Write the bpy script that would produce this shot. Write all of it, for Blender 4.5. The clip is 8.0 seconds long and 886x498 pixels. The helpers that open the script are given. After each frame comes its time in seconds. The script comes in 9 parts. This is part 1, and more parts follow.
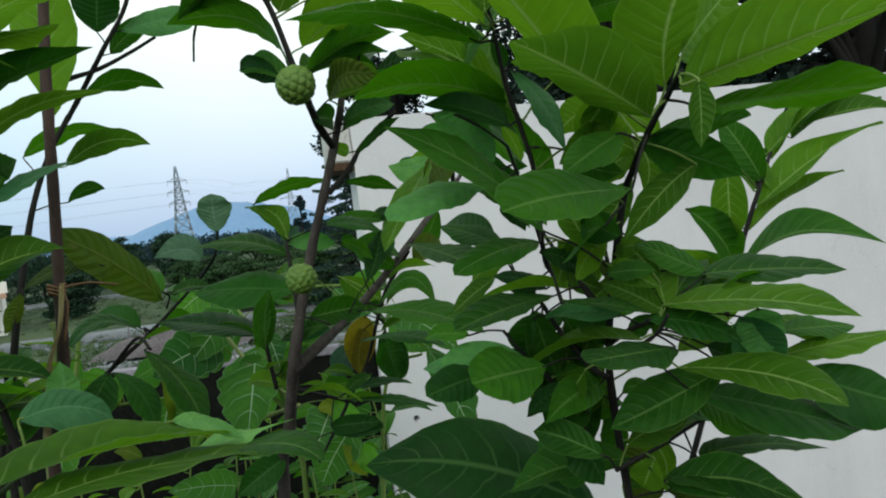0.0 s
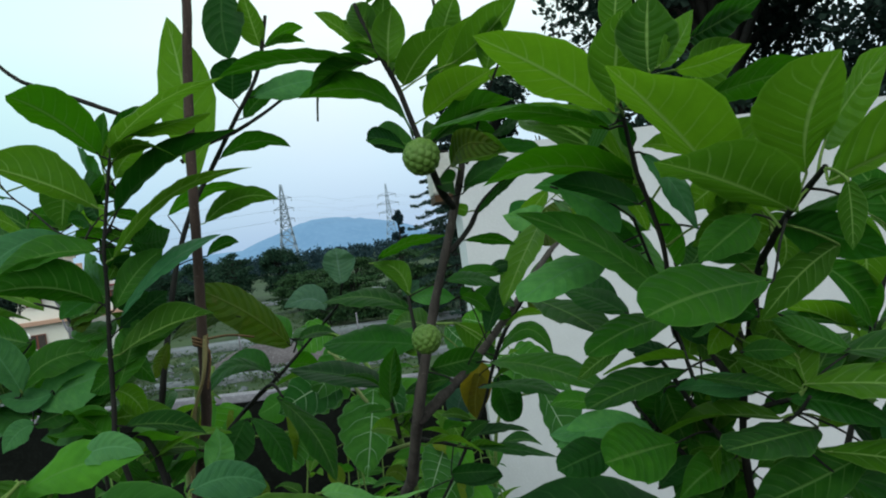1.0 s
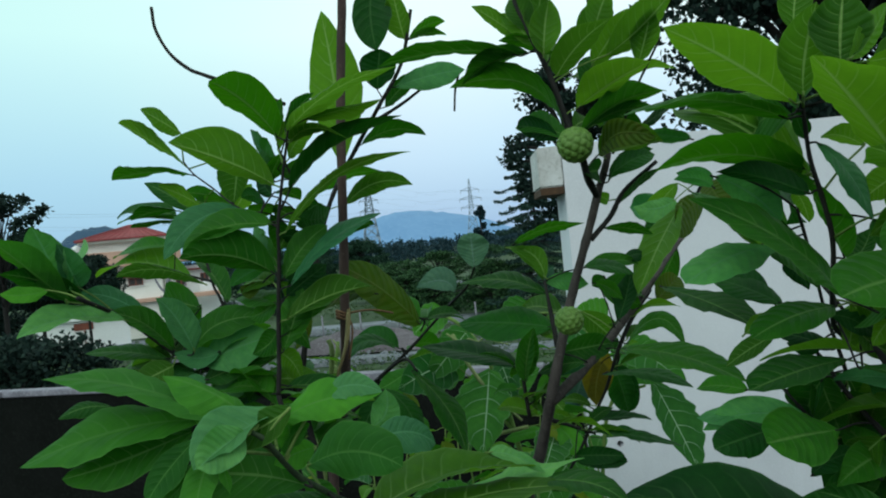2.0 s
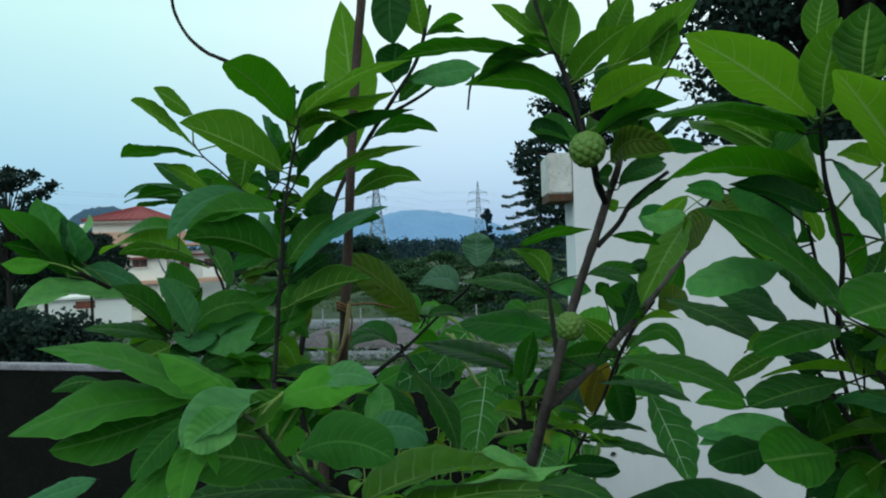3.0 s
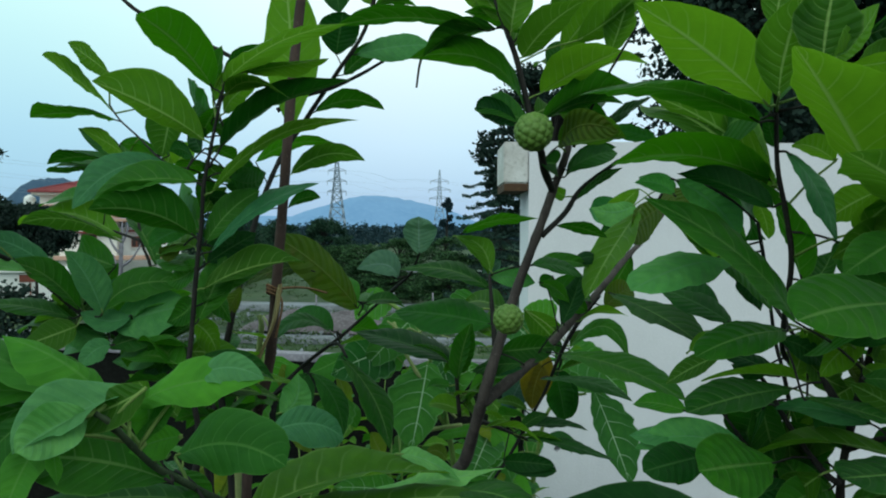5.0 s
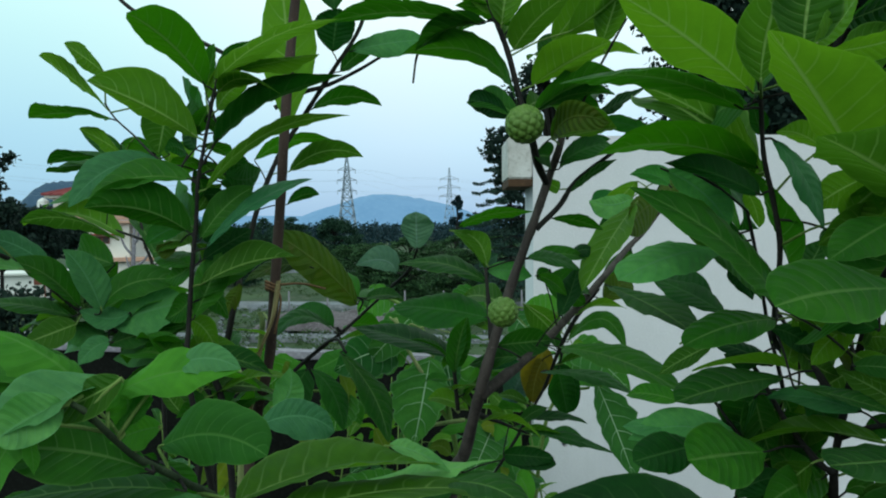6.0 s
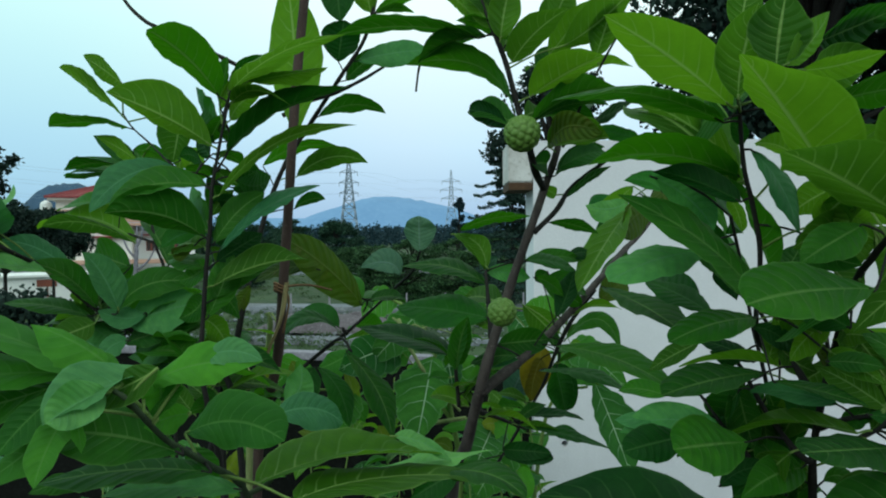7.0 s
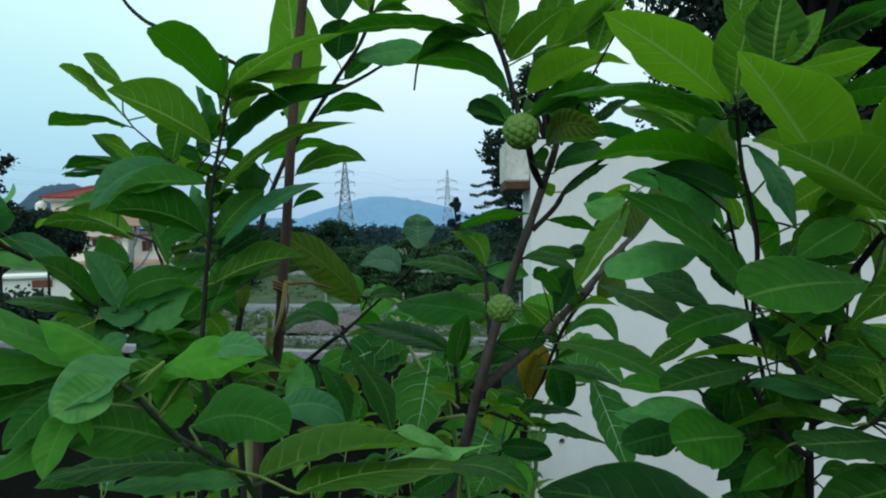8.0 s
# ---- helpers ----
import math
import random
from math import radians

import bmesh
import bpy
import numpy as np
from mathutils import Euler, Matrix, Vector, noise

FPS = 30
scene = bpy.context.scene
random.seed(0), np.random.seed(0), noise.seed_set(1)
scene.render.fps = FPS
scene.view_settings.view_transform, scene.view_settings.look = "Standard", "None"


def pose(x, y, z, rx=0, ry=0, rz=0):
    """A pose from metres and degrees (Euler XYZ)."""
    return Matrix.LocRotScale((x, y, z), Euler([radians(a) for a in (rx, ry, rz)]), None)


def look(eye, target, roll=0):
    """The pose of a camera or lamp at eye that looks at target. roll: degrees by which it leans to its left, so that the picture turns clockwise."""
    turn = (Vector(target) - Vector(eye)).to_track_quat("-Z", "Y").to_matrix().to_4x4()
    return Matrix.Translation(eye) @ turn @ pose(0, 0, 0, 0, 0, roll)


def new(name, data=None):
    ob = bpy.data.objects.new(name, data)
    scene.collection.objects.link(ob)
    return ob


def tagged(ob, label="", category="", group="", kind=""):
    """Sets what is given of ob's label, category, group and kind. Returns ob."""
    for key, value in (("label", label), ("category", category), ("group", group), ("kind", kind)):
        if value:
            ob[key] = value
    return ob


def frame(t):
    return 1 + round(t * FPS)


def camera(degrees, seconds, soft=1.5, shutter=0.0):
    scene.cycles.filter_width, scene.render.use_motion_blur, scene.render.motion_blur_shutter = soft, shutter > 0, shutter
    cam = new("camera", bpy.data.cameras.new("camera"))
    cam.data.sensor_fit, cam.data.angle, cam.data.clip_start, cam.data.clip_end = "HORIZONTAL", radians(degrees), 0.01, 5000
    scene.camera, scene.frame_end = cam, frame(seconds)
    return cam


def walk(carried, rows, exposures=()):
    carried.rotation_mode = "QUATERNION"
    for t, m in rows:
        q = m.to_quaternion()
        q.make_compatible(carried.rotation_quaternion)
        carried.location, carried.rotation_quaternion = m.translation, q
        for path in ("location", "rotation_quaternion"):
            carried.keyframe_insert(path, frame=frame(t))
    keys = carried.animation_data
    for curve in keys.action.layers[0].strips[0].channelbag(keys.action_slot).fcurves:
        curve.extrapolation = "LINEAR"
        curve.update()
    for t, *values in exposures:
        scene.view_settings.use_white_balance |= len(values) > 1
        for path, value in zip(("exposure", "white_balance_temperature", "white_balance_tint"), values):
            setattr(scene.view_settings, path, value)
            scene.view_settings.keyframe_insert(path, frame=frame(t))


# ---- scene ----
cam = camera(65.5, 8.0, soft=2.0, shutter=0.0)
METRES, EYE, TILT, LEAN, TURN = 0.4, 2.0, -3.0, 6.8, 0.0
ROWS = [
    (0.0, 0.0, 0.0, 0.0, 0.0, 0.0, -0.0),
    (0.5, -0.0173, -0.0244, 0.1134, 3.61, 0.54, 1.22),
    (1.0, -0.07, -0.0537, 0.1467, 8.02, 1.05, 0.62),
    (1.5, -0.1999, -0.1132, 0.1122, 12.25, 1.08, -0.42),
    (3.0, -0.2557, -0.1803, 0.0918, 15.02, 0.66, -5.29),
    (3.5, -0.25, -0.1091, 0.0921, 14.16, -0.01, -7.03),
    (4.0, -0.2038, -0.0509, 0.1254, 13.44, -0.35, -8.1),
    (5.5, -0.1983, -0.0022, 0.0915, 12.13, -0.19, -7.06),
    (6.0, -0.1677, -0.0212, 0.0855, 12.49, -0.25, -6.9),
    (6.5, -0.1592, -0.0556, 0.0782, 12.5, -0.15, -6.95),
    (7.0, -0.146, -0.1205, 0.088, 12.64, -0.08, -6.9),
    (7.5, -0.1131, -0.1229, 0.0823, 12.79, -0.1, -6.85),
    (8.0, -0.1514, -0.1346, 0.0792, 12.34, -0.07, -6.76),
]
STEADIED = [
    (0.7, look((-0.007, -0.012, 2.041), (-0.185, 1.979, 1.989), -8.3)),
    (1.7, look((-0.087, -0.062, 2.059), (-0.569, 1.879, 2.036), -6.7)),
    (2.8, look((-0.100, -0.084, 2.048), (-0.628, 1.845, 2.048), -2.9)),
    (3.2, look((-0.093, -0.053, 2.049), (-0.619, 1.876, 2.034), -1.1)),
    (4.2, look((-0.085, -0.030, 2.054), (-0.481, 1.930, 2.011), 1.0)),
]
PATH = STEADIED + [(t, pose(0, 0, EYE, TILT, LEAN, TURN) @ pose(METRES * x, METRES * y, METRES * z, 90 + pitch, roll, yaw)) for t, x, y, z, yaw, pitch, roll in ROWS]
walk(cam, sorted(PATH, key=lambda row: row[0]),
     [(0.0, 0.20, 7050, 1), (0.5, 0.17, 6950, 1), (1.0, 0.08, 6640, -4), (1.5, 0.02, 6380, -8), (3.0, -0.05, 6230, -8), (4.0, 0.05, 6350, -9), (8.0, 0.06, 6340, -10)])

# ---- sky and light: an overcast dusk, the afterglow behind the camera ----
SUN_AZ, SUN_EL = -162.0, 14.0
world = bpy.data.worlds.new("sky")
scene.world = world
world.use_nodes = True
wn, wl = world.node_tree.nodes, world.node_tree.links
wn.clear()
sky = wn.new("ShaderNodeTexSky")
sky.sky_type = "NISHITA"
sky.sun_disc = False
sky.sun_elevation, sky.sun_rotation = radians(SUN_EL), radians(SUN_AZ)
sky.air_density, sky.dust_density, sky.ozone_density = 1.0, 1.5, 1.5
geo = wn.new("ShaderNodeTexCoord")
sep = wn.new("ShaderNodeSeparateXYZ")


def cloud_ramp(low, middle, high):
    r = wn.new("ShaderNodeValToRGB")
    e = r.color_ramp.elements
    e[0].position, e[0].color = 0.0, (*low, 1)
    e[1].position, e[1].color = 0.30, (*high, 1)
    e.new(0.12).color = (*middle, 1)
    wl.new(sep.outputs["Z"], r.inputs[0])
    return r.outputs[0]


west = cloud_ramp((0.40, 0.58, 0.88), (0.54, 0.77, 1.02), (0.81, 1.09, 1.12))     # cooler cloud to the west
north = cloud_ramp((0.42, 0.54, 0.88), (0.73, 0.86, 1.12), (1.12, 1.20, 1.25))    # paler cloud to the north
side = wn.new("ShaderNodeMapRange")
side.interpolation_type = "SMOOTHSTEP"
side.inputs["From Min"].default_value, side.inputs["From Max"].default_value = -0.78, -0.20
wl.new(geo.outputs["Generated"], sep.inputs[0])
wl.new(sep.outputs["X"], side.inputs["Value"])
deck = wn.new("ShaderNodeMix")
deck.data_type = "RGBA"
wl.new(side.outputs["Result"], deck.inputs["Factor"])
wl.new(west, deck.inputs[6])
wl.new(north, deck.inputs[7])
cloud = wn.new("ShaderNodeTexNoise")
cloud.inputs["Scale"].default_value, cloud.inputs["Detail"].default_value = 3.0, 4.0
veil = wn.new("ShaderNodeMix")
veil.data_type, veil.blend_type = "RGBA", "MULTIPLY"
veil.inputs["Factor"].default_value = 0.08
mixs = wn.new("ShaderNodeMix")
mixs.data_type = "RGBA"
mixs.inputs["Factor"].default_value = 0.9
scale = wn.new("ShaderNodeMix")
scale.data_type, scale.blend_type = "RGBA", "MULTIPLY"
scale.inputs["Factor"].default_value = 1.0
scale.inputs[7].default_value = (0.08, 0.08, 0.08, 1)
bg = wn.new("ShaderNodeBackground")
bg.inputs["Strength"].default_value = 1.0
wo = wn.new("ShaderNodeOutputWorld")
wl.new(geo.outputs["Generated"], cloud.inputs["Vector"])
wl.new(deck.outputs[2], veil.inputs[6])
wl.new(cloud.outputs["Color"], veil.inputs[7])
wl.new(sky.outputs[0], scale.inputs[6])
wl.new(scale.outputs[2], mixs.inputs[6])
wl.new(veil.outputs[2], mixs.inputs[7])
wl.new(mixs.outputs[2], bg.inputs["Color"])
wl.new(bg.outputs[0], wo.inputs["Surface"])
lamp = bpy.data.lights.new("sun", "SUN")
lamp.energy, lamp.angle, lamp.color = 0.68, radians(30), (1.0, 0.99, 0.98)
sun = new("sun", lamp)
sun.matrix_world = look((0, 0, 30), (0 - 20 * math.sin(radians(SUN_AZ)), 0 - 20 * math.cos(radians(SUN_AZ)), 30 - 20 * math.tan(radians(SUN_EL + 20))))


# ---- materials ----
def material(name, rough=0.6, metal=0.0, spec=0.5):
    m = bpy.data.materials.new(name)
    m.use_nodes = True
    n, l = m.node_tree.nodes, m.node_tree.links
    b = n["Principled BSDF"]
    b.inputs["Roughness"].default_value, b.inputs["Metallic"].default_value = rough, metal
    b.inputs["Specular IOR Level"].default_value = spec
    return m, n, l, b


def math_node(n, l, op, a, b=None, clamp=False):
    k = n.new("ShaderNodeMath")
    k.operation, k.use_clamp = op, clamp
    for i, v in enumerate((a, b)):
        if v is None:
            continue
        if isinstance(v, (int, float)):
            k.inputs[i].default_value = v
        else:
            l.new(v, k.inputs[i])
    return k.outputs[0]


def mix_color(n, l, fac, a, b, blend="MIX"):
    k = n.new("ShaderNodeMix")
    k.data_type, k.blend_type = "RGBA", blend
    for i, v in ((0, fac), (6, a), (7, b)):
        if isinstance(v, (int, float)):
            k.inputs[i].default_value = v
        elif isinstance(v, tuple):
            k.inputs[i].default_value = (*v, 1)
        else:
            l.new(v, k.inputs[i])
    return k.outputs[2]


def noise_node(n, l, scale, detail=4.0, vec=None, rough=0.55):
    k = n.new("ShaderNodeTexNoise")
    k.inputs["Scale"].default_value, k.inputs["Detail"].default_value = scale, detail
    k.inputs["Roughness"].default_value = rough
    if vec is not None:
        l.new(vec, k.inputs["Vector"])
    return k.outputs["Fac"]


def steps(n, l, fac, lo, hi):
    k = n.new("ShaderNodeMapRange")
    k.inputs["From Min"].default_value, k.inputs["From Max"].default_value = lo, hi
    l.new(fac, k.inputs["Value"])
    return k.outputs["Result"]


def bump(n, l, b, height, strength=0.3, distance=0.01):
    k = n.new("ShaderNodeBump")
    k.inputs["Strength"].default_value, k.inputs["Distance"].default_value = strength, distance
    l.new(height, k.inputs["Height"])
    l.new(k.outputs["Normal"], b.inputs["Normal"])


def surface(name, c1, c2, c3, s1=4.0, s2=60.0, rough=0.8, relief=0.3, dist=0.004, spec=0.3, streaks=0.0):
    """A plain surface with stains at a broad scale and grain at a fine one."""
    m, n, l, b = material(name, rough, 0.0, spec)
    co = n.new("ShaderNodeTexCoord").outputs["Object"]
    broad, fine = noise_node(n, l, s1, 5.0, co, 0.6), noise_node(n, l, s2, 3.0, co)
    col = mix_color(n, l, steps(n, l, broad, 0.35, 0.65), c1, c2)
    col = mix_color(n, l, steps(n, l, fine, 0.5, 0.8), col, c3)
    if streaks:                          # rain streaks and thin cracks
        k = n.new("ShaderNodeMapping")
        k.inputs["Scale"].default_value = (2.2, 2.2, 0.3)
        l.new(co, k.inputs["Vector"])
        run = noise_node(n, l, 2.0, 6.0, k.outputs[0], 0.65)
        col = mix_color(n, l, math_node(n, l, "MULTIPLY", steps(n, l, run, 0.52, 0.78), streaks), col, tuple(0.62 * x for x in c2))
        v = n.new("ShaderNodeTexVoronoi")
        v.feature = "DISTANCE_TO_EDGE"
        v.inputs["Scale"].default_value = 2.6
        wob = n.new("ShaderNodeTexNoise")
        wob.inputs["Scale"].default_value, wob.inputs["Detail"].default_value = 5.0, 5.0
        l.new(co, wob.inputs["Vector"])
        l.new(mix_color(n, l, 0.25, co, wob.outputs["Color"]), v.inputs["Vector"])
        crack = math_node(n, l, "SUBTRACT", 1.0, steps(n, l, v.outputs["Distance"], 0.0, 0.006), True)
        col = mix_color(n, l, math_node(n, l, "MULTIPLY", crack, math_node(n, l, "MULTIPLY", steps(n, l, broad, 0.5, 0.65), 0.28)), col, tuple(0.45 * x for x in c2))
    l.new(col, b.inputs["Base Color"])
    bump(n, l, b, fine, relief, dist)
    return m


def leaf_material(name, top, second, vein, through_col, rough=0.42, ribs=9.0, glow=0.28, veins=0.5, spots=0.0, fine_rib=1.0, relief=0.45):
    """A veined leaf: a pale midrib, side veins that sweep towards the tip, blotches, light shining through."""
    m, n, l, b = material(name, rough, 0.0, 0.13)
    uv = n.new("ShaderNodeTexCoord").outputs["UV"]
    s = n.new("ShaderNodeSeparateXYZ")
    l.new(uv, s.inputs[0])
    u, v = s.outputs["X"], s.outputs["Y"]
    a = math_node(n, l, "ABSOLUTE", math_node(n, l, "MULTIPLY", math_node(n, l, "SUBTRACT", v, 0.5), 2.0))
    sweep = math_node(n, l, "MULTIPLY", math_node(n, l, "SUBTRACT", u, math_node(n, l, "MULTIPLY", math_node(n, l, "POWER", a, 1.3), 0.17)), ribs)
    co = n.new("ShaderNodeTexCoord").outputs["Object"]
    wander = noise_node(n, l, 17.0, 2.0, co)
    sweep = math_node(n, l, "ADD", sweep, math_node(n, l, "MULTIPLY", wander, 0.9 if veins < 0.9 else 0.3))
    saw = math_node(n, l, "ABSOLUTE", math_node(n, l, "SUBTRACT", math_node(n, l, "FRACT", sweep), 0.5))
    side = math_node(n, l, "SUBTRACT", 1.0, steps(n, l, saw, 0.014 * fine_rib, 0.075 * fine_rib), True)
    fade = math_node(n, l, "SUBTRACT", 1.0, math_node(n, l, "MULTIPLY", a, 0.9), True)
    side = math_node(n, l, "MULTIPLY", side, fade)
    rib = math_node(n, l, "SUBTRACT", 1.0, steps(n, l, a, 0.024 * fine_rib, 0.068 * fine_rib), True)
    side = math_node(n, l, "MULTIPLY", side, math_node(n, l, "MULTIPLY", steps(n, l, wander, 0.25, 0.55), 0.85) if veins < 0.9 else 0.9)
    lines = math_node(n, l, "MAXIMUM", rib, side)
    info = n.new("ShaderNodeObjectInfo").outputs["Random"]
    blot = noise_node(n, l, 26.0, 5.0, co, 0.6)
    fine = noise_node(n, l, 240.0, 3.0, co)
    col = mix_color(n, l, steps(n, l, blot, 0.35, 0.7), top, second)
    mottle = noise_node(n, l, 95.0, 4.0, co, 0.7)
    col = mix_color(n, l, steps(n, l, mottle, 0.3, 0.7), mix_color(n, l, 1.0, col, (0.78, 0.80, 0.86), "MULTIPLY"), mix_color(n, l, 1.0, col, (1.26, 1.18, 1.10), "MULTIPLY"))
    # shading of the quilted swells between veins is laid into the colour
    ridge = math_node(n, l, "MULTIPLY", steps(n, l, saw, 0.05, 0.45), math_node(n, l, "ADD", math_node(n, l, "MULTIPLY", blot, 0.6), 0.1))
    col = mix_color(n, l, math_node(n, l, "MULTIPLY", ridge, 1.7 * relief), mix_color(n, l, 1.0, col, (0.80, 0.84, 0.86), "MULTIPLY"), mix_color(n, l, 1.0, col, (1.65, 1.42, 1.35), "MULTIPLY"))
    tint = mix_color(n, l, info, (0.54, 0.62, 0.62), (1.68, 1.46, 0.86))
    col = mix_color(n, l, 1.0, col, tint, "MULTIPLY")
    if spots:
        col = mix_color(n, l, math_node(n, l, "MULTIPLY", steps(n, l, noise_node(n, l, 45.0, 4.0, co), 0.58, 0.72), spots), col, (0.09, 0.05, 0.02))
    col = mix_color(n, l, math_node(n, l, "MULTIPLY", lines, veins), col, vein)
    rim = math_node(n, l, "MULTIPLY", steps(n, l, a, 0.93, 1.0), 0.3)
    col = mix_color(n, l, rim, col, vein)
    l.new(col, b.inputs["Base Color"])
    l.new(math_node(n, l, "ADD", math_node(n, l, "MULTIPLY", blot, 0.22), rough + 0.04), b.inputs["Roughness"])
    quilt = math_node(n, l, "ADD", math_node(n, l, "MULTIPLY", saw, 1.2), math_node(n, l, "MULTIPLY", fine, 0.15))
    bump(n, l, b, math_node(n, l, "SUBTRACT", quilt, math_node(n, l, "MULTIPLY", rib, 0.8)), min(1.0, 1.5 * relief), 0.004)
    tr = n.new("ShaderNodeBsdfTranslucent")
    l.new(mix_color(n, l, math_node(n, l, "MULTIPLY", lines, 0.75), mix_color(n, l, 1.0, through_col, tint, "MULTIPLY"), vein), tr.inputs["Color"])
    mx = n.new("ShaderNodeMixShader")
    mx.inputs[0].default_value = glow
    l.new(b.outputs[0], mx.inputs[1])
    l.new(tr.outputs[0], mx.inputs[2])
    l.new(mx.outputs[0], n["Material Output"].inputs["Surface"])
    return m


def bark(name, c1, c2, s=60.0):
    m, n, l, b = material(name, 0.85, 0.0, 0.25)
    co = n.new("ShaderNodeTexCoord").outputs["Object"]
    k = n.new("ShaderNodeMapping")
    k.inputs["Scale"].default_value = (1, 1, 0.25)
    l.new(co, k.inputs["Vector"])
    f = noise_node(n, l, s, 6.0, k.outputs[0], 0.65)
    g = noise_node(n, l, s * 5, 3.0, co)
    col = mix_color(n, l, steps(n, l, f, 0.35, 0.65), c1, c2)
    col = mix_color(n, l, steps(n, l, g, 0.62, 0.8), col, tuple(min(1, 1.8 * x + 0.02) for x in c2))
    l.new(col, b.inputs["Base Color"])
    bump(n, l, b, f, 0.6, 0.003)
    return m


def foliage(name, c1, c2, glow=0.2):
    """Leaves of farther trees: one mesh of many small leaves, each with its own tone."""
    m, n, l, b = material(name, 0.7, 0.0, 0.12)
    r = n.new("ShaderNodeNewGeometry").outputs["Random Per Island"]
    col = mix_color(n, l, r, c1, c2)
    l.new(col, b.inputs["Base Color"])
    tr = n.new("ShaderNodeBsdfTranslucent")
    l.new(col, tr.inputs["Color"])
    mx = n.new("ShaderNodeMixShader")
    mx.inputs[0].default_value = glow
    l.new(b.outputs[0], mx.inputs[1])
    l.new(tr.outputs[0], mx.inputs[2])
    l.new(mx.outputs[0], n["Material Output"].inputs["Surface"])
    return m


# lighter, darker and brighter copies of the green carry how leaves are lit
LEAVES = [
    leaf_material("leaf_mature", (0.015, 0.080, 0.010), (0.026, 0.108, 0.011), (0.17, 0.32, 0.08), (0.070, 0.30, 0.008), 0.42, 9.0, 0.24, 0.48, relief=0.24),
    leaf_material("leaf_light", (0.034, 0.114, 0.009), (0.050, 0.144, 0.011), (0.30, 0.47, 0.13), (0.140, 0.360, 0.025), 0.44, 9.0, 0.34, 0.60, relief=0.22),
    leaf_material("leaf_dark", (0.009, 0.058, 0.010), (0.014, 0.078, 0.011), (0.08, 0.19, 0.05), (0.035, 0.18, 0.012), 0.40, 9.0, 0.18, 0.42, relief=0.22),
    # bluish sheen of the sky on leaf tops is put into this base colour
    leaf_material("leaf_sheen", (0.052, 0.185, 0.076), (0.068, 0.220, 0.092), (0.12, 0.28, 0.13), (0.05, 0.26, 0.035), 0.40, 10.0, 0.2, 0.28, relief=0.15),
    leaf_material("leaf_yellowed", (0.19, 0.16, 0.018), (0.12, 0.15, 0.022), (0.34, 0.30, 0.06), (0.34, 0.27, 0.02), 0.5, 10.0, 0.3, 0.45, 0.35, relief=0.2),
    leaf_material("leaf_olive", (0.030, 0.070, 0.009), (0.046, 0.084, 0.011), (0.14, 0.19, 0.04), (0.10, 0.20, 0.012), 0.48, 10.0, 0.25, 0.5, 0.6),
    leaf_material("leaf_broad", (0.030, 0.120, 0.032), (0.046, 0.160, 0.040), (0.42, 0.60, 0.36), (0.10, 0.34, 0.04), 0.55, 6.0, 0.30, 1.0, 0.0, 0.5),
    leaf_material("leaf_bright", (0.042, 0.168, 0.022), (0.058, 0.205, 0.030), (0.15, 0.34, 0.07), (0.10, 0.36, 0.02), 0.48, 9.0, 0.34, 0.36, relief=0.15),
    # a stronger sky sheen, also painted into the colour
    leaf_material("leaf_pale_sheen", (0.092, 0.262, 0.110), (0.118, 0.304, 0.130), (0.17, 0.38, 0.18), (0.08, 0.32, 0.04), 0.44, 9.0, 0.28, 0.3, relief=0.15),
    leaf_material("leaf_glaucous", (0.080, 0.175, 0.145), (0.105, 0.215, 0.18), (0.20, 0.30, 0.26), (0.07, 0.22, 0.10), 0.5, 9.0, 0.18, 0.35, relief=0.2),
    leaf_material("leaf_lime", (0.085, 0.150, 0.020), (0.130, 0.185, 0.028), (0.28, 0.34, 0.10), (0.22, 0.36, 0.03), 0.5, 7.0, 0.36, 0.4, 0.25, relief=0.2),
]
TWIG = bark("twig_bark", (0.010, 0.010, 0.010), (0.024, 0.022, 0.020), 90.0)
WOOD = bark("trunk_bark", (0.036, 0.030, 0.029), (0.088, 0.074, 0.069), 55.0)
GREEN_STALK = bark("green_stalk", (0.10, 0.17, 0.04), (0.16, 0.24, 0.06), 70.0)
YOUNG_BARK = bark("young_green_bark", (0.022, 0.036, 0.017), (0.045, 0.070, 0.032), 90.0)
STAKE = bark("stake_wood", (0.032, 0.021, 0.018), (0.070, 0.046, 0.040), 45.0)
PALE_STALK = bark("pale_stalk", (0.16, 0.22, 0.08), (0.26, 0.30, 0.12), 70.0)
DRY_BARK = bark("dry_peeling_bark", (0.20, 0.16, 0.075), (0.33, 0.27, 0.13), 60.0)
STRING = surface("jute_string", (0.20, 0.11, 0.06), (0.14, 0.08, 0.045), (0.28, 0.17, 0.10), 30.0, 300.0, 0.9)
FRUIT = surface("fruit_skin", (0.082, 0.165, 0.024), (0.112, 0.205, 0.034), (0.16, 0.25, 0.065), 30.0, 220.0, 0.55, 0.25, 0.001, 0.35)
PLASTER = surface("white_plaster", (0.705, 0.70, 0.745), (0.63, 0.625, 0.665), (0.73, 0.725, 0.77), 2.2, 150.0, 0.9, 0.3, 0.003, streaks=0.22)
PLASTER_WORN = surface("weathered_plaster", (0.66, 0.65, 0.65), (0.50, 0.485, 0.47), (0.36, 0.345, 0.33), 9.0, 75.0, 0.95, 0.5, 0.004, streaks=0.4)
SOFFIT = surface("stained_soffit", (0.075, 0.042, 0.024), (0.045, 0.027, 0.018), (0.13, 0.075, 0.04), 8.0, 60.0, 0.9)
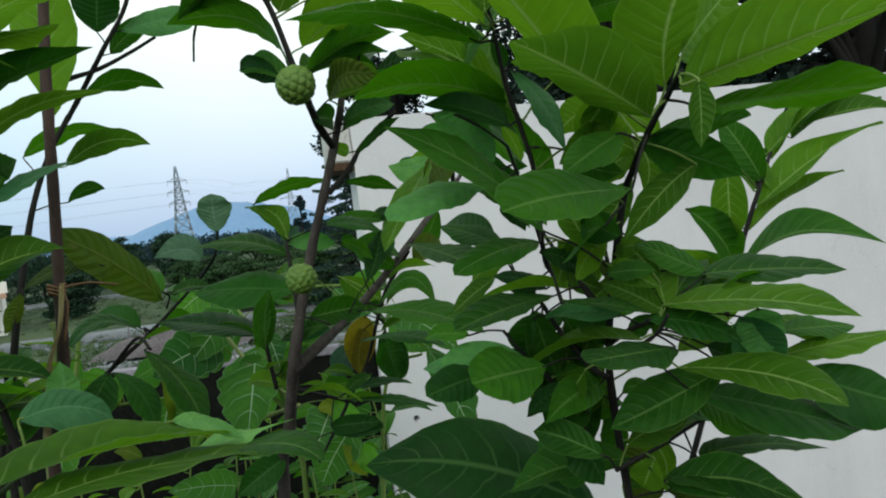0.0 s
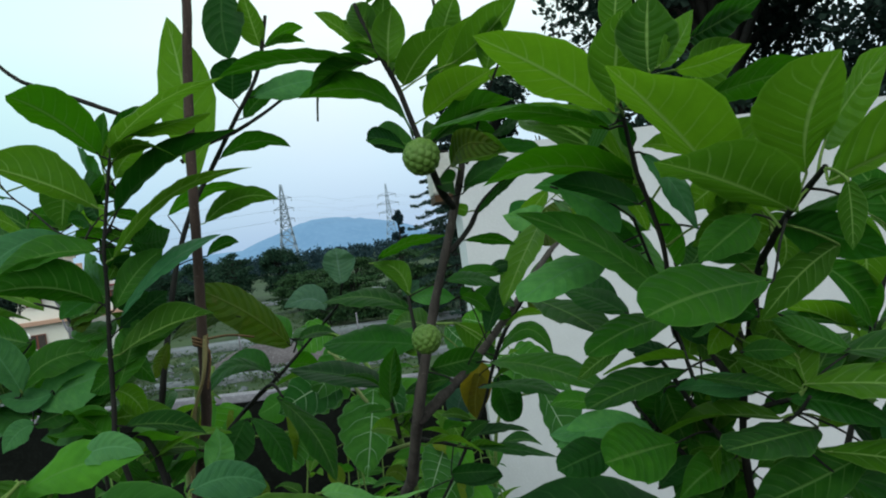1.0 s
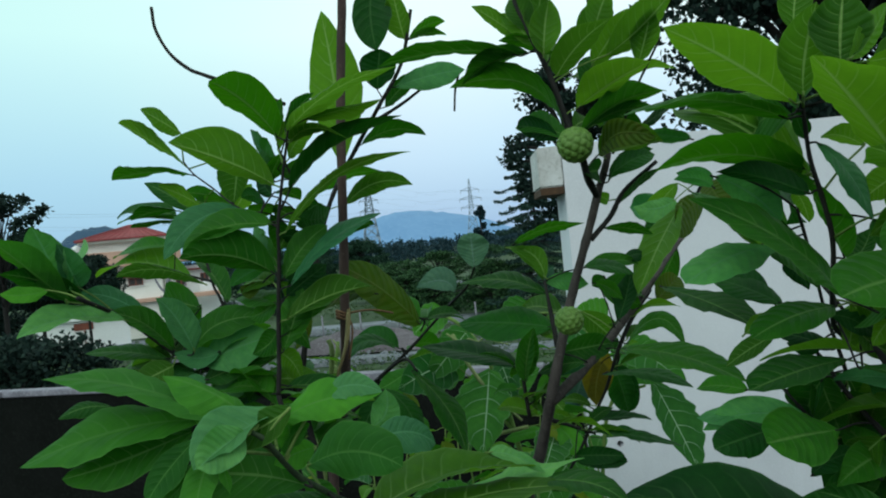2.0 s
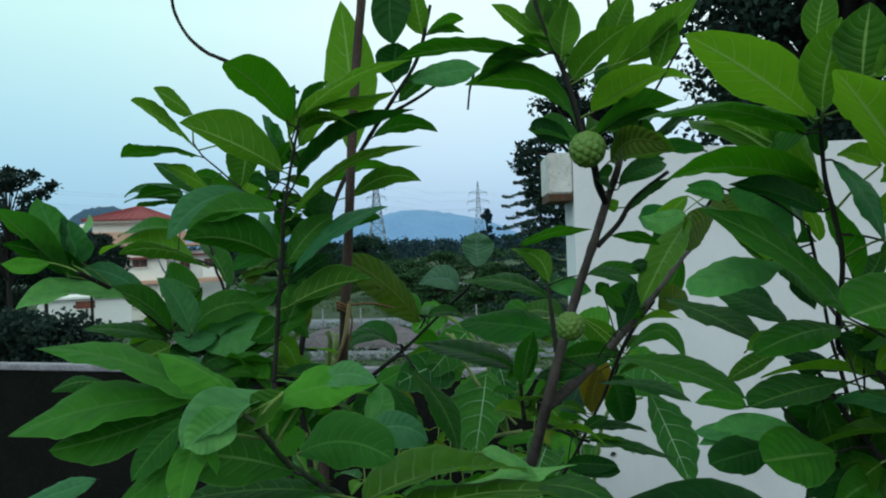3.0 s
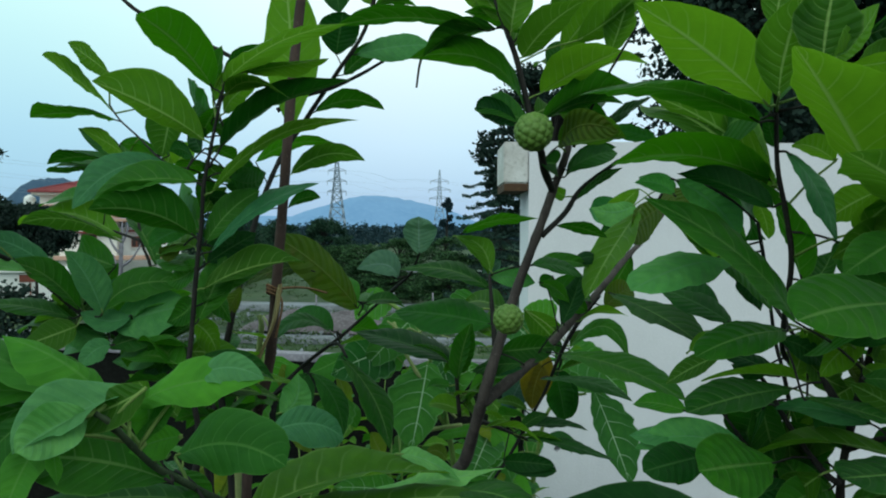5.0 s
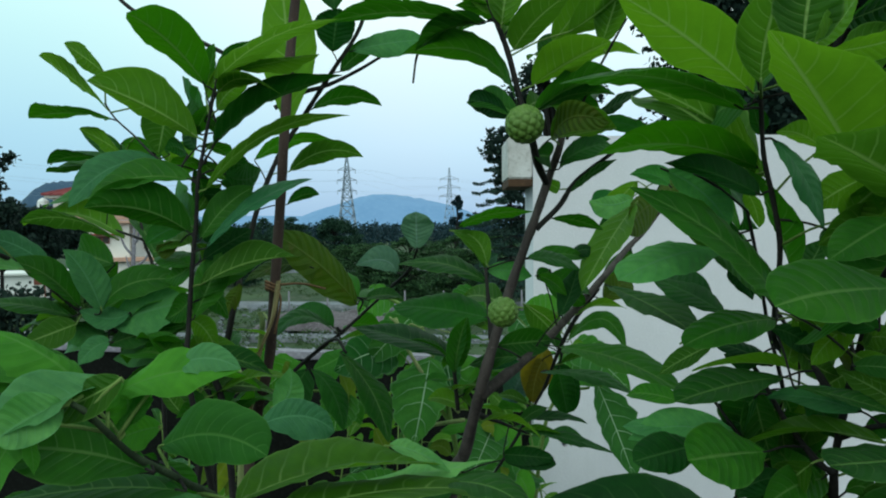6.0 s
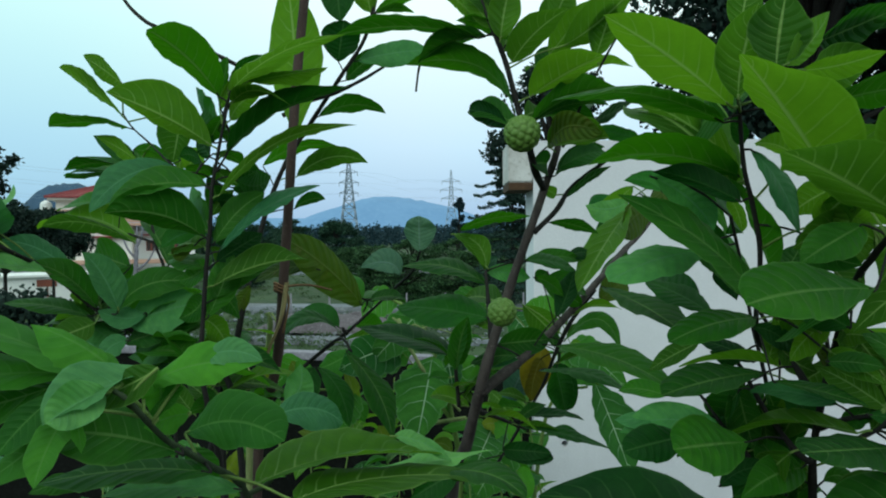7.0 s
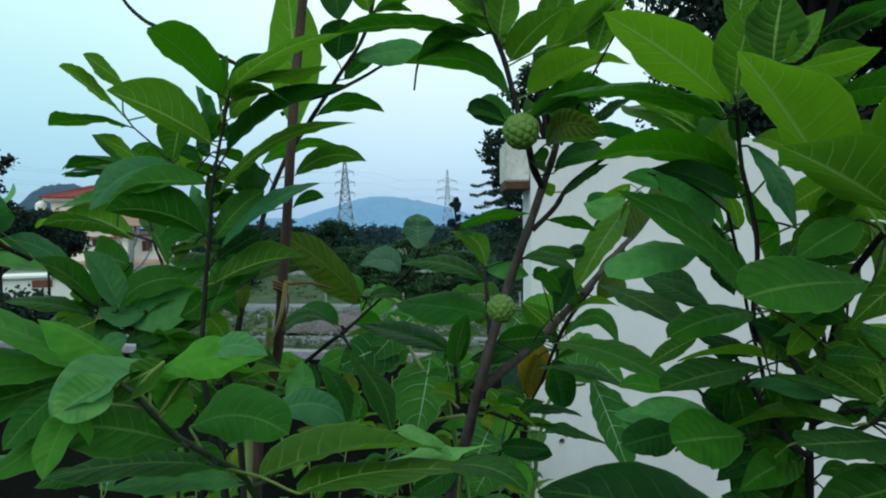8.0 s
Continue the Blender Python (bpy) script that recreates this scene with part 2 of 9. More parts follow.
# dark moss, with the shade on the parapet pressed into a near-black base colour
SHADED_CONCRETE = surface("shaded_mossy_concrete", (0.006, 0.007, 0.006), (0.009, 0.010, 0.009), (0.014, 0.016, 0.014), 5.0, 70.0, 0.95, 0.6, 0.006, 0.05)
COPING = surface("weathered_coping", (0.27, 0.255, 0.30), (0.16, 0.15, 0.18), (0.36, 0.345, 0.39), 7.0, 70.0, 0.9, 0.4)
SOIL = surface("garden_soil", (0.020, 0.015, 0.011), (0.032, 0.024, 0.017), (0.06, 0.046, 0.034), 4.0, 60.0, 0.95, 0.8, 0.01, 0.05)
GRASS = surface("grass_field", (0.018, 0.042, 0.016), (0.048, 0.084, 0.032), (0.085, 0.090, 0.060), 0.15, 1.6, 0.95, 0.6, 0.05)
ROAD = surface("concrete_road", (0.20, 0.22, 0.26), (0.13, 0.14, 0.15), (0.27, 0.275, 0.29), 0.5, 6.0, 0.9)
RUBBLE = surface("rubble", (0.085, 0.072, 0.080), (0.13, 0.112, 0.124), (0.20, 0.18, 0.20), 1.2, 9.0, 0.95, 0.8, 0.05)
PAINT_CREAM = surface("cream_paint", (0.84, 0.80, 0.75), (0.79, 0.75, 0.69), (0.86, 0.83, 0.79), 0.8, 12.0, 0.85, 0.1)
PAINT_WHITE = surface("white_paint", (0.80, 0.80, 0.79), (0.74, 0.74, 0.73), (0.84, 0.84, 0.83), 0.6, 12.0, 0.85, 0.1)
PAINT_PINK = surface("salmon_paint", (0.55, 0.34, 0.26), (0.48, 0.29, 0.22), (0.60, 0.40, 0.32), 0.8, 14.0, 0.85, 0.1)
ROOF_RED = surface("red_roof_sheet", (0.25, 0.045, 0.050), (0.19, 0.036, 0.040), (0.30, 0.068, 0.068), 0.7, 9.0, 0.7, 0.3)
WINDOW_DARK = surface("window_glass", (0.05, 0.045, 0.045), (0.08, 0.06, 0.055), (0.10, 0.08, 0.075), 2.0, 20.0, 0.2, 0.05)
WINDOW_FRAME = surface("brown_window_frame", (0.22, 0.07, 0.045), (0.17, 0.055, 0.04), (0.26, 0.10, 0.07), 3.0, 30.0, 0.6)
STEEL = surface("galvanised_steel", (0.28, 0.33, 0.40), (0.24, 0.29, 0.36), (0.32, 0.37, 0.44), 0.3, 3.0, 0.6)
# the haze of distance is mixed into the blue of the far hills
HILL_FAR = surface("hazy_distant_hill", (0.175, 0.300, 0.50), (0.155, 0.275, 0.47), (0.20, 0.33, 0.52), 0.01, 0.06, 1.0, 0.0)
# the hillock's woods are blued in the colour itself for haze
HILL_NEAR = surface("hazy_wooded_hill", (0.050, 0.090, 0.150), (0.036, 0.070, 0.120), (0.066, 0.108, 0.165), 0.03, 0.3, 1.0, 0.0)
FOL_DARK = foliage("dark_tree_leaves", (0.008, 0.019, 0.017), (0.024, 0.044, 0.033), 0.12)
FOL_MID = foliage("bush_leaves", (0.011, 0.034, 0.016), (0.056, 0.118, 0.042), 0.12)
FOL_TREE = foliage("round_tree_leaves", (0.014, 0.040, 0.026), (0.030, 0.066, 0.036), 0.15)
# far leaves carry a painted bluish tint of aerial haze
FOL_FAR = foliage("far_wood_hazy_leaves", (0.015, 0.036, 0.048), (0.026, 0.052, 0.062), 0.1)
FOL_SCRUB = foliage("scrub_leaves", (0.040, 0.080, 0.030), (0.085, 0.125, 0.055), 0.2)
FOL_LOW = foliage("undergrowth_leaves", (0.024, 0.060, 0.040), (0.085, 0.165, 0.100), 0.2)
FOL_CONIFER = foliage("conifer_needles", (0.022, 0.050, 0.045), (0.046, 0.088, 0.066), 0.12)


# ---- builders ----
def mesh_of(bm, name, mat, smooth=True):
    me = bpy.data.meshes.new(name)
    bm.normal_update()
    bm.to_mesh(me)
    bm.free()
    for m in (mat if isinstance(mat, (list, tuple)) else [mat]):
        me.materials.append(m)
    if smooth:
        me.polygons.foreach_set("use_smooth", [True] * len(me.polygons))
    return me


def part(name, bm, mat, parent, label="", smooth=True):
    ob = new(name, mesh_of(bm, name, mat, smooth))
    if parent is not None:
        ob.parent = parent
    if label:
        ob["label"] = label
    return ob


def thing(name, label, category, at=(0, 0, 0), group="", kind=""):
    ob = new(name)
    ob.empty_display_size = 0.1
    ob.location = at
    return tagged(ob, label, category, group, kind)


def box(bm, lo, hi, m=None):
    c = [Vector((x, y, z)) for x in (lo[0], hi[0]) for y in (lo[1], hi[1]) for z in (lo[2], hi[2])]
    v = [bm.verts.new(m @ p if m else p) for p in c]
    for f in ((0, 1, 3, 2), (4, 6, 7, 5), (0, 4, 5, 1), (2, 3, 7, 6), (0, 2, 6, 4), (1, 5, 7, 3)):
        bm.faces.new([v[i] for i in f])


def smooth_path(pts, n=5):
    p = [Vector(q) for q in pts]
    if len(p) < 3:
        return [p[0].lerp(p[-1], i / 4) for i in range(5)]
    e = [2 * p[0] - p[1]] + p + [2 * p[-1] - p[-2]]
    out = []
    for i in range(1, len(e) - 2):
        a, b, c, d = e[i - 1:i + 3]
        for k in range(n):
            t = k / n
            out.append(0.5 * (2 * b + (c - a) * t + (2 * a - 5 * b + 4 * c - d) * t * t + (3 * b - a - 3 * c + d) * t ** 3))
    return out + [p[-1]]


def tube(bm, pts, r0, r1, sides=8, knots=0.0, seed=0):
    rng = random.Random(seed)
    n = len(pts)
    rings, side = [], None
    for i, p in enumerate(pts):
        d = (pts[min(i + 1, n - 1)] - pts[max(i - 1, 0)]).normalized()
        side = d.orthogonal().normalized() if side is None else (side - d * side.dot(d)).normalized()
        up = d.cross(side)
        r = (r0 + (r1 - r0) * i / (n - 1)) * (1 + knots * rng.uniform(-0.5, 1))
        rings.append([bm.verts.new(p + r * (1 + knots * 0.3 * rng.uniform(-1, 1)) * (side * math.cos(2 * math.pi * k / sides) + up * math.sin(2 * math.pi * k / sides))) for k in range(sides)])
    for a, b in zip(rings, rings[1:]):
        for k in range(sides):
            bm.faces.new((a[k], a[(k + 1) % sides], b[(k + 1) % sides], b[k]))
    bm.faces.new(rings[0][::-1])
    bm.faces.new(rings[-1])


def stem(tree, name, r0, r1, pts, mat=None, label=""):
    bm = bmesh.new()
    tube(bm, smooth_path(pts, 6), r0, r1, 8, 0.12, len(pts) + int(1000 * abs(pts[0][0])))
    return part(name, bm, mat or TWIG, tree, label)


leaf_rng = random.Random(11)


def leaf(tree, base, tip, width, roll, arch, tone, root=None, blunt=False, bow=None):
    """One leaf: base and tip, the blade's width, its turn about the midrib from lying flat, its arch, its kind; root: where its stalk leaves the stem."""
    b, t = Vector(base), Vector(tip)
    d = t - b
    length = d.length
    d.normalize()
    up = Vector((0, 0, 1))
    n0 = (up - d * d.dot(up)).normalized()
    s0 = d.cross(n0)
    nrm = (n0 * math.cos(radians(roll)) + s0 * math.sin(radians(roll))).normalized()
    side = nrm.cross(d)
    rng = leaf_rng
    broad = tone == 6
    fold, wave, ph = rng.uniform(0.22, 0.55), rng.uniform(0.03, 0.08) * (2.0 if tone in (7, 8) else 1.0), rng.uniform(0, 6.28)
    arch = arch * 1.15 + 0.012
    width *= 0.98
    twist = rng.uniform(-0.45, 0.45)
    bend, droop = rng.uniform(0.0, 0.05), rng.uniform(0.3, 0.9)
    bend = (bend if bow is None else bow) * (1 if side.z > 0 else -1)
    ns, na = 16, 4
    peak = rng.uniform(0.82, 1.0) if not broad else 0.62
    teeth = 0.09 if broad else 0.0
    bm = bmesh.new()
    uv = bm.loops.layers.uv.new("uv")
    rows = []
    for i in range(ns + 1):
        s = i / ns
        prof = math.sin(math.pi * min(1.0, s ** peak)) ** (0.58 if broad else (0.62 if s < 0.5 else 0.46) if blunt else 0.68 if s < 0.5 else 0.76)
        if s > 0.8 and not broad and not blunt:
            prof *= 1 - 0.3 * ((s - 0.8) / 0.2) ** 0.7
        if broad and 0 < i < ns:
            prof *= 1 - teeth * (i % 3 == 0)
        half = 0.5 * width * max(prof, 0.012)
        mid = b + d * length * s + nrm * length * arch * (4 * s * (1 - s) - droop * max(0, s - 0.55) ** 2 * 2.5) + side * length * bend * math.sin(math.pi * s)
        row = []
        tw = twist * (s - 0.5)
        sd, nm = side * math.cos(tw) + nrm * math.sin(tw), nrm * math.cos(tw) - side * math.sin(tw)
        for k in range(-na, na + 1):
            a = k / na
            lift = fold * abs(a) * half + wave * width * math.sin(9 * s + ph + (1.7 if k > 0 else 0)) * a * a
            row.append((bm.verts.new(mid + sd * half * a + nm * lift), (s, 0.5 + 0.5 * a)))
        rows.append(row)
    for p, q in zip(rows, rows[1:]):
        for k in range(2 * na):
            quad = (p[k], p[k + 1], q[k + 1], q[k])
            f = bm.faces.new([v for v, _ in quad])
            for lp, (_, c) in zip(f.loops, quad):
                lp[uv].uv = c
    # the leaf stalk, back to the stem
    inner = b + d * length * 0.06 + nrm * length * arch * 0.2
    if root is None:
        st = [b - d * 0.004, b, inner]
    else:
        q = Vector(root)
        st = smooth_path([q, q.lerp(b, 0.5) + Vector((0, 0, 0.06 * (b - q).length)), b, inner], 3)
    nf = len(bm.faces)
    tube(bm, st, 0.0012, 0.0009, 5)
    bm.faces.ensure_lookup_table()
    for f in bm.faces[nf:]:
        f.material_index = 1
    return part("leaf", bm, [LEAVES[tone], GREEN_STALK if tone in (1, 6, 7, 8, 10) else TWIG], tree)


def blade(tree, base, mid, tip, one, two, tone, peak=0.45, root=None, blunt=False):
    """A leaf by the bend of its midrib (base, middle, tip) and its two halves, each with a width and an angle about the midrib;
    peak: where it is broadest; root: where its stalk leaves the stem."""
    b, m, t = Vector(base), Vector(mid), Vector(tip)
    ctrl = 2 * m - (b + t) / 2
    d = (t - b).normalized()
    length = (t - b).length
    n0 = (Vector((0, 0, 1)) - d * d.z).normalized()
    s0 = d.cross(n0)
    rng = leaf_rng
    ph, wave, curl = rng.uniform(0, 6.28), rng.uniform(0.03, 0.075), rng.uniform(-0.05, 0.16)
    if tone in (7, 8):                   # soft leaves of the bright and pale kinds ruffle at the edge
        wave *= 2.0
    ns, na = 18, 4
    power = math.log(0.5) / math.log(peak)
    bm = bmesh.new()
    uv = bm.loops.layers.uv.new("uv")
    rows = []
    for i in range(ns + 1):
        s = i / ns
        mid_p = (1 - s) ** 2 * b + 2 * s * (1 - s) * ctrl + s * s * t
        tang = (2 * (1 - s) * (ctrl - b) + 2 * s * (t - ctrl)).normalized()
        prof = math.sin(math.pi * s ** power)
        prof = max(prof, 0.0) ** ((0.62 if s < peak else 0.5) if blunt else (0.72 if s < peak else 0.86))
        if tone == 6 and 0 < i < ns:
            prof *= 1 - 0.11 * (i % 3 == 0)
        prof = max(prof, 0.012)
        row = [(bm.verts.new(mid_p), (s, 0.5))]
        halves = []
        for k, (wide, ang) in enumerate((one, two)):
            v = s0 * math.cos(radians(ang)) + n0 * math.sin(radians(ang))
            v = (v - tang * v.dot(tang)).normalized()
            lift = tang.cross(v) * (1 if k else -1)
            if lift.z < 0:
                lift = -lift
            half = []
            for j in range(1, na + 1):
                a = j / na
                off = v * wide * prof * a
                off += lift * wide * (curl * prof * a * a + wave * 1.6 * math.sin(10 * s + ph + 2.1 * k) * a * a * min(1.0, 4 * s * (1 - s)))
                off += lift * wide * prof * (0.10 * math.sin(math.pi * a) + 0.035 * a * math.sin(40 * s - 6 * a + ph))
                off -= tang * length * 0.012 * a * math.sin(23 * s + ph) * (0.3 + k)
                half.append((bm.verts.new(mid_p + off), (s, 0.5 + (0.5 if k else -0.5) * a)))
            halves.append(half)
        rows.append(halves[0][::-1] + row + halves[1])
    for p, q in zip(rows, rows[1:]):
        for k in range(2 * na):
            quad = (p[k], p[k + 1], q[k + 1], q[k])
            f = bm.faces.new([v for v, _ in quad])
            for lp, (_, c) in zip(f.loops, quad):
                lp[uv].uv = c
    first = (ctrl - b).normalized()
    st = [b - first * 0.004, b, b + first * length * 0.06]
    if root is not None:
        q = Vector(root)
        st = smooth_path([q, q.lerp(b, 0.5) + Vector((0, 0, 0.05 * (b - q).length)), b, b + first * length * 0.06], 3)
    nf = len(bm.faces)
    tube(bm, st, 0.0012, 0.0009, 5)
    bm.faces.ensure_lookup_table()
    for f in bm.faces[nf:]:
        f.material_index = 1
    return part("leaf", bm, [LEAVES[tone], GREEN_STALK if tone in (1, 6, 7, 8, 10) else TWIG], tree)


def fruit(tree, at, r, tilt):
    """A knobbly green fruit: many rounded segments in spirals on a heart-shaped core."""
    bm = bmesh.new()
    bmesh.ops.create_icosphere(bm, subdivisions=5, radius=1.0)
    n = 66
    seeds = []
    for i in range(n):
        z = 1 - 2 * (i + 0.5) / n
        a = i * 2.399963
        seeds.append(Vector((math.sqrt(1 - z * z) * math.cos(a), math.sqrt(1 - z * z) * math.sin(a), z)))
    for v in bm.verts:
        q = v.co.normalized()
        dd = sorted((q - s).length_squared for s in seeds)[:2]
        k = max(0.0, 1 - dd[0] / 0.11)
        crease = min(1.0, (math.sqrt(dd[1]) - math.sqrt(dd[0])) / 0.07)
        v.co = q * r * (0.85 + 0.18 * k ** 0.6 * (0.4 + 0.6 * crease)) * (1.0 if q.z < 0 else 1.03)
    bmesh.ops.transform(bm, matrix=pose(*at, *tilt), verts=bm.verts)
    return part("fruit", bm, FRUIT, tree, "knobbly unripe green custard apple")


# ---- the setting: ground, garden terrace, wall and parapet ----
GROUND = -2.8
TERRACE = 0.55
U = Vector((0.976, 0.218, 0))           # along the house wall and the parapet
V = Vector((-0.218, 0.976, 0))          # away from the camera
CORNER = Vector((-0.285, 2.40, 0))


def wall_frame(origin):
    return Matrix((( U.x, V.x, 0, origin.x), (U.y, V.y, 0, origin.y), (0, 0, 1, origin.z), (0, 0, 0, 1)))


def ground():
    bm = bmesh.new()
    n, size = 60, 3500.0
    grid = {}
    for i in range(n + 1):
        for j in range(n + 1):
            fx, fy = (i / n * 2 - 1), (j / n * 2 - 1)
            x, y = size * fx * abs(fx) ** 1.6, size * fy * abs(fy) ** 1.6
            grid[i, j] = bm.verts.new((x, y, GROUND + 0.25 * noise.noise((x * 0.05, y * 0.05, 0))))
    for i in range(n):
        for j in range(n):
            bm.faces.new((grid[i, j], grid[i + 1, j], grid[i + 1, j + 1], grid[i, j + 1]))
    tagged(part("ground", bm, GRASS, None), "patchy green and brown grass field reaching the horizon", "ground", kind="structure")


def strip(name, label, pts, width, mat, lift, category):
    bm = bmesh.new()
    path = smooth_path([(x, y, 0) for x, y in pts], 10)
    last = None
    for i, p in enumerate(path):
        d = (path[min(i + 1, len(path) - 1)] - path[max(i - 1, 0)]).normalized()
        s = Vector((-d.y, d.x, 0)) * width * 0.5 * (1 + 0.12 * noise.noise((p.x * 0.3, p.y * 0.3, 3)))
        z = GROUND + 0.28 + lift
        row = [bm.verts.new((p.x + s.x, p.y + s.y, z)), bm.verts.new((p.x - s.x, p.y - s.y, z)), bm.verts.new((p.x - s.x, p.y - s.y, z - 0.6)), bm.verts.new((p.x + s.x, p.y + s.y, z - 0.6))]
        if last:
            for k in range(4):
                bm.faces.new((last[k], last[(k + 1) % 4], row[(k + 1) % 4], row[k]))
        last = row
    tagged(part(name, bm, mat, None), label, category, kind="structure")


ground()
strip("road", "pale concrete road crossing the grass field", [(-60, 36), (-30, 38), (-12, 40), (6, 43), (30, 47)], 2.0, ROAD, 0.05, "road")
strip("pavement", "pale grey concrete apron before the field", [(-40, 24), (-20, 26.5), (-8, 28), (6, 30)], 0.9, ROAD, 0.02, "pavement")
strip("path", "narrow pale track at the far side of the field", [(-70, 70), (-40, 72), (-16, 76), (10, 80)], 3.0, ROAD, 0.03, "path")


def mound():
    bm = bmesh.new()
    n = 22
    g = {}
    for i in range(n + 1):
        for j in range(n + 1):
            a, b = i / n * 2 - 1, j / n * 2 - 1
            h = max(0.0, 1 - a * a) * max(0.0, 1 - b * b)
            g[i, j] = bm.verts.new((3.4 * a, 1.6 * b, 1.0 * h ** 0.8 * (0.75 + 0.5 * noise.noise((a * 3, b * 3, 1))) - 0.05 + 0.25))
    for i in range(n):
        for j in range(n):
            bm.faces.new((g[i, j], g[i + 1, j], g[i + 1, j + 1], g[i, j + 1]))
    ob = tagged(part("rubble_mound", bm, RUBBLE, None), "low heap of grey brown rubble on the field", "rubble mound")
    ob.location = (-12.4, 30.2, GROUND + 0.1)


mound()


def terrace():
    bm = bmesh.new()
    box(bm, (-8.0, -5.0, GROUND - 0.2), (8.0, 2.60, TERRACE))
    bmesh.ops.bevel(bm, geom=bm.edges[:], offset=0.02, segments=1, affect="EDGES")
    tagged(part("terrace", bm, SOIL, None, smooth=False), "raised bed of dark garden soil", "terrace", kind="structure")


def wall_north():
    m = wall_frame(CORNER)
    hole = (0.108, 1.284)                # a small pipe hole through the wall
    w = tagged(new("wall_north"), "whitewashed plaster garden wall with a jutting lintel end", "wall", kind="structure")
    r = 0.013
    top, right, thick = 2.36, 4.6, 0.24
    for lo, hi in (((0, 0, TERRACE - 0.3), (hole[0] - r, thick, top)), ((hole[0] + r, 0, TERRACE - 0.3), (right, thick, top)),
                   ((hole[0] - r, 0, TERRACE - 0.3), (hole[0] + r, thick, hole[1] - r)), ((hole[0] - r, 0, hole[1] + r), (hole[0] + r, thick, top))):
        bm = bmesh.new()
        box(bm, lo, hi, m)
        part("wall_panel", bm, PLASTER, w, smooth=False)
    bm = bmesh.new()
    box(bm, (-0.088, 0.0, top - 0.146), (-0.002, thick + 0.01, top - 0.002), m)
    bmesh.ops.bevel(bm, geom=bm.edges[:], offset=0.005, segments=2, affect="EDGES")
    part("lintel_end", bm, PLASTER_WORN, w, "white lintel end that juts past the wall", smooth=False)
    bm = bmesh.new()
    box(bm, (-0.086, 0.003, top - 0.172), (-0.002, thick + 0.006, top - 0.1465), m)
    part("soffit", bm, SOFFIT, w, "rust-stained underside of the lintel", smooth=False)
    bm = bmesh.new()                     # the rim that rounds the hole
    ring = []
    for k in range(24):
        x, z = math.cos(k * math.pi / 12), math.sin(k * math.pi / 12)
        f = r / max(abs(x), abs(z))
        ring.append([bm.verts.new(m @ Vector((hole[0] + x * s, y, hole[1] + z * s))) for s, y in ((f, -0.001), (0.0112, -0.001), (0.0112, 0.12))])
    for p, q in zip(ring, ring[1:] + ring[:1]):
        bm.faces.new((p[0], q[0], q[1], p[1]))
        bm.faces.new((p[1], q[1], q[2], p[2]))
    part("hole_rim", bm, PLASTER, w, "round rim of the pipe hole", smooth=False)
    # a near-black plate closes the hole and stands in for its inner shade
    bm = bmesh.new()
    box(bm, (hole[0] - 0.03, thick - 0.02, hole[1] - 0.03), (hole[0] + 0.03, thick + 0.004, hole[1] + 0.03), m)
    part("hole_shade_plate", bm, SHADED_CONCRETE, w, "near-black plate for the shade inside a pipe hole", smooth=False)


def parapet():
    w = tagged(new("parapet"), "low mossy concrete parapet, near black with painted shade, and a pale coping", "parapet", kind="structure")
    bm = bmesh.new()
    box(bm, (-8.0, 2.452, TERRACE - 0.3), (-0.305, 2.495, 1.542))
    part("parapet_wall", bm, SHADED_CONCRETE, w, smooth=False)
    rng = random.Random(4)
    x = -8.0
    while x < -0.32:                     # the coping is laid in lengths
        n = min(x + rng.uniform(0.75, 0.95), -0.306)
        bm = bmesh.new()
        box(bm, (x, 2.440, 1.544), (n - 0.005, 2.505, 1.572 + rng.uniform(-0.002, 0.002)))
        bmesh.ops.bevel(bm, geom=bm.edges[:], offset=0.004, segments=2, affect="EDGES")
        part("coping_stone", bm, COPING, w, smooth=False)
        x = n


terrace()
wall_north()
parapet()


# ---- distance: hills, pylons, woods ----
def hill(name, label, centre, half, height, mat, az, seed, kind="backdrop"):
    """A ridge that lies across the view."""
    bm = bmesh.new()
    n, d = 48, 10
    fwd, right = Vector((math.sin(radians(az)), math.cos(radians(az)), 0)), Vector((math.cos(radians(az)), -math.sin(radians(az)), 0))
    g = {}
    for i in range(n + 1):
        a = i / n * 2 - 1
        crest = (math.cos(math.pi * a) * 0.5 + 0.5) ** 0.9 * (1 + 0.22 * noise.noise((a * 3.1, seed, 0)) + 0.04 * noise.noise((a * 22, seed, 5)))
        for j in range(d + 1):
            b = j / d * 2 - 1
            p = Vector(centre) + right * half * a + fwd * half * 0.7 * b
            g[i, j] = bm.verts.new((p.x, p.y, GROUND - 1 + (height - GROUND) * crest * (1 - b * b)))
    for i in range(n):
        for j in range(d):
            bm.faces.new((g[i, j], g[i + 1, j], g[i + 1, j + 1], g[i, j + 1]))
    tagged(part(name, bm, mat, None), label, "hill", kind="structure")


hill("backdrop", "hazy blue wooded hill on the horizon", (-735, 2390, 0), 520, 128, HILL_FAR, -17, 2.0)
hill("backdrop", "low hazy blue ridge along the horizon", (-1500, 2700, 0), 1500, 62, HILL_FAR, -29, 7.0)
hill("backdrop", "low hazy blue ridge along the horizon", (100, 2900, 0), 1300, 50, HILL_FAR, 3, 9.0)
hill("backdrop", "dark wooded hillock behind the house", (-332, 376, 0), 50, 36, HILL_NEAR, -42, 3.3)


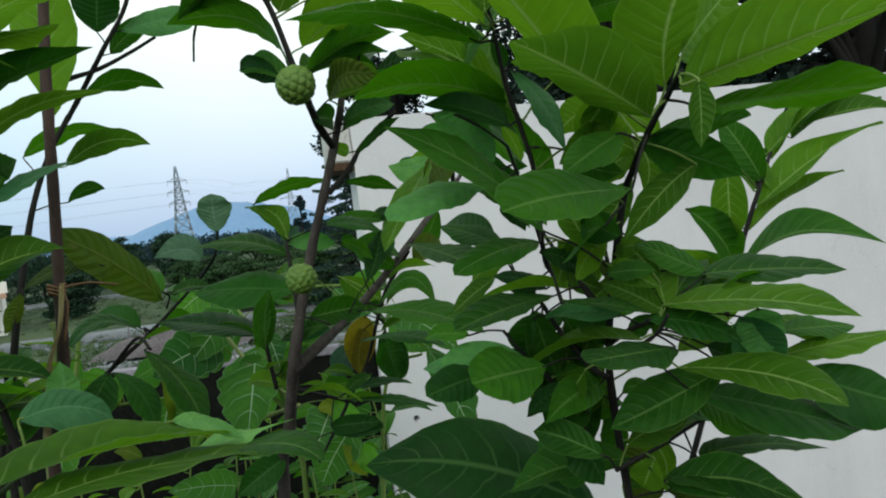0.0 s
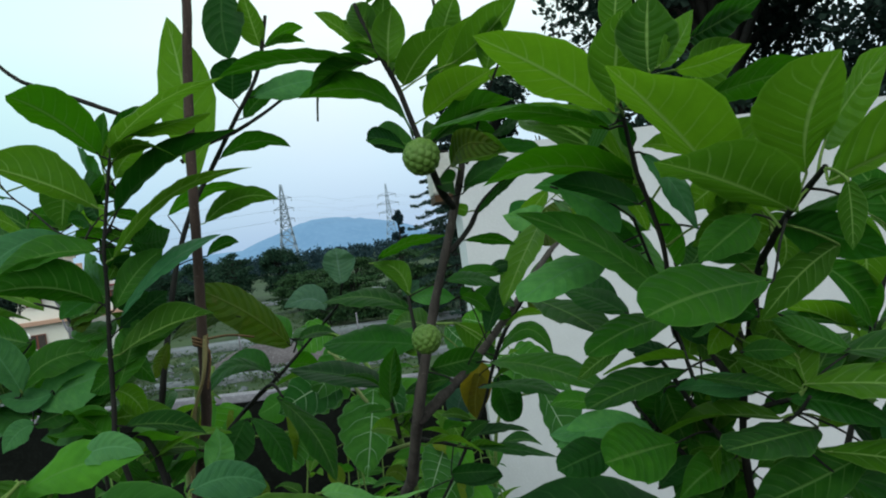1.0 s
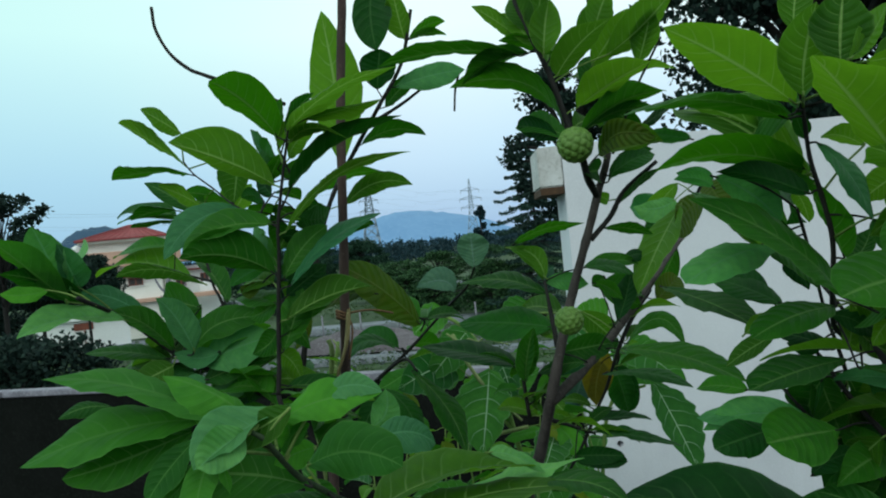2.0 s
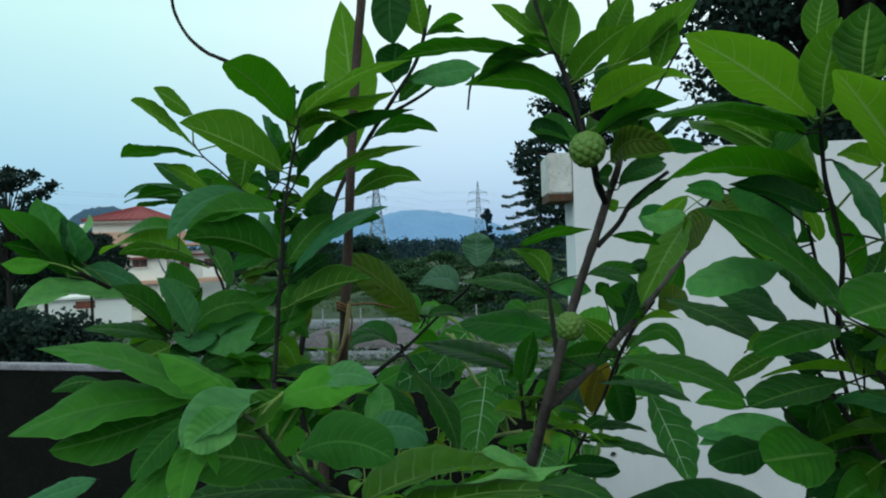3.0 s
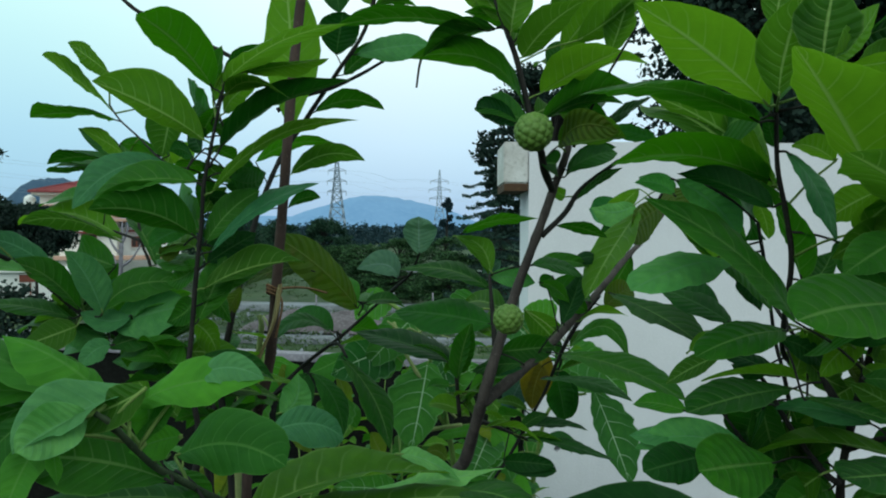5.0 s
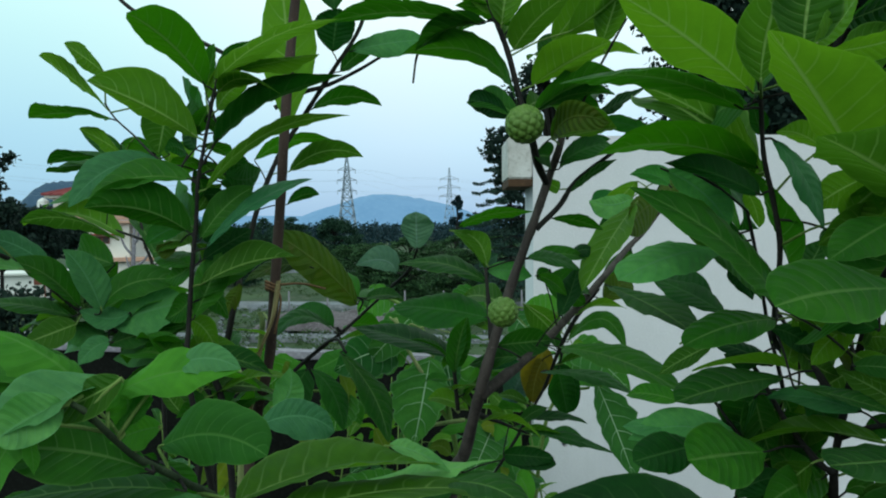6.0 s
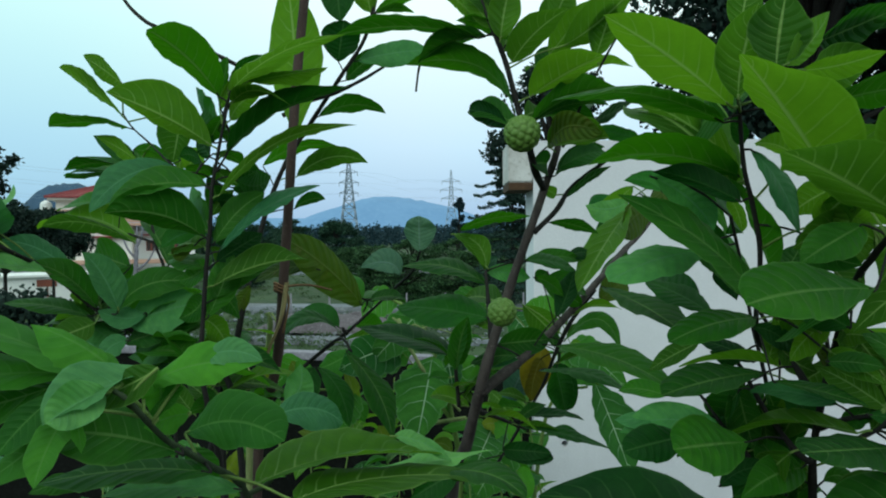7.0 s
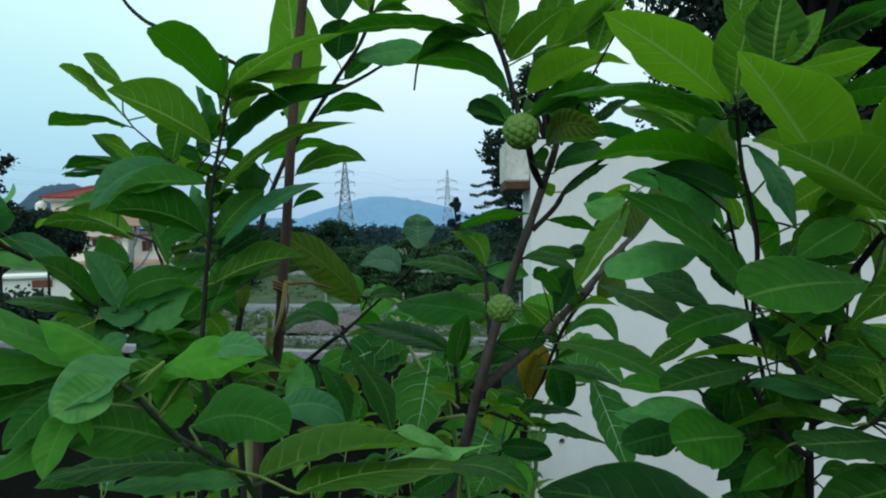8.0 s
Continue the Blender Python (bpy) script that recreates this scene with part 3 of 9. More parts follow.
def pylon(at, height, foot, turn, label, arms, waist, bar_r):
    t = thing("pylon", label, "pylon", at, "pylons")
    t.rotation_euler = (0, 0, radians(turn))

    def half(z):
        k = z / height
        return foot * (1 - k / 0.55 * (1 - waist)) if k < 0.55 else foot * waist * (1 - (k - 0.55) / 0.45 * 0.82)

    def bar(bm, a, b, r):
        tube(bm, [Vector(a), Vector(b)], r, r, 4)
    levels = [0, 0.16, 0.30, 0.42, 0.52, 0.60, 0.67, 0.74, 0.81, 0.88, 1.0]
    bm = bmesh.new()
    for a, b in zip(levels, levels[1:]):
        for k in range(4):
            sx, sy = ((-1, -1), (1, -1), (1, 1), (-1, 1))[k]
            tx, ty = ((-1, -1), (1, -1), (1, 1), (-1, 1))[(k + 1) % 4]
            ha, hb = half(a * height), half(b * height)
            bar(bm, (sx * ha, sy * ha, a * height), (sx * hb, sy * hb, b * height), bar_r)
            bar(bm, (sx * ha, sy * ha, a * height), (tx * hb, ty * hb, b * height), bar_r * 0.55)
            bar(bm, (tx * ha, ty * ha, a * height), (sx * hb, sy * hb, b * height), bar_r * 0.55)
            bar(bm, (sx * hb, sy * hb, b * height), (tx * hb, ty * hb, b * height), bar_r * 0.55)
    part("lattice_tower", bm, STEEL, t)
    for z, w in zip((0.60, 0.72, 0.84), arms):
        h = half(z * height)
        for s in (-1, 1):
            bm = bmesh.new()
            tip = Vector((s * w, 0, z * height + 0.1))
            tube(bm, [Vector((0, -h, z * height)), tip, Vector((0, h, z * height))], 0.10, 0.10, 4)
            tube(bm, [Vector((0, -h, (z + 0.045) * height)), tip, Vector((0, h, (z + 0.045) * height))], 0.08, 0.08, 4)
            arm = part("crossarm", bm, STEEL, t)
            bm = bmesh.new()
            tube(bm, [Vector((s * w * 0.98, 0, z * height)), Vector((s * w * 0.98, 0, z * height - 1.3))], 0.09, 0.09, 6)
            part("insulator", bm, STEEL, arm)
    return t


pylon((-88.2, 233.9, GROUND), 31.0, 3.7, 14, "tall grey steel lattice pylon beyond the woods", (3.4, 3.5, 3.2), 0.42, 0.23)
pylon((-66.4, 306.9, GROUND), 32.5, 3.6, 12, "smaller-looking grey steel lattice pylon far off", (4.6, 5.0, 4.2), 0.30, 0.20)


def power_lines():
    t = thing("power_lines", "thin high-voltage lines slung between the pylons", "power lines")
    for z, w in ((15.6, 4.4), (19.4, 4.8), (23.2, 4.0)):
        for s in (-1, 1):
            pts = [(-190 + s * w, 120, z + 2), (-140 + s * w, 175, z - 4), (-88.2 + s * w, 233.9, z), (-78 + s * w, 270, z - 1.6), (-66.4 + s * w, 306.9, z + 1.0), (60 + s * w, 500, z - 6)]
            bm = bmesh.new()
            tube(bm, smooth_path(pts, 8), 0.022, 0.022, 3)
            part("cable", bm, STEEL, t)


power_lines()


def clumps(bm, rng, centre, radii, n, size, flat=0.0, droop=0.0):
    """Many small leaves round a centre."""
    for _ in range(n):
        while True:
            q = Vector((rng.uniform(-1, 1), rng.uniform(-1, 1), rng.uniform(-1, 1)))
            if q.length < 1:
                break
        q = q * (0.45 + 0.55 * q.length)
        p = Vector(centre) + Vector((q.x * radii[0], q.y * radii[1], q.z * radii[2]))
        d = Vector((rng.gauss(0, 1), rng.gauss(0, 1), rng.gauss(0, 1) * (1 - flat) - droop)).normalized()
        s = d.orthogonal().normalized()
        s = Matrix.Rotation(rng.uniform(0, 6.28), 3, d) @ s
        L, W = size * rng.uniform(0.7, 1.3), size * rng.uniform(0.28, 0.45)
        v = [bm.verts.new(p), bm.verts.new(p + d * L * 0.5 + s * W), bm.verts.new(p + d * L), bm.verts.new(p + d * L * 0.5 - s * W)]
        bm.faces.new(v)


def tree(name, label, at, height, radius, seed, leaves, size, mat, bole=0.35, spread=1.0, nodes=26, group="", gaps=0.32, layer=0.7, flat=0.0, girth=0.03):
    """A tapered trunk, limbs out to clump after clump, a crown of small leaves with gaps."""
    rng = random.Random(seed)
    t = thing(name, label, "tree", at, group)
    wood = bmesh.new()
    tube(wood, smooth_path([(0, 0, -0.2), (rng.uniform(-0.1, 0.1), 0, height * bole), (rng.uniform(-0.2, 0.2), 0, height * 0.85)], 5), height * girth, height * girth * 0.27, 8, 0.1, seed)
    crown = bmesh.new()
    for k in range(nodes):
        a, h = rng.uniform(0, 6.28), rng.random()
        rr = radius * math.sin(math.pi * (0.18 + 0.78 * h)) ** 0.7 * rng.uniform(0.35, 1.0) * spread
        p = Vector((math.cos(a) * rr, math.sin(a) * rr, height * (bole + (1 - bole) * h * 0.95)))
        start = Vector((0, 0, height * (bole * 0.8 + (0.85 - bole * 0.8) * h * 0.75)))
        tube(wood, smooth_path([start, (start + p) / 2 + Vector((0, 0, 0.06 * height)), p], 3), height * girth * 0.3, height * girth * 0.07, 5, 0.1, k)
        c = radius * gaps * rng.uniform(0.7, 1.25)
        clumps(crown, rng, p, (c, c, c * layer), leaves // nodes, size, flat)
    part("trunk", wood, TWIG, t)
    part("crown", crown, mat, t)
    return t


def conifer(at, height, radius, seed, label):
    """Whorl above whorl of drooping limbs with upturned tips, the sky between them."""
    rng = random.Random(seed)
    t = thing("conifer", label, "tree", at)
    wood, crown = bmesh.new(), bmesh.new()
    tube(wood, [Vector((0, 0, height * k / 6 - 0.1)) for k in range(7)], height * 0.014, height * 0.003, 7)
    whorls = 17
    for i in range(whorls):
        h = 0.12 + 0.86 * (i / (whorls - 1)) ** 0.95
        turn = rng.uniform(0, 6.28)
        for k in range(8):
            r = radius * (1.02 - h) ** 0.55 * rng.uniform(0.55, 1.08)
            a = turn + k * 0.785 + rng.uniform(-0.25, 0.25)
            d = Vector((math.cos(a), math.sin(a), 0))
            side = Vector((-d.y, d.x, 0))
            base = Vector((0, 0, height * h + rng.uniform(-0.06, 0.06)))
            path = smooth_path([base, base + d * r * 0.5 + Vector((0, 0, -0.10 * r)), base + d * r * 0.85 + Vector((0, 0, -0.20 * r)), base + d * r + Vector((0, 0, -0.17 * r))], 4)
            tube(wood, path, 0.03, 0.006, 4)
            for m in range(2, len(path)):
                f = m / (len(path) - 1)
                w = 0.05 + 0.16 * r * (1 - f) ** 0.6 * f ** 0.3
                clumps(crown, rng, path[m] - Vector((0, 0, 0.03)), (w, w, 0.05), 13, 0.13, 0.55, 0.35)
                for s in (-1, 1):
                    clumps(crown, rng, path[m] + side * s * w * 1.3 - Vector((0, 0, 0.05)), (w * 0.6, w * 0.6, 0.035), 6, 0.12, 0.6, 0.4)
    part("trunk", wood, TWIG, t)
    part("crown", crown, FOL_CONIFER, t)


def far_wood():
    """The wood below the hill: hundreds of slender trees in one band."""
    rng = random.Random(21)
    bm = bmesh.new()
    for _ in range(1500):
        az, dist = radians(rng.uniform(-47, 6)), rng.uniform(175, 330)
        x, y, h = dist * math.sin(az), dist * math.cos(az), rng.uniform(5.2, 7.0)
        for k in range(5):
            f = 0.12 + 0.17 * k
            clumps(bm, rng, (x, y, GROUND + h * (f + 0.08)), (1.7 * (1.1 - f), 1.7 * (1.1 - f), h * 0.15), 9, 0.75)
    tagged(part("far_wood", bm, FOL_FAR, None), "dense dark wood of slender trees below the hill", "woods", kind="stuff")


far_wood()
tree("round_tree", "dark rounded tree standing at the edge of the field", (-33.3, 83.6, GROUND), 6.4, 3.4, 5, 9000, 0.26, FOL_TREE, 0.16, nodes=60, gaps=0.24)
tree("round_tree", "dark bushy tree among the trees of the field", (-41.5, 86, GROUND), 5.6, 3.2, 6, 7000, 0.28, FOL_TREE, 0.2, nodes=50, gaps=0.24)
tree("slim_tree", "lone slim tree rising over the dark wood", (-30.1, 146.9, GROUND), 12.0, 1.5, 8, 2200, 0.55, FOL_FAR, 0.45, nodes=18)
for k, (x, y, h, r) in enumerate(((-14.5, 52, 4.3, 2.6), (-18.6, 55, 3.8, 2.6), (-10.4, 50, 4.6, 2.6), (-6.6, 47, 4.6, 2.5), (-22.5, 60, 3.4, 2.4), (-12.6, 44, 3.4, 2.2), (-8.0, 41, 3.6, 2.3), (-15.2, 46, 2.9, 1.9))):
    tree("bush", "rounded green bush at the edge of the field", (x, y, GROUND), h, r, 30 + k, 9000, 0.17, FOL_MID, 0.1, nodes=60, group="bushes along the field", gaps=0.34, layer=0.22, flat=0.75)
for k, (x, y, h, r) in enumerate(((-40.4, 62.0, 6.3, 2.6), (-42.7, 72.4, 7.0, 3.0), (-37.5, 70.7, 6.6, 2.8), (-37.6, 79.6, 6.6, 3.0), (-30.1, 54.2, 3.6, 2.2))):
    tree("bush", "dark green bush at the far edge of the field", (x, y, GROUND), h, r, 50 + k, 5200, 0.24, FOL_TREE, 0.08, nodes=54, group="bushes along the field", gaps=0.3, layer=0.4, flat=0.4)
conifer((-5.0, 39.5, GROUND), 10.9, 3.9, 3, "tall dark conifer with layered drooping branches")
tree("broadleaf_tree", "tall dark tree behind the white wall", (3.6, 13.6, GROUND), 12.5, 3.4, 12, 30000, 0.15, FOL_DARK, 0.46, nodes=78, gaps=0.27)
tree("broadleaf_tree", "broad dark tree behind the white wall", (8.2, 13.0, GROUND), 12.5, 3.6, 13, 17000, 0.16, FOL_DARK, 0.44, nodes=54, gaps=0.26)
tree("broadleaf_tree", "thin dark treetop behind the white wall", (-0.9, 14.2, GROUND), 8.3, 1.6, 14, 9000, 0.10, FOL_DARK, 0.6, nodes=40, gaps=0.22)
tree("broadleaf_tree", "big dark tree beside the house", (-18.5, 16.8, GROUND), 7.8, 2.0, 16, 5000, 0.14, FOL_DARK, 0.62, nodes=44, gaps=0.16, girth=0.012)
tree("broadleaf_tree", "dark leafy tree in front of the house", (-22.2, 21.8, GROUND), 5.9, 2.3, 17, 13000, 0.15, FOL_DARK, 0.66, nodes=76, gaps=0.2, girth=0.014)
tree("broadleaf_tree", "dark leafy tree beside the house gable", (-28.4, 31.0, GROUND), 6.1, 1.9, 18, 11000, 0.17, FOL_DARK, 0.58, nodes=60, gaps=0.24, girth=0.014)
tree("broadleaf_tree", "dark tree standing behind the parapet", (-13.0, 12.0, GROUND), 3.8, 2.4, 19, 15000, 0.13, FOL_DARK, 0.1, nodes=60, gaps=0.26)
tree("broadleaf_tree", "low black-green tree standing beside the outbuilding", (-20.2, 17.4, GROUND), 5.0, 2.2, 23, 14000, 0.14, FOL_DARK, 0.08, nodes=64, gaps=0.26)


def bare_tree():
    rng = random.Random(9)
    t = thing("bare_tree", "small leafless tree with pale grey branches", "tree", (-17.75, 23.5, GROUND))
    bm = bmesh.new()
    tube(bm, smooth_path([(0, 0, -0.1), (0.08, 0, 1.6), (-0.03, 0, 3.2), (0.02, 0, 4.3)], 5), 0.13, 0.07, 8, 0.08, 2)
    part("trunk", bm, COPING, t)
    for a, z, r, up in ((2.6, 3.1, 0.75, 0.75), (0.4, 3.4, 0.7, 0.9), (3.4, 3.9, 0.55, 1.0), (0.0, 4.2, 0.35, 0.9), (5.4, 3.0, 0.6, 0.6), (2.0, 4.25, 0.2, 0.9)):
        z += rng.uniform(-0.08, 0.08)
        bm = bmesh.new()
        c, s = math.cos(a) * r, math.sin(a) * r
        tube(bm, smooth_path([(0, 0, z), (c * 0.55, s * 0.55, z + up * 0.35), (c * 0.9, s * 0.9, z + up * 0.8), (c, s, z + up)], 4), 0.055, 0.018, 6, 0.1, int(z * 10))
        part("branch", bm, COPING, t)


bare_tree()


# ---- the house across the field ----
def house():
    fwd = Vector((-0.629, 0.777, 0))
    right = Vector((0.777, 0.629, 0))
    h = thing("house", "white and salmon storeyed house with a red hipped roof", "house")
    o = Vector((-34.75, 42.85, 0))
    m = Matrix(((right.x, fwd.x, 0, o.x), (right.y, fwd.y, 0, o.y), (0, 0, 1, 0), (0, 0, 0, 1))) @ Matrix.Rotation(radians(-8), 4, "Z")

    def block(name, lo, hi, mat, label="", bev=0.03, under=h):
        bm = bmesh.new()
        box(bm, lo, hi, m)
        if bev:
            bmesh.ops.bevel(bm, geom=bm.edges[:], offset=bev, segments=1, affect="EDGES")
        return part(name, bm, mat, under, label, smooth=False)
    block("wall", (-2.0, 0, GROUND), (1.7, 7, 2.55), PAINT_CREAM, "cream front wall")
    block("wall", (1.72, 1.2, GROUND), (5.6, 7, 2.2), PAINT_WHITE, "white side wing")
    block("wall", (-3.3, 0.6, 3.05), (2.0, 7, 4.45), PAINT_CREAM, "cream upper storey")
    block("floor_slab", (-4.0, -0.5, 2.57), (4.2, 7.2, 2.80), PAINT_PINK, "salmon painted slab edge")
    block("balcony_wall", (-3.9, -0.45, 2.82), (3.2, -0.3, 3.72), PAINT_PINK, "salmon painted parapet")
    block("floor_slab", (-2.3, -0.5, -0.18), (5.9, 0.6, 0.12), PAINT_PINK, "salmon painted slab edge")
    block("sunshade", (-1.7, -0.55, 1.72), (1.4, -0.02, 1.84), ROOF_RED, "red tiled sunshade over the window")
    block("sunshade", (2.2, 0.6, 1.85), (5.4, 1.18, 1.97), ROOF_RED, "red tiled sunshade over the window")
    block("balcony_wall", (4.2, 0.2, 0.14), (6.0, 0.35, 0.9), PAINT_WHITE, "white balcony wall")
    block("fascia", (-3.75, 0.1, 4.40), (2.2, 7.3, 4.66), PAINT_CREAM, "cream eaves board")
    for x, z, w, hh, y in ((-0.1, 1.38, 1.0, 0.55, 0.0), (2.9, 1.1, 0.7, 0.8, 1.2), (4.6, 1.0, 0.6, 1.1, 1.2), (-0.2, -1.3, 1.1, 1.0, 0.0), (3.0, -1.4, 1.0, 1.0, 1.2), (1.0, 3.8, 1.4, 0.8, 0.6)):
        win = block("window", (x - w / 2, y - 0.10, z - hh / 2), (x + w / 2, y - 0.003, z + hh / 2), WINDOW_FRAME, "brown timber window", 0.01)
        for k in range(2):
            block("pane", (x - w / 2 + 0.06 + k * w / 2, y - 0.112, z - hh / 2 + 0.07), (x - 0.05 + k * w / 2, y - 0.102, z + hh / 2 - 0.07), WINDOW_DARK, "", 0, win)
        block("sill", (x - w / 2 - 0.06, y - 0.16, z - hh / 2 - 0.07), (x + w / 2 + 0.06, y - 0.003, z - hh / 2 - 0.004), PAINT_WHITE, "", 0.01, win)
    bm = bmesh.new()
    e, r = 4.67, 5.78
    v = [bm.verts.new(m @ Vector(p)) for p in ((-3.9, -0.1, e), (2.4, -0.1, e), (2.4, 7.4, e), (-3.9, 7.4, e), (-0.7, 3.6, r), (-0.3, 3.6, r), (-3.9, -0.1, e - 0.1), (2.4, -0.1, e - 0.1), (2.4, 7.4, e - 0.1), (-3.9, 7.4, e - 0.1))]
    for f in ((0, 1, 5, 4), (1, 2, 5), (2, 3, 4, 5), (3, 0, 4), (6, 7, 1, 0), (7, 8, 2, 1), (8, 9, 3, 2), (9, 6, 0, 3), (9, 8, 7, 6)):
        bm.faces.new([v[i] for i in f])
    part("roof", bm, ROOF_RED, h, "red hipped roof", smooth=False)
    bm = bmesh.new()
    for k in range(13):
        a = k / 12
        tube(bm, [m @ Vector((-3.9 + 6.3 * a, -0.12, e + 0.02)), m @ Vector((-0.7 + 0.4 * a, 3.6, r + 0.02))], 0.03, 0.03, 5)
    part("roof_rib", bm, ROOF_RED, h, smooth=False)
    tank = thing("water_tank", "small white plastic water tank on the house terrace", "water tank", m @ Vector((-4.2, 2.0, 2.8)))
    bm = bmesh.new()
    prof = [(0.0, 0.0), (0.38, 0.0), (0.40, 0.2), (0.38, 0.22), (0.40, 0.24), (0.40, 0.48), (0.38, 0.5), (0.40, 0.52), (0.36, 0.72), (0.22, 0.84), (0.14, 0.86), (0.14, 0.92), (0.0, 0.92)]
    n = 20
    rows = [[bm.verts.new((max(r2, 0.001) * math.cos(6.2832 * k / n), max(r2, 0.001) * math.sin(6.2832 * k / n), z2 + 0.75)) for k in range(n)] for r2, z2 in prof]
    for p, q in zip(rows, rows[1:]):
        for k in range(n):
            bm.faces.new((p[k], p[(k + 1) % n], q[(k + 1) % n], q[k]))
    part("tank_body", bm, PAINT_WHITE, tank)
    bm = bmesh.new()
    box(bm, (-0.7, -0.7, -0.25), (0.7, 0.7, 0.75))
    part("plinth", bm, PAINT_WHITE, tank, "white masonry plinth", smooth=False)


house()


def outhouse():
    t = thing("outhouse", "low white flat-roofed outbuilding with a small window", "outbuilding")
    fwd, right, o = Vector((-0.66, 0.75, 0)), Vector((0.75, 0.66, 0)), Vector((-33.9, 35.9, 0))
    m = Matrix(((right.x, fwd.x, 0, o.x), (right.y, fwd.y, 0, o.y), (0, 0, 1, 0), (0, 0, 0, 1)))
    for name, lo, hi, mat, lab in (("wall", (-2.3, 0, GROUND), (3.0, 3, -0.65), PAINT_WHITE, ""), ("roof_slab", (-2.5, -0.25, -0.64), (3.2, 3.2, -0.48), PAINT_WHITE, "white slab roof"),
                                   ("window", (-0.2, -0.06, -1.25), (0.9, -0.003, -0.8), WINDOW_FRAME, "brown timber window"), ("downpipe", (0.35, -0.12, GROUND), (0.43, -0.05, -1.27), WINDOW_FRAME, "brown pipe")):
        bm = bmesh.new()
        box(bm, lo, hi, m)
        bmesh.ops.bevel(bm, geom=bm.edges[:], offset=0.015, segments=1, affect="EDGES")
        part(name, bm, mat, t, lab, smooth=False)


outhouse()


def rubble_stones():
    """Broken stones and concrete bits strewn round the heap and along the apron."""
    rng = random.Random(52)
    bm = bmesh.new()
    for _ in range(320):
        x, y = rng.gauss(-12.0, 5.0), rng.gauss(30.5, 3.2)
        s = rng.uniform(0.04, 0.13)
        m = Matrix.Translation((x, y, GROUND + 0.25 + s * 0.3)) @ Euler((rng.uniform(-0.5, 0.5), rng.uniform(-0.5, 0.5), rng.uniform(0, 6.28))).to_matrix().to_4x4()
        box(bm, (-s, -s * rng.uniform(0.4, 1), -s * 0.5), (s * rng.uniform(0.6, 1.4), s * 0.7, s * rng.uniform(0.2, 0.7)), m)
    tagged(part("rubble_stones", bm, ROAD, None, smooth=False), "pale broken stones strewn over the field", "rubble", kind="stuff")


rubble_stones()


def field_posts():
    for k in range(9):
        x, y = -16.0 + k * 2.0, 33.5 + 0.4 * k
        bm = bmesh.new()
        tube(bm, [Vector((0, 0, -0.1)), Vector((0.01, 0, 0.8)), Vector((0.0, 0.02, 1.5))], 0.05, 0.045, 6)
        ob = tagged(part("fence_post", bm, COPING, None), "pale concrete fence post in the grass", "fence post", "fence posts")
        ob.location = (x, y, GROUND + 0.1)


field_posts()


def field_scrub():
    """Tufts and low scrub scattered over the field and along the road."""
    rng = random.Random(41)
    bm = bmesh.new()
    for _ in range(2600):
        az, dist = radians(rng.uniform(-50, 5)), 19 + 60 * rng.random() ** 1.4
        x, y = dist * math.sin(az), dist * math.cos(az)
        if 37.5 < y < 43 and rng.random() < 0.9:
            continue
        s = rng.uniform(0.10, 0.42) * (1.3 if rng.random() < 0.12 else 0.8)
        clumps(bm, rng, (x, y, GROUND + 0.25 + s * 0.3), (s * 1.6, s * 1.6, s * 0.45), 22, 0.10)
    tagged(part("field_scrub", bm, FOL_SCRUB, None), "low scrub and weed tufts over the field", "scrub", kind="stuff")


field_scrub()


def undergrowth():
    """Low leafy plants in the bed below the trees, thinning out and lower towards its edges."""
    rng = random.Random(33)
    bm = bmesh.new()
    for _ in range(1900):
        a, d = rng.gauss(-1.0, 0.85), rng.uniform(-1.8, -0.10)
        edge = max(abs(a + 1.0) / 1.9, (-0.2 - d) / 1.7) + 0.35 * noise.noise((a * 1.7, d * 1.7, 4))
        if edge > 0.95 or a > 2.5 or rng.random() < edge * 0.75 or (a > -0.05 and rng.random() < 0.8):
            continue
        p = CORNER + U * a + V * d
        tall = (0.80 if a < -0.05 else 0.16) * max(0.10, 1 - max(0.0, edge) ** 1.5)
        clumps(bm, rng, (p.x, p.y, TERRACE + 0.05 + rng.uniform(0.0, tall) * (0.75 + 0.25 * math.sin(a * 2.3 + 1))), (0.12, 0.12, 0.09), 28, 0.05, 0.5)
    tagged(part("undergrowth", bm, FOL_LOW, None), "low bluish green weeds and herbs covering the soil", "weeds", kind="stuff")


undergrowth()


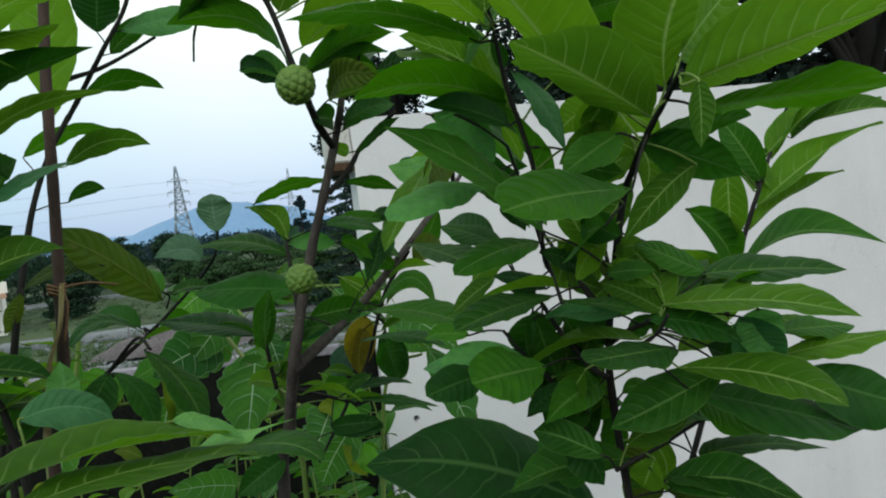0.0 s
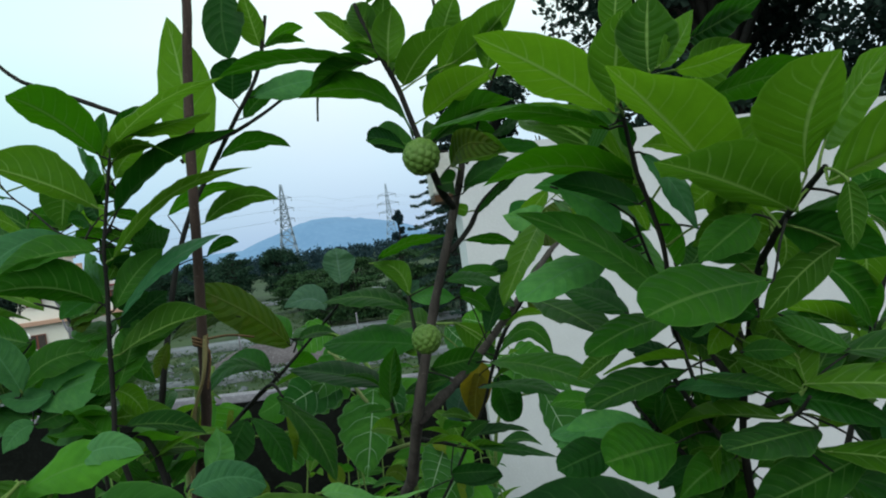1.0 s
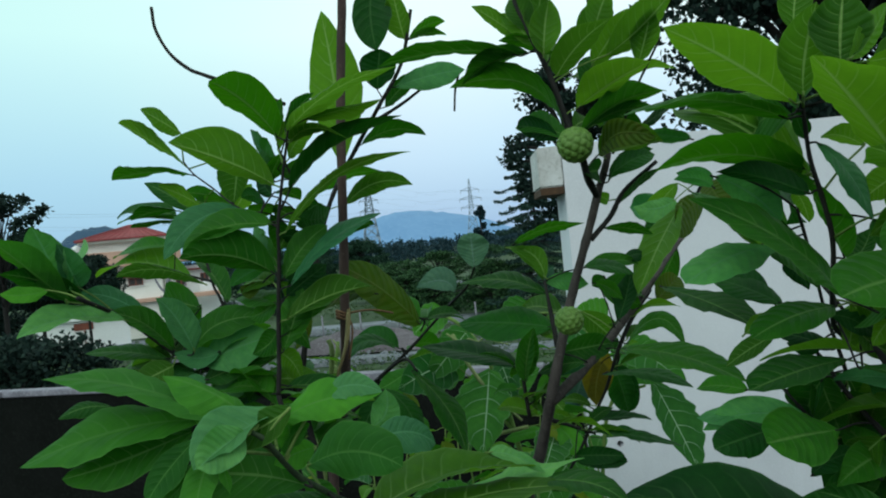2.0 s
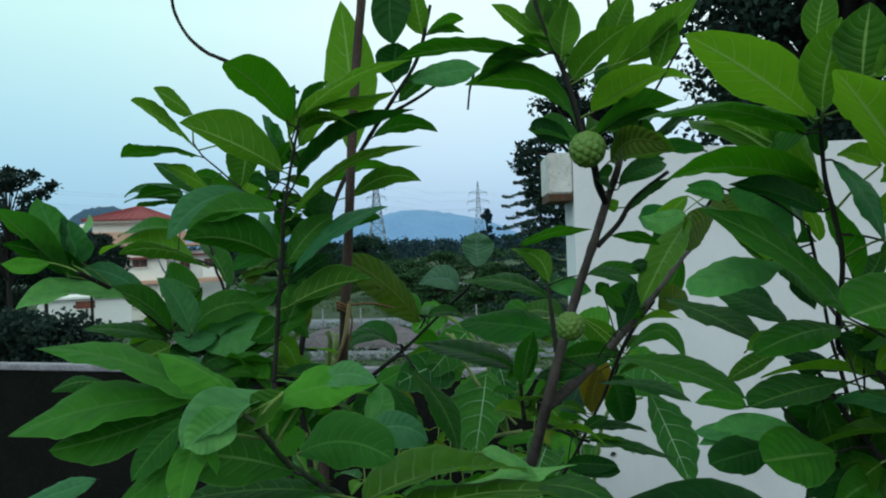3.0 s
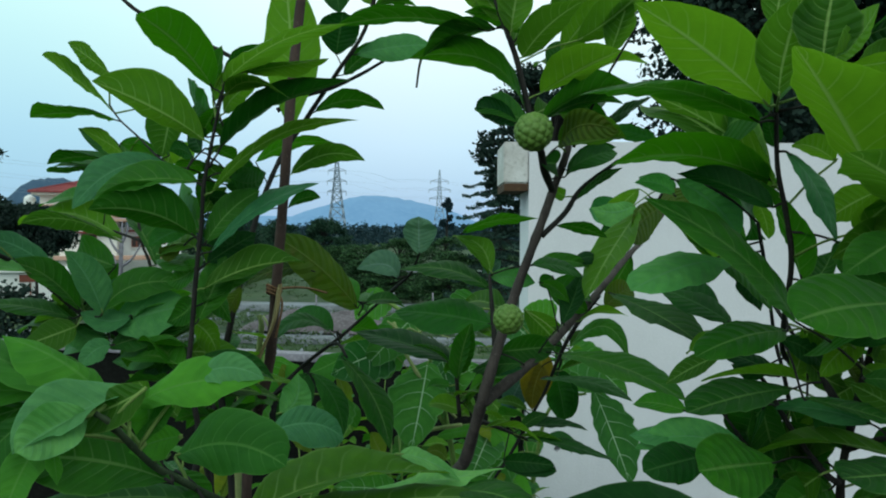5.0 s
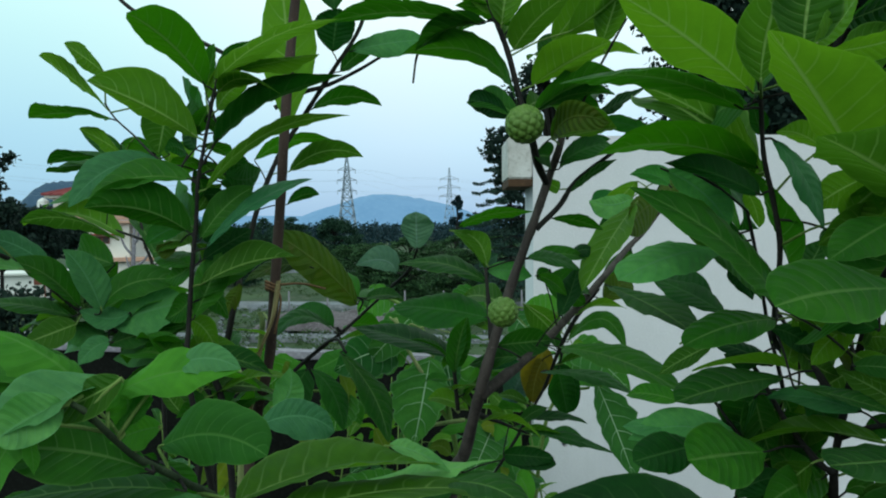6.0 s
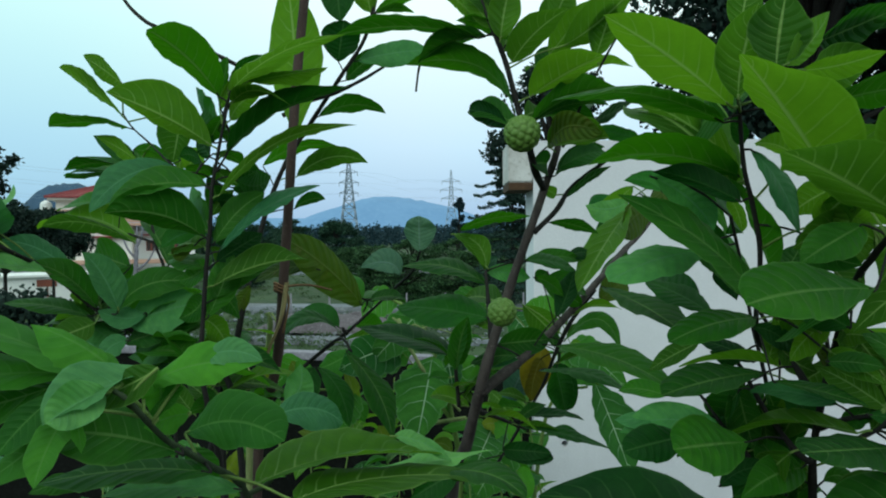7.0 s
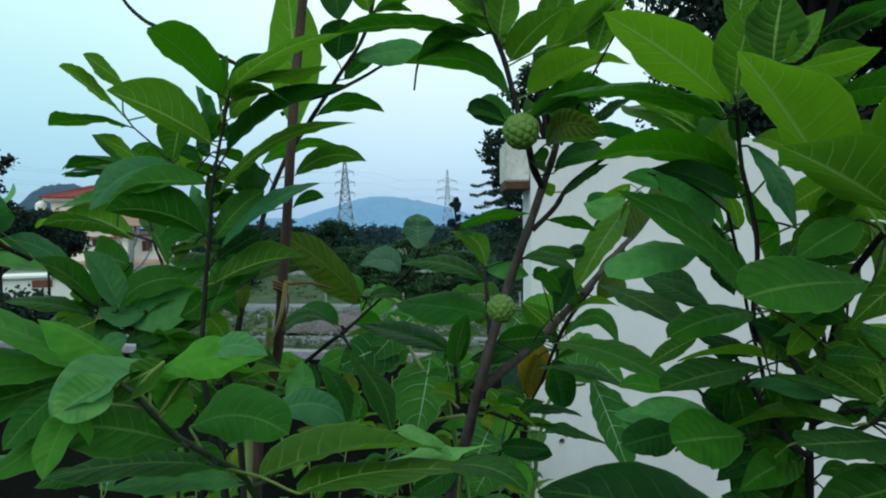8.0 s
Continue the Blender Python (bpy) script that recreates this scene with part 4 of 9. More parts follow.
# ---- the garden stake and its string ----
def garden_stake():
    t = thing("garden_stake", "weathered brown wooden stake beside the saplings", "stake", (-0.60, 1.0, TERRACE))
    o = Vector((-0.60, 1.0, TERRACE))
    bm = bmesh.new()
    tube(bm, smooth_path([Vector(p) - o for p in ((-0.660, 1.050, 0.500), (-0.606, 0.980, 1.589), (-0.580, 0.960, 1.746), (-0.552, 0.950, 1.840), (-0.541, 0.950, 1.948), (-0.528, 0.950, 2.098), (-0.516, 0.950, 2.247), (-0.505, 0.960, 2.388), (-0.500, 0.970, 2.461), (-0.492, 0.980, 2.640))], 8), 0.0082, 0.0068, 10, 0.08, 3)
    part("pole", bm, STAKE, t)
    bm = bmesh.new()
    c = Vector((-0.541, 0.945, 1.959)) - o
    for k in range(3):
        ring = [c + Vector((0.0108 * math.cos(a * 0.5236), 0.0108 * math.sin(a * 0.5236), 0.005 * k - 0.006 + 0.003 * math.sin(a))) for a in range(13)]
        tube(bm, ring, 0.0016, 0.0016, 5)
    tube(bm, smooth_path([c, c + Vector((0.02, -0.015, -0.02)), c + Vector((0.012, -0.02, -0.07))], 5), 0.002, 0.0016, 5)
    tube(bm, smooth_path([c, c + Vector((0.05, -0.01, 0.004)), c + Vector((0.085, 0.0, -0.004))], 5), 0.002, 0.0016, 5)
    part("string", bm, STRING, t, "knotted brown jute string")
    bm = bmesh.new()
    last = None
    strip = smooth_path([Vector(p) - o for p in ((-0.523, 0.930, 1.967), (-0.529, 0.925, 1.915), (-0.551, 0.925, 1.862), (-0.570, 0.930, 1.799), (-0.583, 0.940, 1.733))], 6)
    for i, p in enumerate(strip):
        w = 0.0085 * math.sin(math.pi * (0.12 + 0.80 * i / (len(strip) - 1)))
        s = Vector((math.cos(i * 0.12), -math.sin(i * 0.12), 0))
        q = Vector((s.y, -s.x, 0)) * 0.0025
        row = [bm.verts.new(p + s * w + q), bm.verts.new(p - q * 0.4), bm.verts.new(p - s * w + q), bm.verts.new(p + q * 1.6)]
        if last:
            for k in range(4):
                bm.faces.new((last[k], last[(k + 1) % 4], row[(k + 1) % 4], row[k]))
        last = row
    part("peeling_bark", bm, DRY_BARK, t, "pale dry strip of peeling bark")


garden_stake()


# ---- a dry weed leaning on the stake ----
def dry_weed():
    t = thing("dry_weed", "pale dry weed stalks leaning against the wooden stake", "weed", (-0.70, 1.10, TERRACE))
    o = Vector((-0.70, 1.10, TERRACE))
    for r, pts in ((0.0075, [(-0.700, 1.100, 0.530), (-0.692, 1.105, 1.300), (-0.683, 1.100, 1.670), (-0.664, 1.090, 1.749), (-0.637, 1.080, 1.825), (-0.624, 1.070, 1.882), (-0.629, 1.070, 1.902)]),
                   (0.0045, [(-0.749, 1.140, 1.820), (-0.714, 1.120, 1.806), (-0.680, 1.100, 1.784), (-0.662, 1.090, 1.758)]),
                   (0.0050, [(-0.746, 1.130, 1.739), (-0.702, 1.110, 1.751), (-0.674, 1.100, 1.761), (-0.617, 1.060, 1.770)]),
                   (0.0026, [(-0.621, 1.070, 1.854), (-0.597, 1.050, 1.841), (-0.596, 1.040, 1.886), (-0.611, 1.050, 1.904)])):
        bm = bmesh.new()
        tube(bm, smooth_path([Vector(p) - o for p in pts], 6), r, r * 0.55, 7, 0.15, int(r * 10000))
        part("stalk", bm, PALE_STALK, t)


dry_weed()


# ---- tall herbs between the trees and the parapet ----
def weed_plant(at, height, n, seed, tones):
    rng = random.Random(seed)
    t = thing("weed", "leafy light green herb growing below the saplings", "weed", group="herbs below the saplings")
    o = Vector((at[0], at[1], TERRACE - 0.02))
    bend = Vector((rng.uniform(-0.12, 0.12), rng.uniform(-0.05, 0.1), height))
    path = smooth_path([o, o + bend * 0.5 + Vector((rng.uniform(-0.04, 0.04), 0, 0)), o + bend], 8)
    bm = bmesh.new()
    tube(bm, path, 0.005, 0.0018, 6, 0.08, seed)
    part("stalk", bm, GREEN_STALK, t)
    for k in range(n):
        f = 0.45 + 0.55 * (k + rng.random()) / n
        p = path[min(int(f * (len(path) - 1)), len(path) - 1)]
        az, el, long = k * 2.4 + rng.uniform(-0.5, 0.5), rng.uniform(-0.3, 0.5), rng.uniform(0.06, 0.115)
        d = Vector((math.cos(az) * math.cos(el), math.sin(az) * math.cos(el), math.sin(el)))
        b = p + d * rng.uniform(0.012, 0.04)
        leaf(t, b, b + d * long, long * rng.uniform(0.38, 0.6), rng.uniform(-40, 40), rng.uniform(0.05, 0.1), rng.choice(tones), p)


for k, (x, y, h) in enumerate(((-0.93, 1.35, 1.02), (-0.78, 1.55, 0.98), (-0.62, 1.30, 0.93), (-0.52, 1.62, 1.02), (-0.40, 1.30, 0.92), (-0.30, 1.70, 1.05), (-0.22, 1.35, 0.98),
                               (-0.16, 1.75, 1.10), (-0.70, 1.85, 0.95), (-0.45, 2.0, 0.95), (-1.10, 1.70, 0.95), (-0.06, 1.5, 0.80), (-0.33, 1.12, 0.86), (-0.56, 1.12, 0.84),
                               (-0.95, 2.15, 0.98), (-0.75, 2.25, 1.0), (-0.60, 2.1, 0.92), (-0.50, 2.3, 0.96), (-0.38, 2.2, 0.9), (-1.2, 2.2, 0.94), (-1.45, 2.0, 0.9), (-0.85, 1.0, 0.8), (-1.0, 1.2, 0.84),
                               (-0.42, 1.55, 0.8), (-0.68, 1.6, 0.85), (-1.25, 1.45, 0.86))):
    weed_plant((x, y), h, 16, 60 + k, (1, 1, 0, 6))


# ---- the saplings and the fruit tree, stem by stem and leaf by leaf ----


def plant_s():
    S = thing("custard_apple_tree", "slender black-stemmed custard apple sapling with drooping green leaves", "tree", group="custard apple trees")
    stem(S, "trunk", 0.0032, 0.0015, [(-0.543, 0.720, 1.883), (-0.538, 0.720, 1.919), (-0.524, 0.710, 2.004), (-0.515, 0.705, 2.052), (-0.509, 0.700, 2.096), (-0.502, 0.700, 2.130), (-0.493, 0.700, 2.170), (-0.482, 0.700, 2.213)])
    stem(S, "branch", 0.0015, 0.001, [(-0.510, 0.700, 2.096), (-0.549, 0.710, 2.117), (-0.580, 0.720, 2.132), (-0.619, 0.740, 2.158), (-0.654, 0.750, 2.183), (-0.669, 0.750, 2.203)])
    stem(S, "branch", 0.0015, 0.0009, [(-0.503, 0.700, 2.117), (-0.495, 0.710, 2.138), (-0.506, 0.750, 2.167)])
    stem(S, "trunk", 0.005, 0.0032, [(-0.550, 0.890, 0.530), (-0.565, 0.875, 1.004), (-0.570, 0.850, 1.478), (-0.556, 0.800, 1.681), (-0.541, 0.740, 1.807), (-0.543, 0.720, 1.883)])
    leaf(S, (-0.552, 0.731, 1.863), (-0.645, 0.772, 1.908), 0.046, 6, 0.09, 0, (-0.542, 0.727, 1.858))
    leaf(S, (-0.532, 0.727, 1.892), (-0.458, 0.778, 1.862), 0.035, 35, 0.07, 0, (-0.541, 0.720, 1.895))
    leaf(S, (-0.554, 0.725, 1.883), (-0.671, 0.783, 1.872), 0.060, -15, 0.07, 0, (-0.543, 0.720, 1.883))
    leaf(S, (-0.547, 0.727, 1.906), (-0.638, 0.806, 1.859), 0.057, -2, 0.08, 0, (-0.539, 0.720, 1.910))
    leaf(S, (-0.525, 0.724, 1.960), (-0.461, 0.809, 2.012), 0.043, 35, 0.07, 0, (-0.532, 0.716, 1.955))
    leaf(S, (-0.517, 0.716, 1.979), (-0.406, 0.743, 2.012), 0.048, 40, 0.06, 1, (-0.528, 0.713, 1.976))
    blade(S, (-0.497, 0.700, 2.206), (-0.505, 0.650, 2.239), (-0.522, 0.600, 2.260), (0.0244, -9), (0.0316, 150), 0, 0.56, (-0.486, 0.700, 2.199), blunt=True)
    blade(S, (-0.509, 0.720, 2.200), (-0.503, 0.720, 2.230), (-0.497, 0.720, 2.259), (0.0128, 33), (0.0125, 178), 0, 0.60, (-0.502, 0.737, 2.157))
    blade(S, (-0.666, 0.750, 2.196), (-0.720, 0.755, 2.237), (-0.775, 0.760, 2.271), (0.0275, 134), (0.0257, -29), 1, 0.56)
    blade(S, (-0.665, 0.745, 2.240), (-0.700, 0.752, 2.263), (-0.736, 0.760, 2.285), (0.0179, 117), (0.0179, -62), 1, 0.46, (-0.668, 0.750, 2.201))
    blade(S, (-0.654, 0.750, 2.181), (-0.734, 0.765, 2.196), (-0.811, 0.780, 2.195), (0.0325, 167), (0.0314, -4), 0, 0.53)
    blade(S, (-0.508, 0.700, 2.148), (-0.569, 0.700, 2.184), (-0.653, 0.700, 2.220), (0.0412, 107), (0.0333, -34), 1, 0.54, (-0.499, 0.700, 2.143))
    blade(S, (-0.602, 0.780, 2.201), (-0.608, 0.780, 2.171), (-0.616, 0.780, 2.139), (0.0293, 149), (0.0185, -31), 1, 0.43, (-0.660, 0.750, 2.191))
    blade(S, (-0.659, 0.770, 2.138), (-0.695, 0.780, 2.159), (-0.742, 0.790, 2.179), (0.0195, 131), (0.0198, -54), 1, 0.52, (-0.619, 0.740, 2.158))
    blade(S, (-0.691, 0.780, 2.132), (-0.743, 0.790, 2.143), (-0.802, 0.800, 2.135), (0.0227, 169), (0.0226, -10), 0, 0.56)
    blade(S, (-0.715, 0.780, 2.126), (-0.761, 0.790, 2.127), (-0.804, 0.800, 2.124), (0.0177, 177), (0.0181, -7), 0, 0.50)
    blade(S, (-0.566, 0.710, 2.125), (-0.612, 0.685, 2.114), (-0.647, 0.660, 2.070), (0.0230, 57), (0.0226, -115), 3, 0.56, (-0.562, 0.714, 2.123))
    blade(S, (-0.515, 0.700, 2.100), (-0.579, 0.680, 2.101), (-0.621, 0.660, 2.074), (0.0241, 58), (0.0236, -150), 0, 0.43)
    blade(S, (-0.525, 0.710, 2.038), (-0.565, 0.680, 2.065), (-0.619, 0.650, 2.068), (0.0366, 115), (0.0242, -40), 0, 0.54, (-0.519, 0.707, 2.032))
    blade(S, (-0.641, 0.730, 2.033), (-0.706, 0.725, 2.058), (-0.770, 0.720, 2.054), (0.0261, 157), (0.0268, -33), 1, 0.53)
    blade(S, (-0.484, 0.700, 2.211), (-0.415, 0.690, 2.249), (-0.331, 0.680, 2.263), (0.0322, -12), (0.0332, 178), 1, 0.44)
    blade(S, (-0.491, 0.710, 2.217), (-0.479, 0.720, 2.240), (-0.457, 0.730, 2.261), (0.0124, 33), (0.0123, -155), 0, 0.55, (-0.484, 0.700, 2.206))
    blade(S, (-0.464, 0.710, 2.225), (-0.409, 0.705, 2.229), (-0.358, 0.700, 2.233), (0.0209, -6), (0.0223, -165), 1, 0.43, (-0.483, 0.700, 2.209))
    blade(S, (-0.481, 0.700, 2.198), (-0.443, 0.690, 2.209), (-0.394, 0.680, 2.186), (0.0181, 18), (0.0186, -170), 1, 0.47, (-0.486, 0.700, 2.199))
    blade(S, (-0.494, 0.710, 2.140), (-0.441, 0.725, 2.187), (-0.348, 0.740, 2.218), (0.0339, 20), (0.0314, 175), 2, 0.52)
    blade(S, (-0.499, 0.700, 2.089), (-0.434, 0.725, 2.153), (-0.344, 0.750, 2.174), (0.0317, 2), (0.0321, -175), 1, 0.49, (-0.510, 0.701, 2.085))
    blade(S, (-0.500, 0.700, 2.022), (-0.448, 0.720, 2.074), (-0.386, 0.740, 2.101), (0.0287, 156), (0.0287, -24), 3, 0.50, (-0.522, 0.709, 2.016))
    blade(S, (-0.514, 0.710, 2.030), (-0.490, 0.725, 2.069), (-0.460, 0.740, 2.093), (0.0188, 112), (0.0206, -68), 0, 0.54, (-0.520, 0.708, 2.028))
    blade(S, (-0.530, 0.720, 1.938), (-0.515, 0.730, 1.978), (-0.505, 0.740, 2.015), (0.0216, 122), (0.0225, -58), 0, 0.59, (-0.536, 0.718, 1.933))
    blade(S, (-0.553, 0.740, 2.047), (-0.587, 0.750, 2.041), (-0.621, 0.760, 2.025), (0.0154, 153), (0.0153, -32), 8, 0.51, (-0.516, 0.706, 2.044))
    blade(S, (-0.568, 0.750, 2.025), (-0.587, 0.755, 2.018), (-0.607, 0.760, 2.024), (0.0117, 68), (0.0118, -114), 5, 0.49, (-0.517, 0.706, 2.040))
    blade(S, (-0.541, 0.730, 2.132), (-0.566, 0.745, 2.144), (-0.592, 0.760, 2.144), (0.0121, 111), (0.0126, -67), 2, 0.46, (-0.536, 0.707, 2.110))
    blade(S, (-0.591, 0.740, 2.135), (-0.625, 0.755, 2.143), (-0.656, 0.770, 2.147), (0.0150, 147), (0.0150, -36), 0, 0.47, (-0.587, 0.723, 2.136))
    blade(S, (-0.547, 0.740, 1.963), (-0.572, 0.760, 1.943), (-0.610, 0.780, 1.928), (0.0168, 114), (0.0171, -100), 0, 0.39, (-0.529, 0.713, 1.976))
    blade(S, (-0.505, 0.740, 2.115), (-0.503, 0.770, 2.125), (-0.496, 0.800, 2.120), (0.0126, 48), (0.0171, -119), 2, 0.52, (-0.507, 0.700, 2.104))
    blade(S, (-0.506, 0.740, 2.101), (-0.496, 0.770, 2.103), (-0.492, 0.800, 2.127), (0.0148, 94), (0.0140, -114), 2, 0.60, (-0.523, 0.703, 2.103))
    blade(S, (-0.528, 0.740, 2.157), (-0.549, 0.750, 2.176), (-0.551, 0.760, 2.206), (0.0121, -125), (0.0151, 45), 2, 0.57, (-0.502, 0.737, 2.157))
    blade(S, (-0.523, 0.740, 2.122), (-0.557, 0.755, 2.125), (-0.591, 0.770, 2.112), (0.0158, 157), (0.0153, -36), 0, 0.52, (-0.499, 0.705, 2.127))
    blade(S, (-0.527, 0.730, 2.081), (-0.517, 0.745, 2.085), (-0.498, 0.760, 2.074), (0.0101, 60), (0.0138, -122), 2, 0.58, (-0.513, 0.703, 2.067))
    blade(S, (-0.531, 0.730, 2.046), (-0.517, 0.745, 2.039), (-0.499, 0.760, 2.046), (0.0137, 114), (0.0154, -65), 2, 0.53, (-0.515, 0.705, 2.052))
    blade(S, (-0.544, 0.740, 1.998), (-0.585, 0.770, 2.007), (-0.639, 0.800, 2.006), (0.0233, 17), (0.0237, -153), 0, 0.47, (-0.526, 0.712, 1.990))
    blade(S, (-0.517, 0.730, 2.172), (-0.510, 0.755, 2.169), (-0.500, 0.780, 2.190), (0.0136, 82), (0.0116, -121), 0, 0.60, (-0.491, 0.700, 2.177))
    blade(S, (-0.541, 0.740, 2.060), (-0.573, 0.760, 2.083), (-0.588, 0.780, 2.106), (0.0158, -95), (0.0155, 60), 8, 0.52, (-0.516, 0.706, 2.044))
    blade(S, (-0.540, 0.740, 2.116), (-0.541, 0.760, 2.093), (-0.562, 0.780, 2.065), (0.0149, 157), (0.0169, -22), 0, 0.53, (-0.554, 0.712, 2.119))
    blade(S, (-0.538, 0.740, 2.026), (-0.525, 0.750, 2.011), (-0.523, 0.760, 1.983), (0.0133, 95), (0.0139, -88), 1, 0.60, (-0.520, 0.708, 2.024))
    blade(S, (-0.540, 0.740, 2.008), (-0.571, 0.760, 1.989), (-0.609, 0.780, 1.980), (0.0176, 86), (0.0174, -102), 0, 0.46, (-0.521, 0.708, 2.020))
    blade(S, (-0.526, 0.730, 2.142), (-0.524, 0.765, 2.144), (-0.524, 0.800, 2.135), (0.0147, 23), (0.0146, -176), 0, 0.54, (-0.539, 0.708, 2.112))
    blade(S, (-0.545, 0.740, 2.026), (-0.593, 0.770, 2.029), (-0.635, 0.800, 2.013), (0.0225, 38), (0.0225, -138), 1, 0.44, (-0.522, 0.709, 2.016))
    blade(S, (-0.541, 0.740, 1.977), (-0.534, 0.770, 1.960), (-0.531, 0.800, 1.928), (0.0164, 103), (0.0158, -102), 0, 0.56, (-0.529, 0.713, 1.976))
    blade(S, (-0.551, 0.740, 1.935), (-0.546, 0.770, 1.917), (-0.549, 0.800, 1.882), (0.0159, 77), (0.0182, -109), 1, 0.54, (-0.536, 0.718, 1.933))
    blade(S, (-0.520, 0.740, 2.184), (-0.555, 0.760, 2.206), (-0.579, 0.780, 2.237), (0.0181, -75), (0.0186, 90), 2, 0.56, (-0.505, 0.747, 2.165))
    blade(S, (-0.530, 0.740, 2.129), (-0.535, 0.770, 2.118), (-0.520, 0.800, 2.106), (0.0135, 25), (0.0137, -162), 1, 0.60, (-0.498, 0.720, 2.145))
    blade(S, (-0.494, 0.730, 2.211), (-0.491, 0.740, 2.242), (-0.473, 0.750, 2.267), (0.0131, 48), (0.0156, -110), 0, 0.56, (-0.488, 0.700, 2.188))
    blade(S, (-0.495, 0.720, 2.181), (-0.488, 0.735, 2.205), (-0.464, 0.750, 2.224), (0.0127, 52), (0.0142, -112), 1, 0.48, (-0.493, 0.700, 2.170))
    blade(S, (-0.510, 0.730, 2.191), (-0.527, 0.740, 2.175), (-0.545, 0.750, 2.157), (0.0127, 169), (0.0132, -11), 0, 0.50, (-0.484, 0.700, 2.206))
    blade(S, (-0.529, 0.730, 2.138), (-0.549, 0.745, 2.162), (-0.565, 0.760, 2.193), (0.0150, -101), (0.0150, 70), 2, 0.49, (-0.500, 0.704, 2.126))
    blade(S, (-0.500, 0.740, 2.111), (-0.488, 0.770, 2.104), (-0.482, 0.800, 2.119), (0.0216, 71), (0.0150, -106), 2, 0.57, (-0.499, 0.705, 2.127))
    blade(S, (-0.528, 0.730, 2.066), (-0.523, 0.745, 2.085), (-0.514, 0.760, 2.099), (0.0100, 63), (0.0110, -93), 1, 0.50, (-0.516, 0.706, 2.044))
    blade(S, (-0.533, 0.730, 2.043), (-0.551, 0.745, 2.066), (-0.566, 0.760, 2.093), (0.0139, -105), (0.0139, 60), 7, 0.54, (-0.520, 0.708, 2.028))
    blade(S, (-0.523, 0.730, 2.007), (-0.506, 0.755, 2.025), (-0.485, 0.780, 2.043), (0.0185, 127), (0.0184, -53), 2, 0.54, (-0.525, 0.711, 1.997))
    blade(S, (-0.509, 0.720, 2.195), (-0.505, 0.725, 2.214), (-0.497, 0.730, 2.235), (0.0090, 34), (0.0089, -121), 1, 0.49, (-0.493, 0.700, 2.170))


plant_s()


def plant_l():
    L = thing("custard_apple_tree", "thin light green sapling standing behind the black-stemmed one", "tree", group="custard apple trees")
    stem(L, "trunk", 0.004, 0.002, [(-0.826, 1.140, 0.530), (-0.841, 1.125, 1.209), (-0.846, 1.100, 1.887), (-0.888, 1.120, 2.025), (-0.925, 1.140, 2.136), (-0.949, 1.140, 2.169)])
    stem(L, "branch", 0.003, 0.0015, [(-0.888, 1.120, 2.025), (-0.953, 1.150, 2.038), (-1.013, 1.160, 2.054)])
    leaf(L, (-0.922, 1.120, 2.169), (-1.005, 1.100, 2.233), 0.038, -65, 0.05, 0, (-0.940, 1.140, 2.157))
    leaf(L, (-0.974, 1.150, 2.164), (-1.133, 1.167, 2.179), 0.055, -31, 0.07, 0, (-0.949, 1.140, 2.169))
    leaf(L, (-0.974, 1.150, 2.158), (-1.137, 1.170, 2.164), 0.044, -34, 0.05, 0, (-0.949, 1.140, 2.169))
    leaf(L, (-0.953, 1.150, 2.031), (-1.215, 1.180, 2.063), 0.083, -23, 0.08, 1, (-0.953, 1.150, 2.038))
    leaf(L, (-0.984, 1.150, 2.104), (-1.182, 1.200, 2.094), 0.047, -37, 0.04, 0, (-0.998, 1.157, 2.050))
    leaf(L, (-0.844, 1.100, 1.983), (-0.940, 1.150, 2.081), 0.052, 5, 0.04, 0, (-0.872, 1.113, 1.974))
    leaf(L, (-0.805, 1.100, 2.162), (-0.769, 1.100, 2.203), 0.042, 119, 0.04, 1, (-0.920, 1.137, 2.122))
    leaf(L, (-0.916, 1.120, 2.167), (-0.950, 1.150, 2.213), 0.024, -18, 0.04, 0, (-0.937, 1.140, 2.153))
    leaf(L, (-0.819, 1.100, 2.178), (-0.827, 1.120, 2.218), 0.032, 15, 0.04, 0, (-0.925, 1.140, 2.136))
    leaf(L, (-0.847, 1.120, 2.175), (-0.907, 1.120, 2.192), 0.038, -85, 0.04, 1, (-0.925, 1.140, 2.136))
    leaf(L, (-0.835, 1.120, 2.165), (-0.830, 1.140, 2.207), 0.042, 51, 0.04, 1, (-0.925, 1.140, 2.136))
    blade(L, (-0.917, 1.100, 2.202), (-0.874, 1.100, 2.195), (-0.831, 1.100, 2.177), (0.0182, 62), (0.0183, -117), 0, 0.51, (-0.947, 1.140, 2.166))


plant_l()


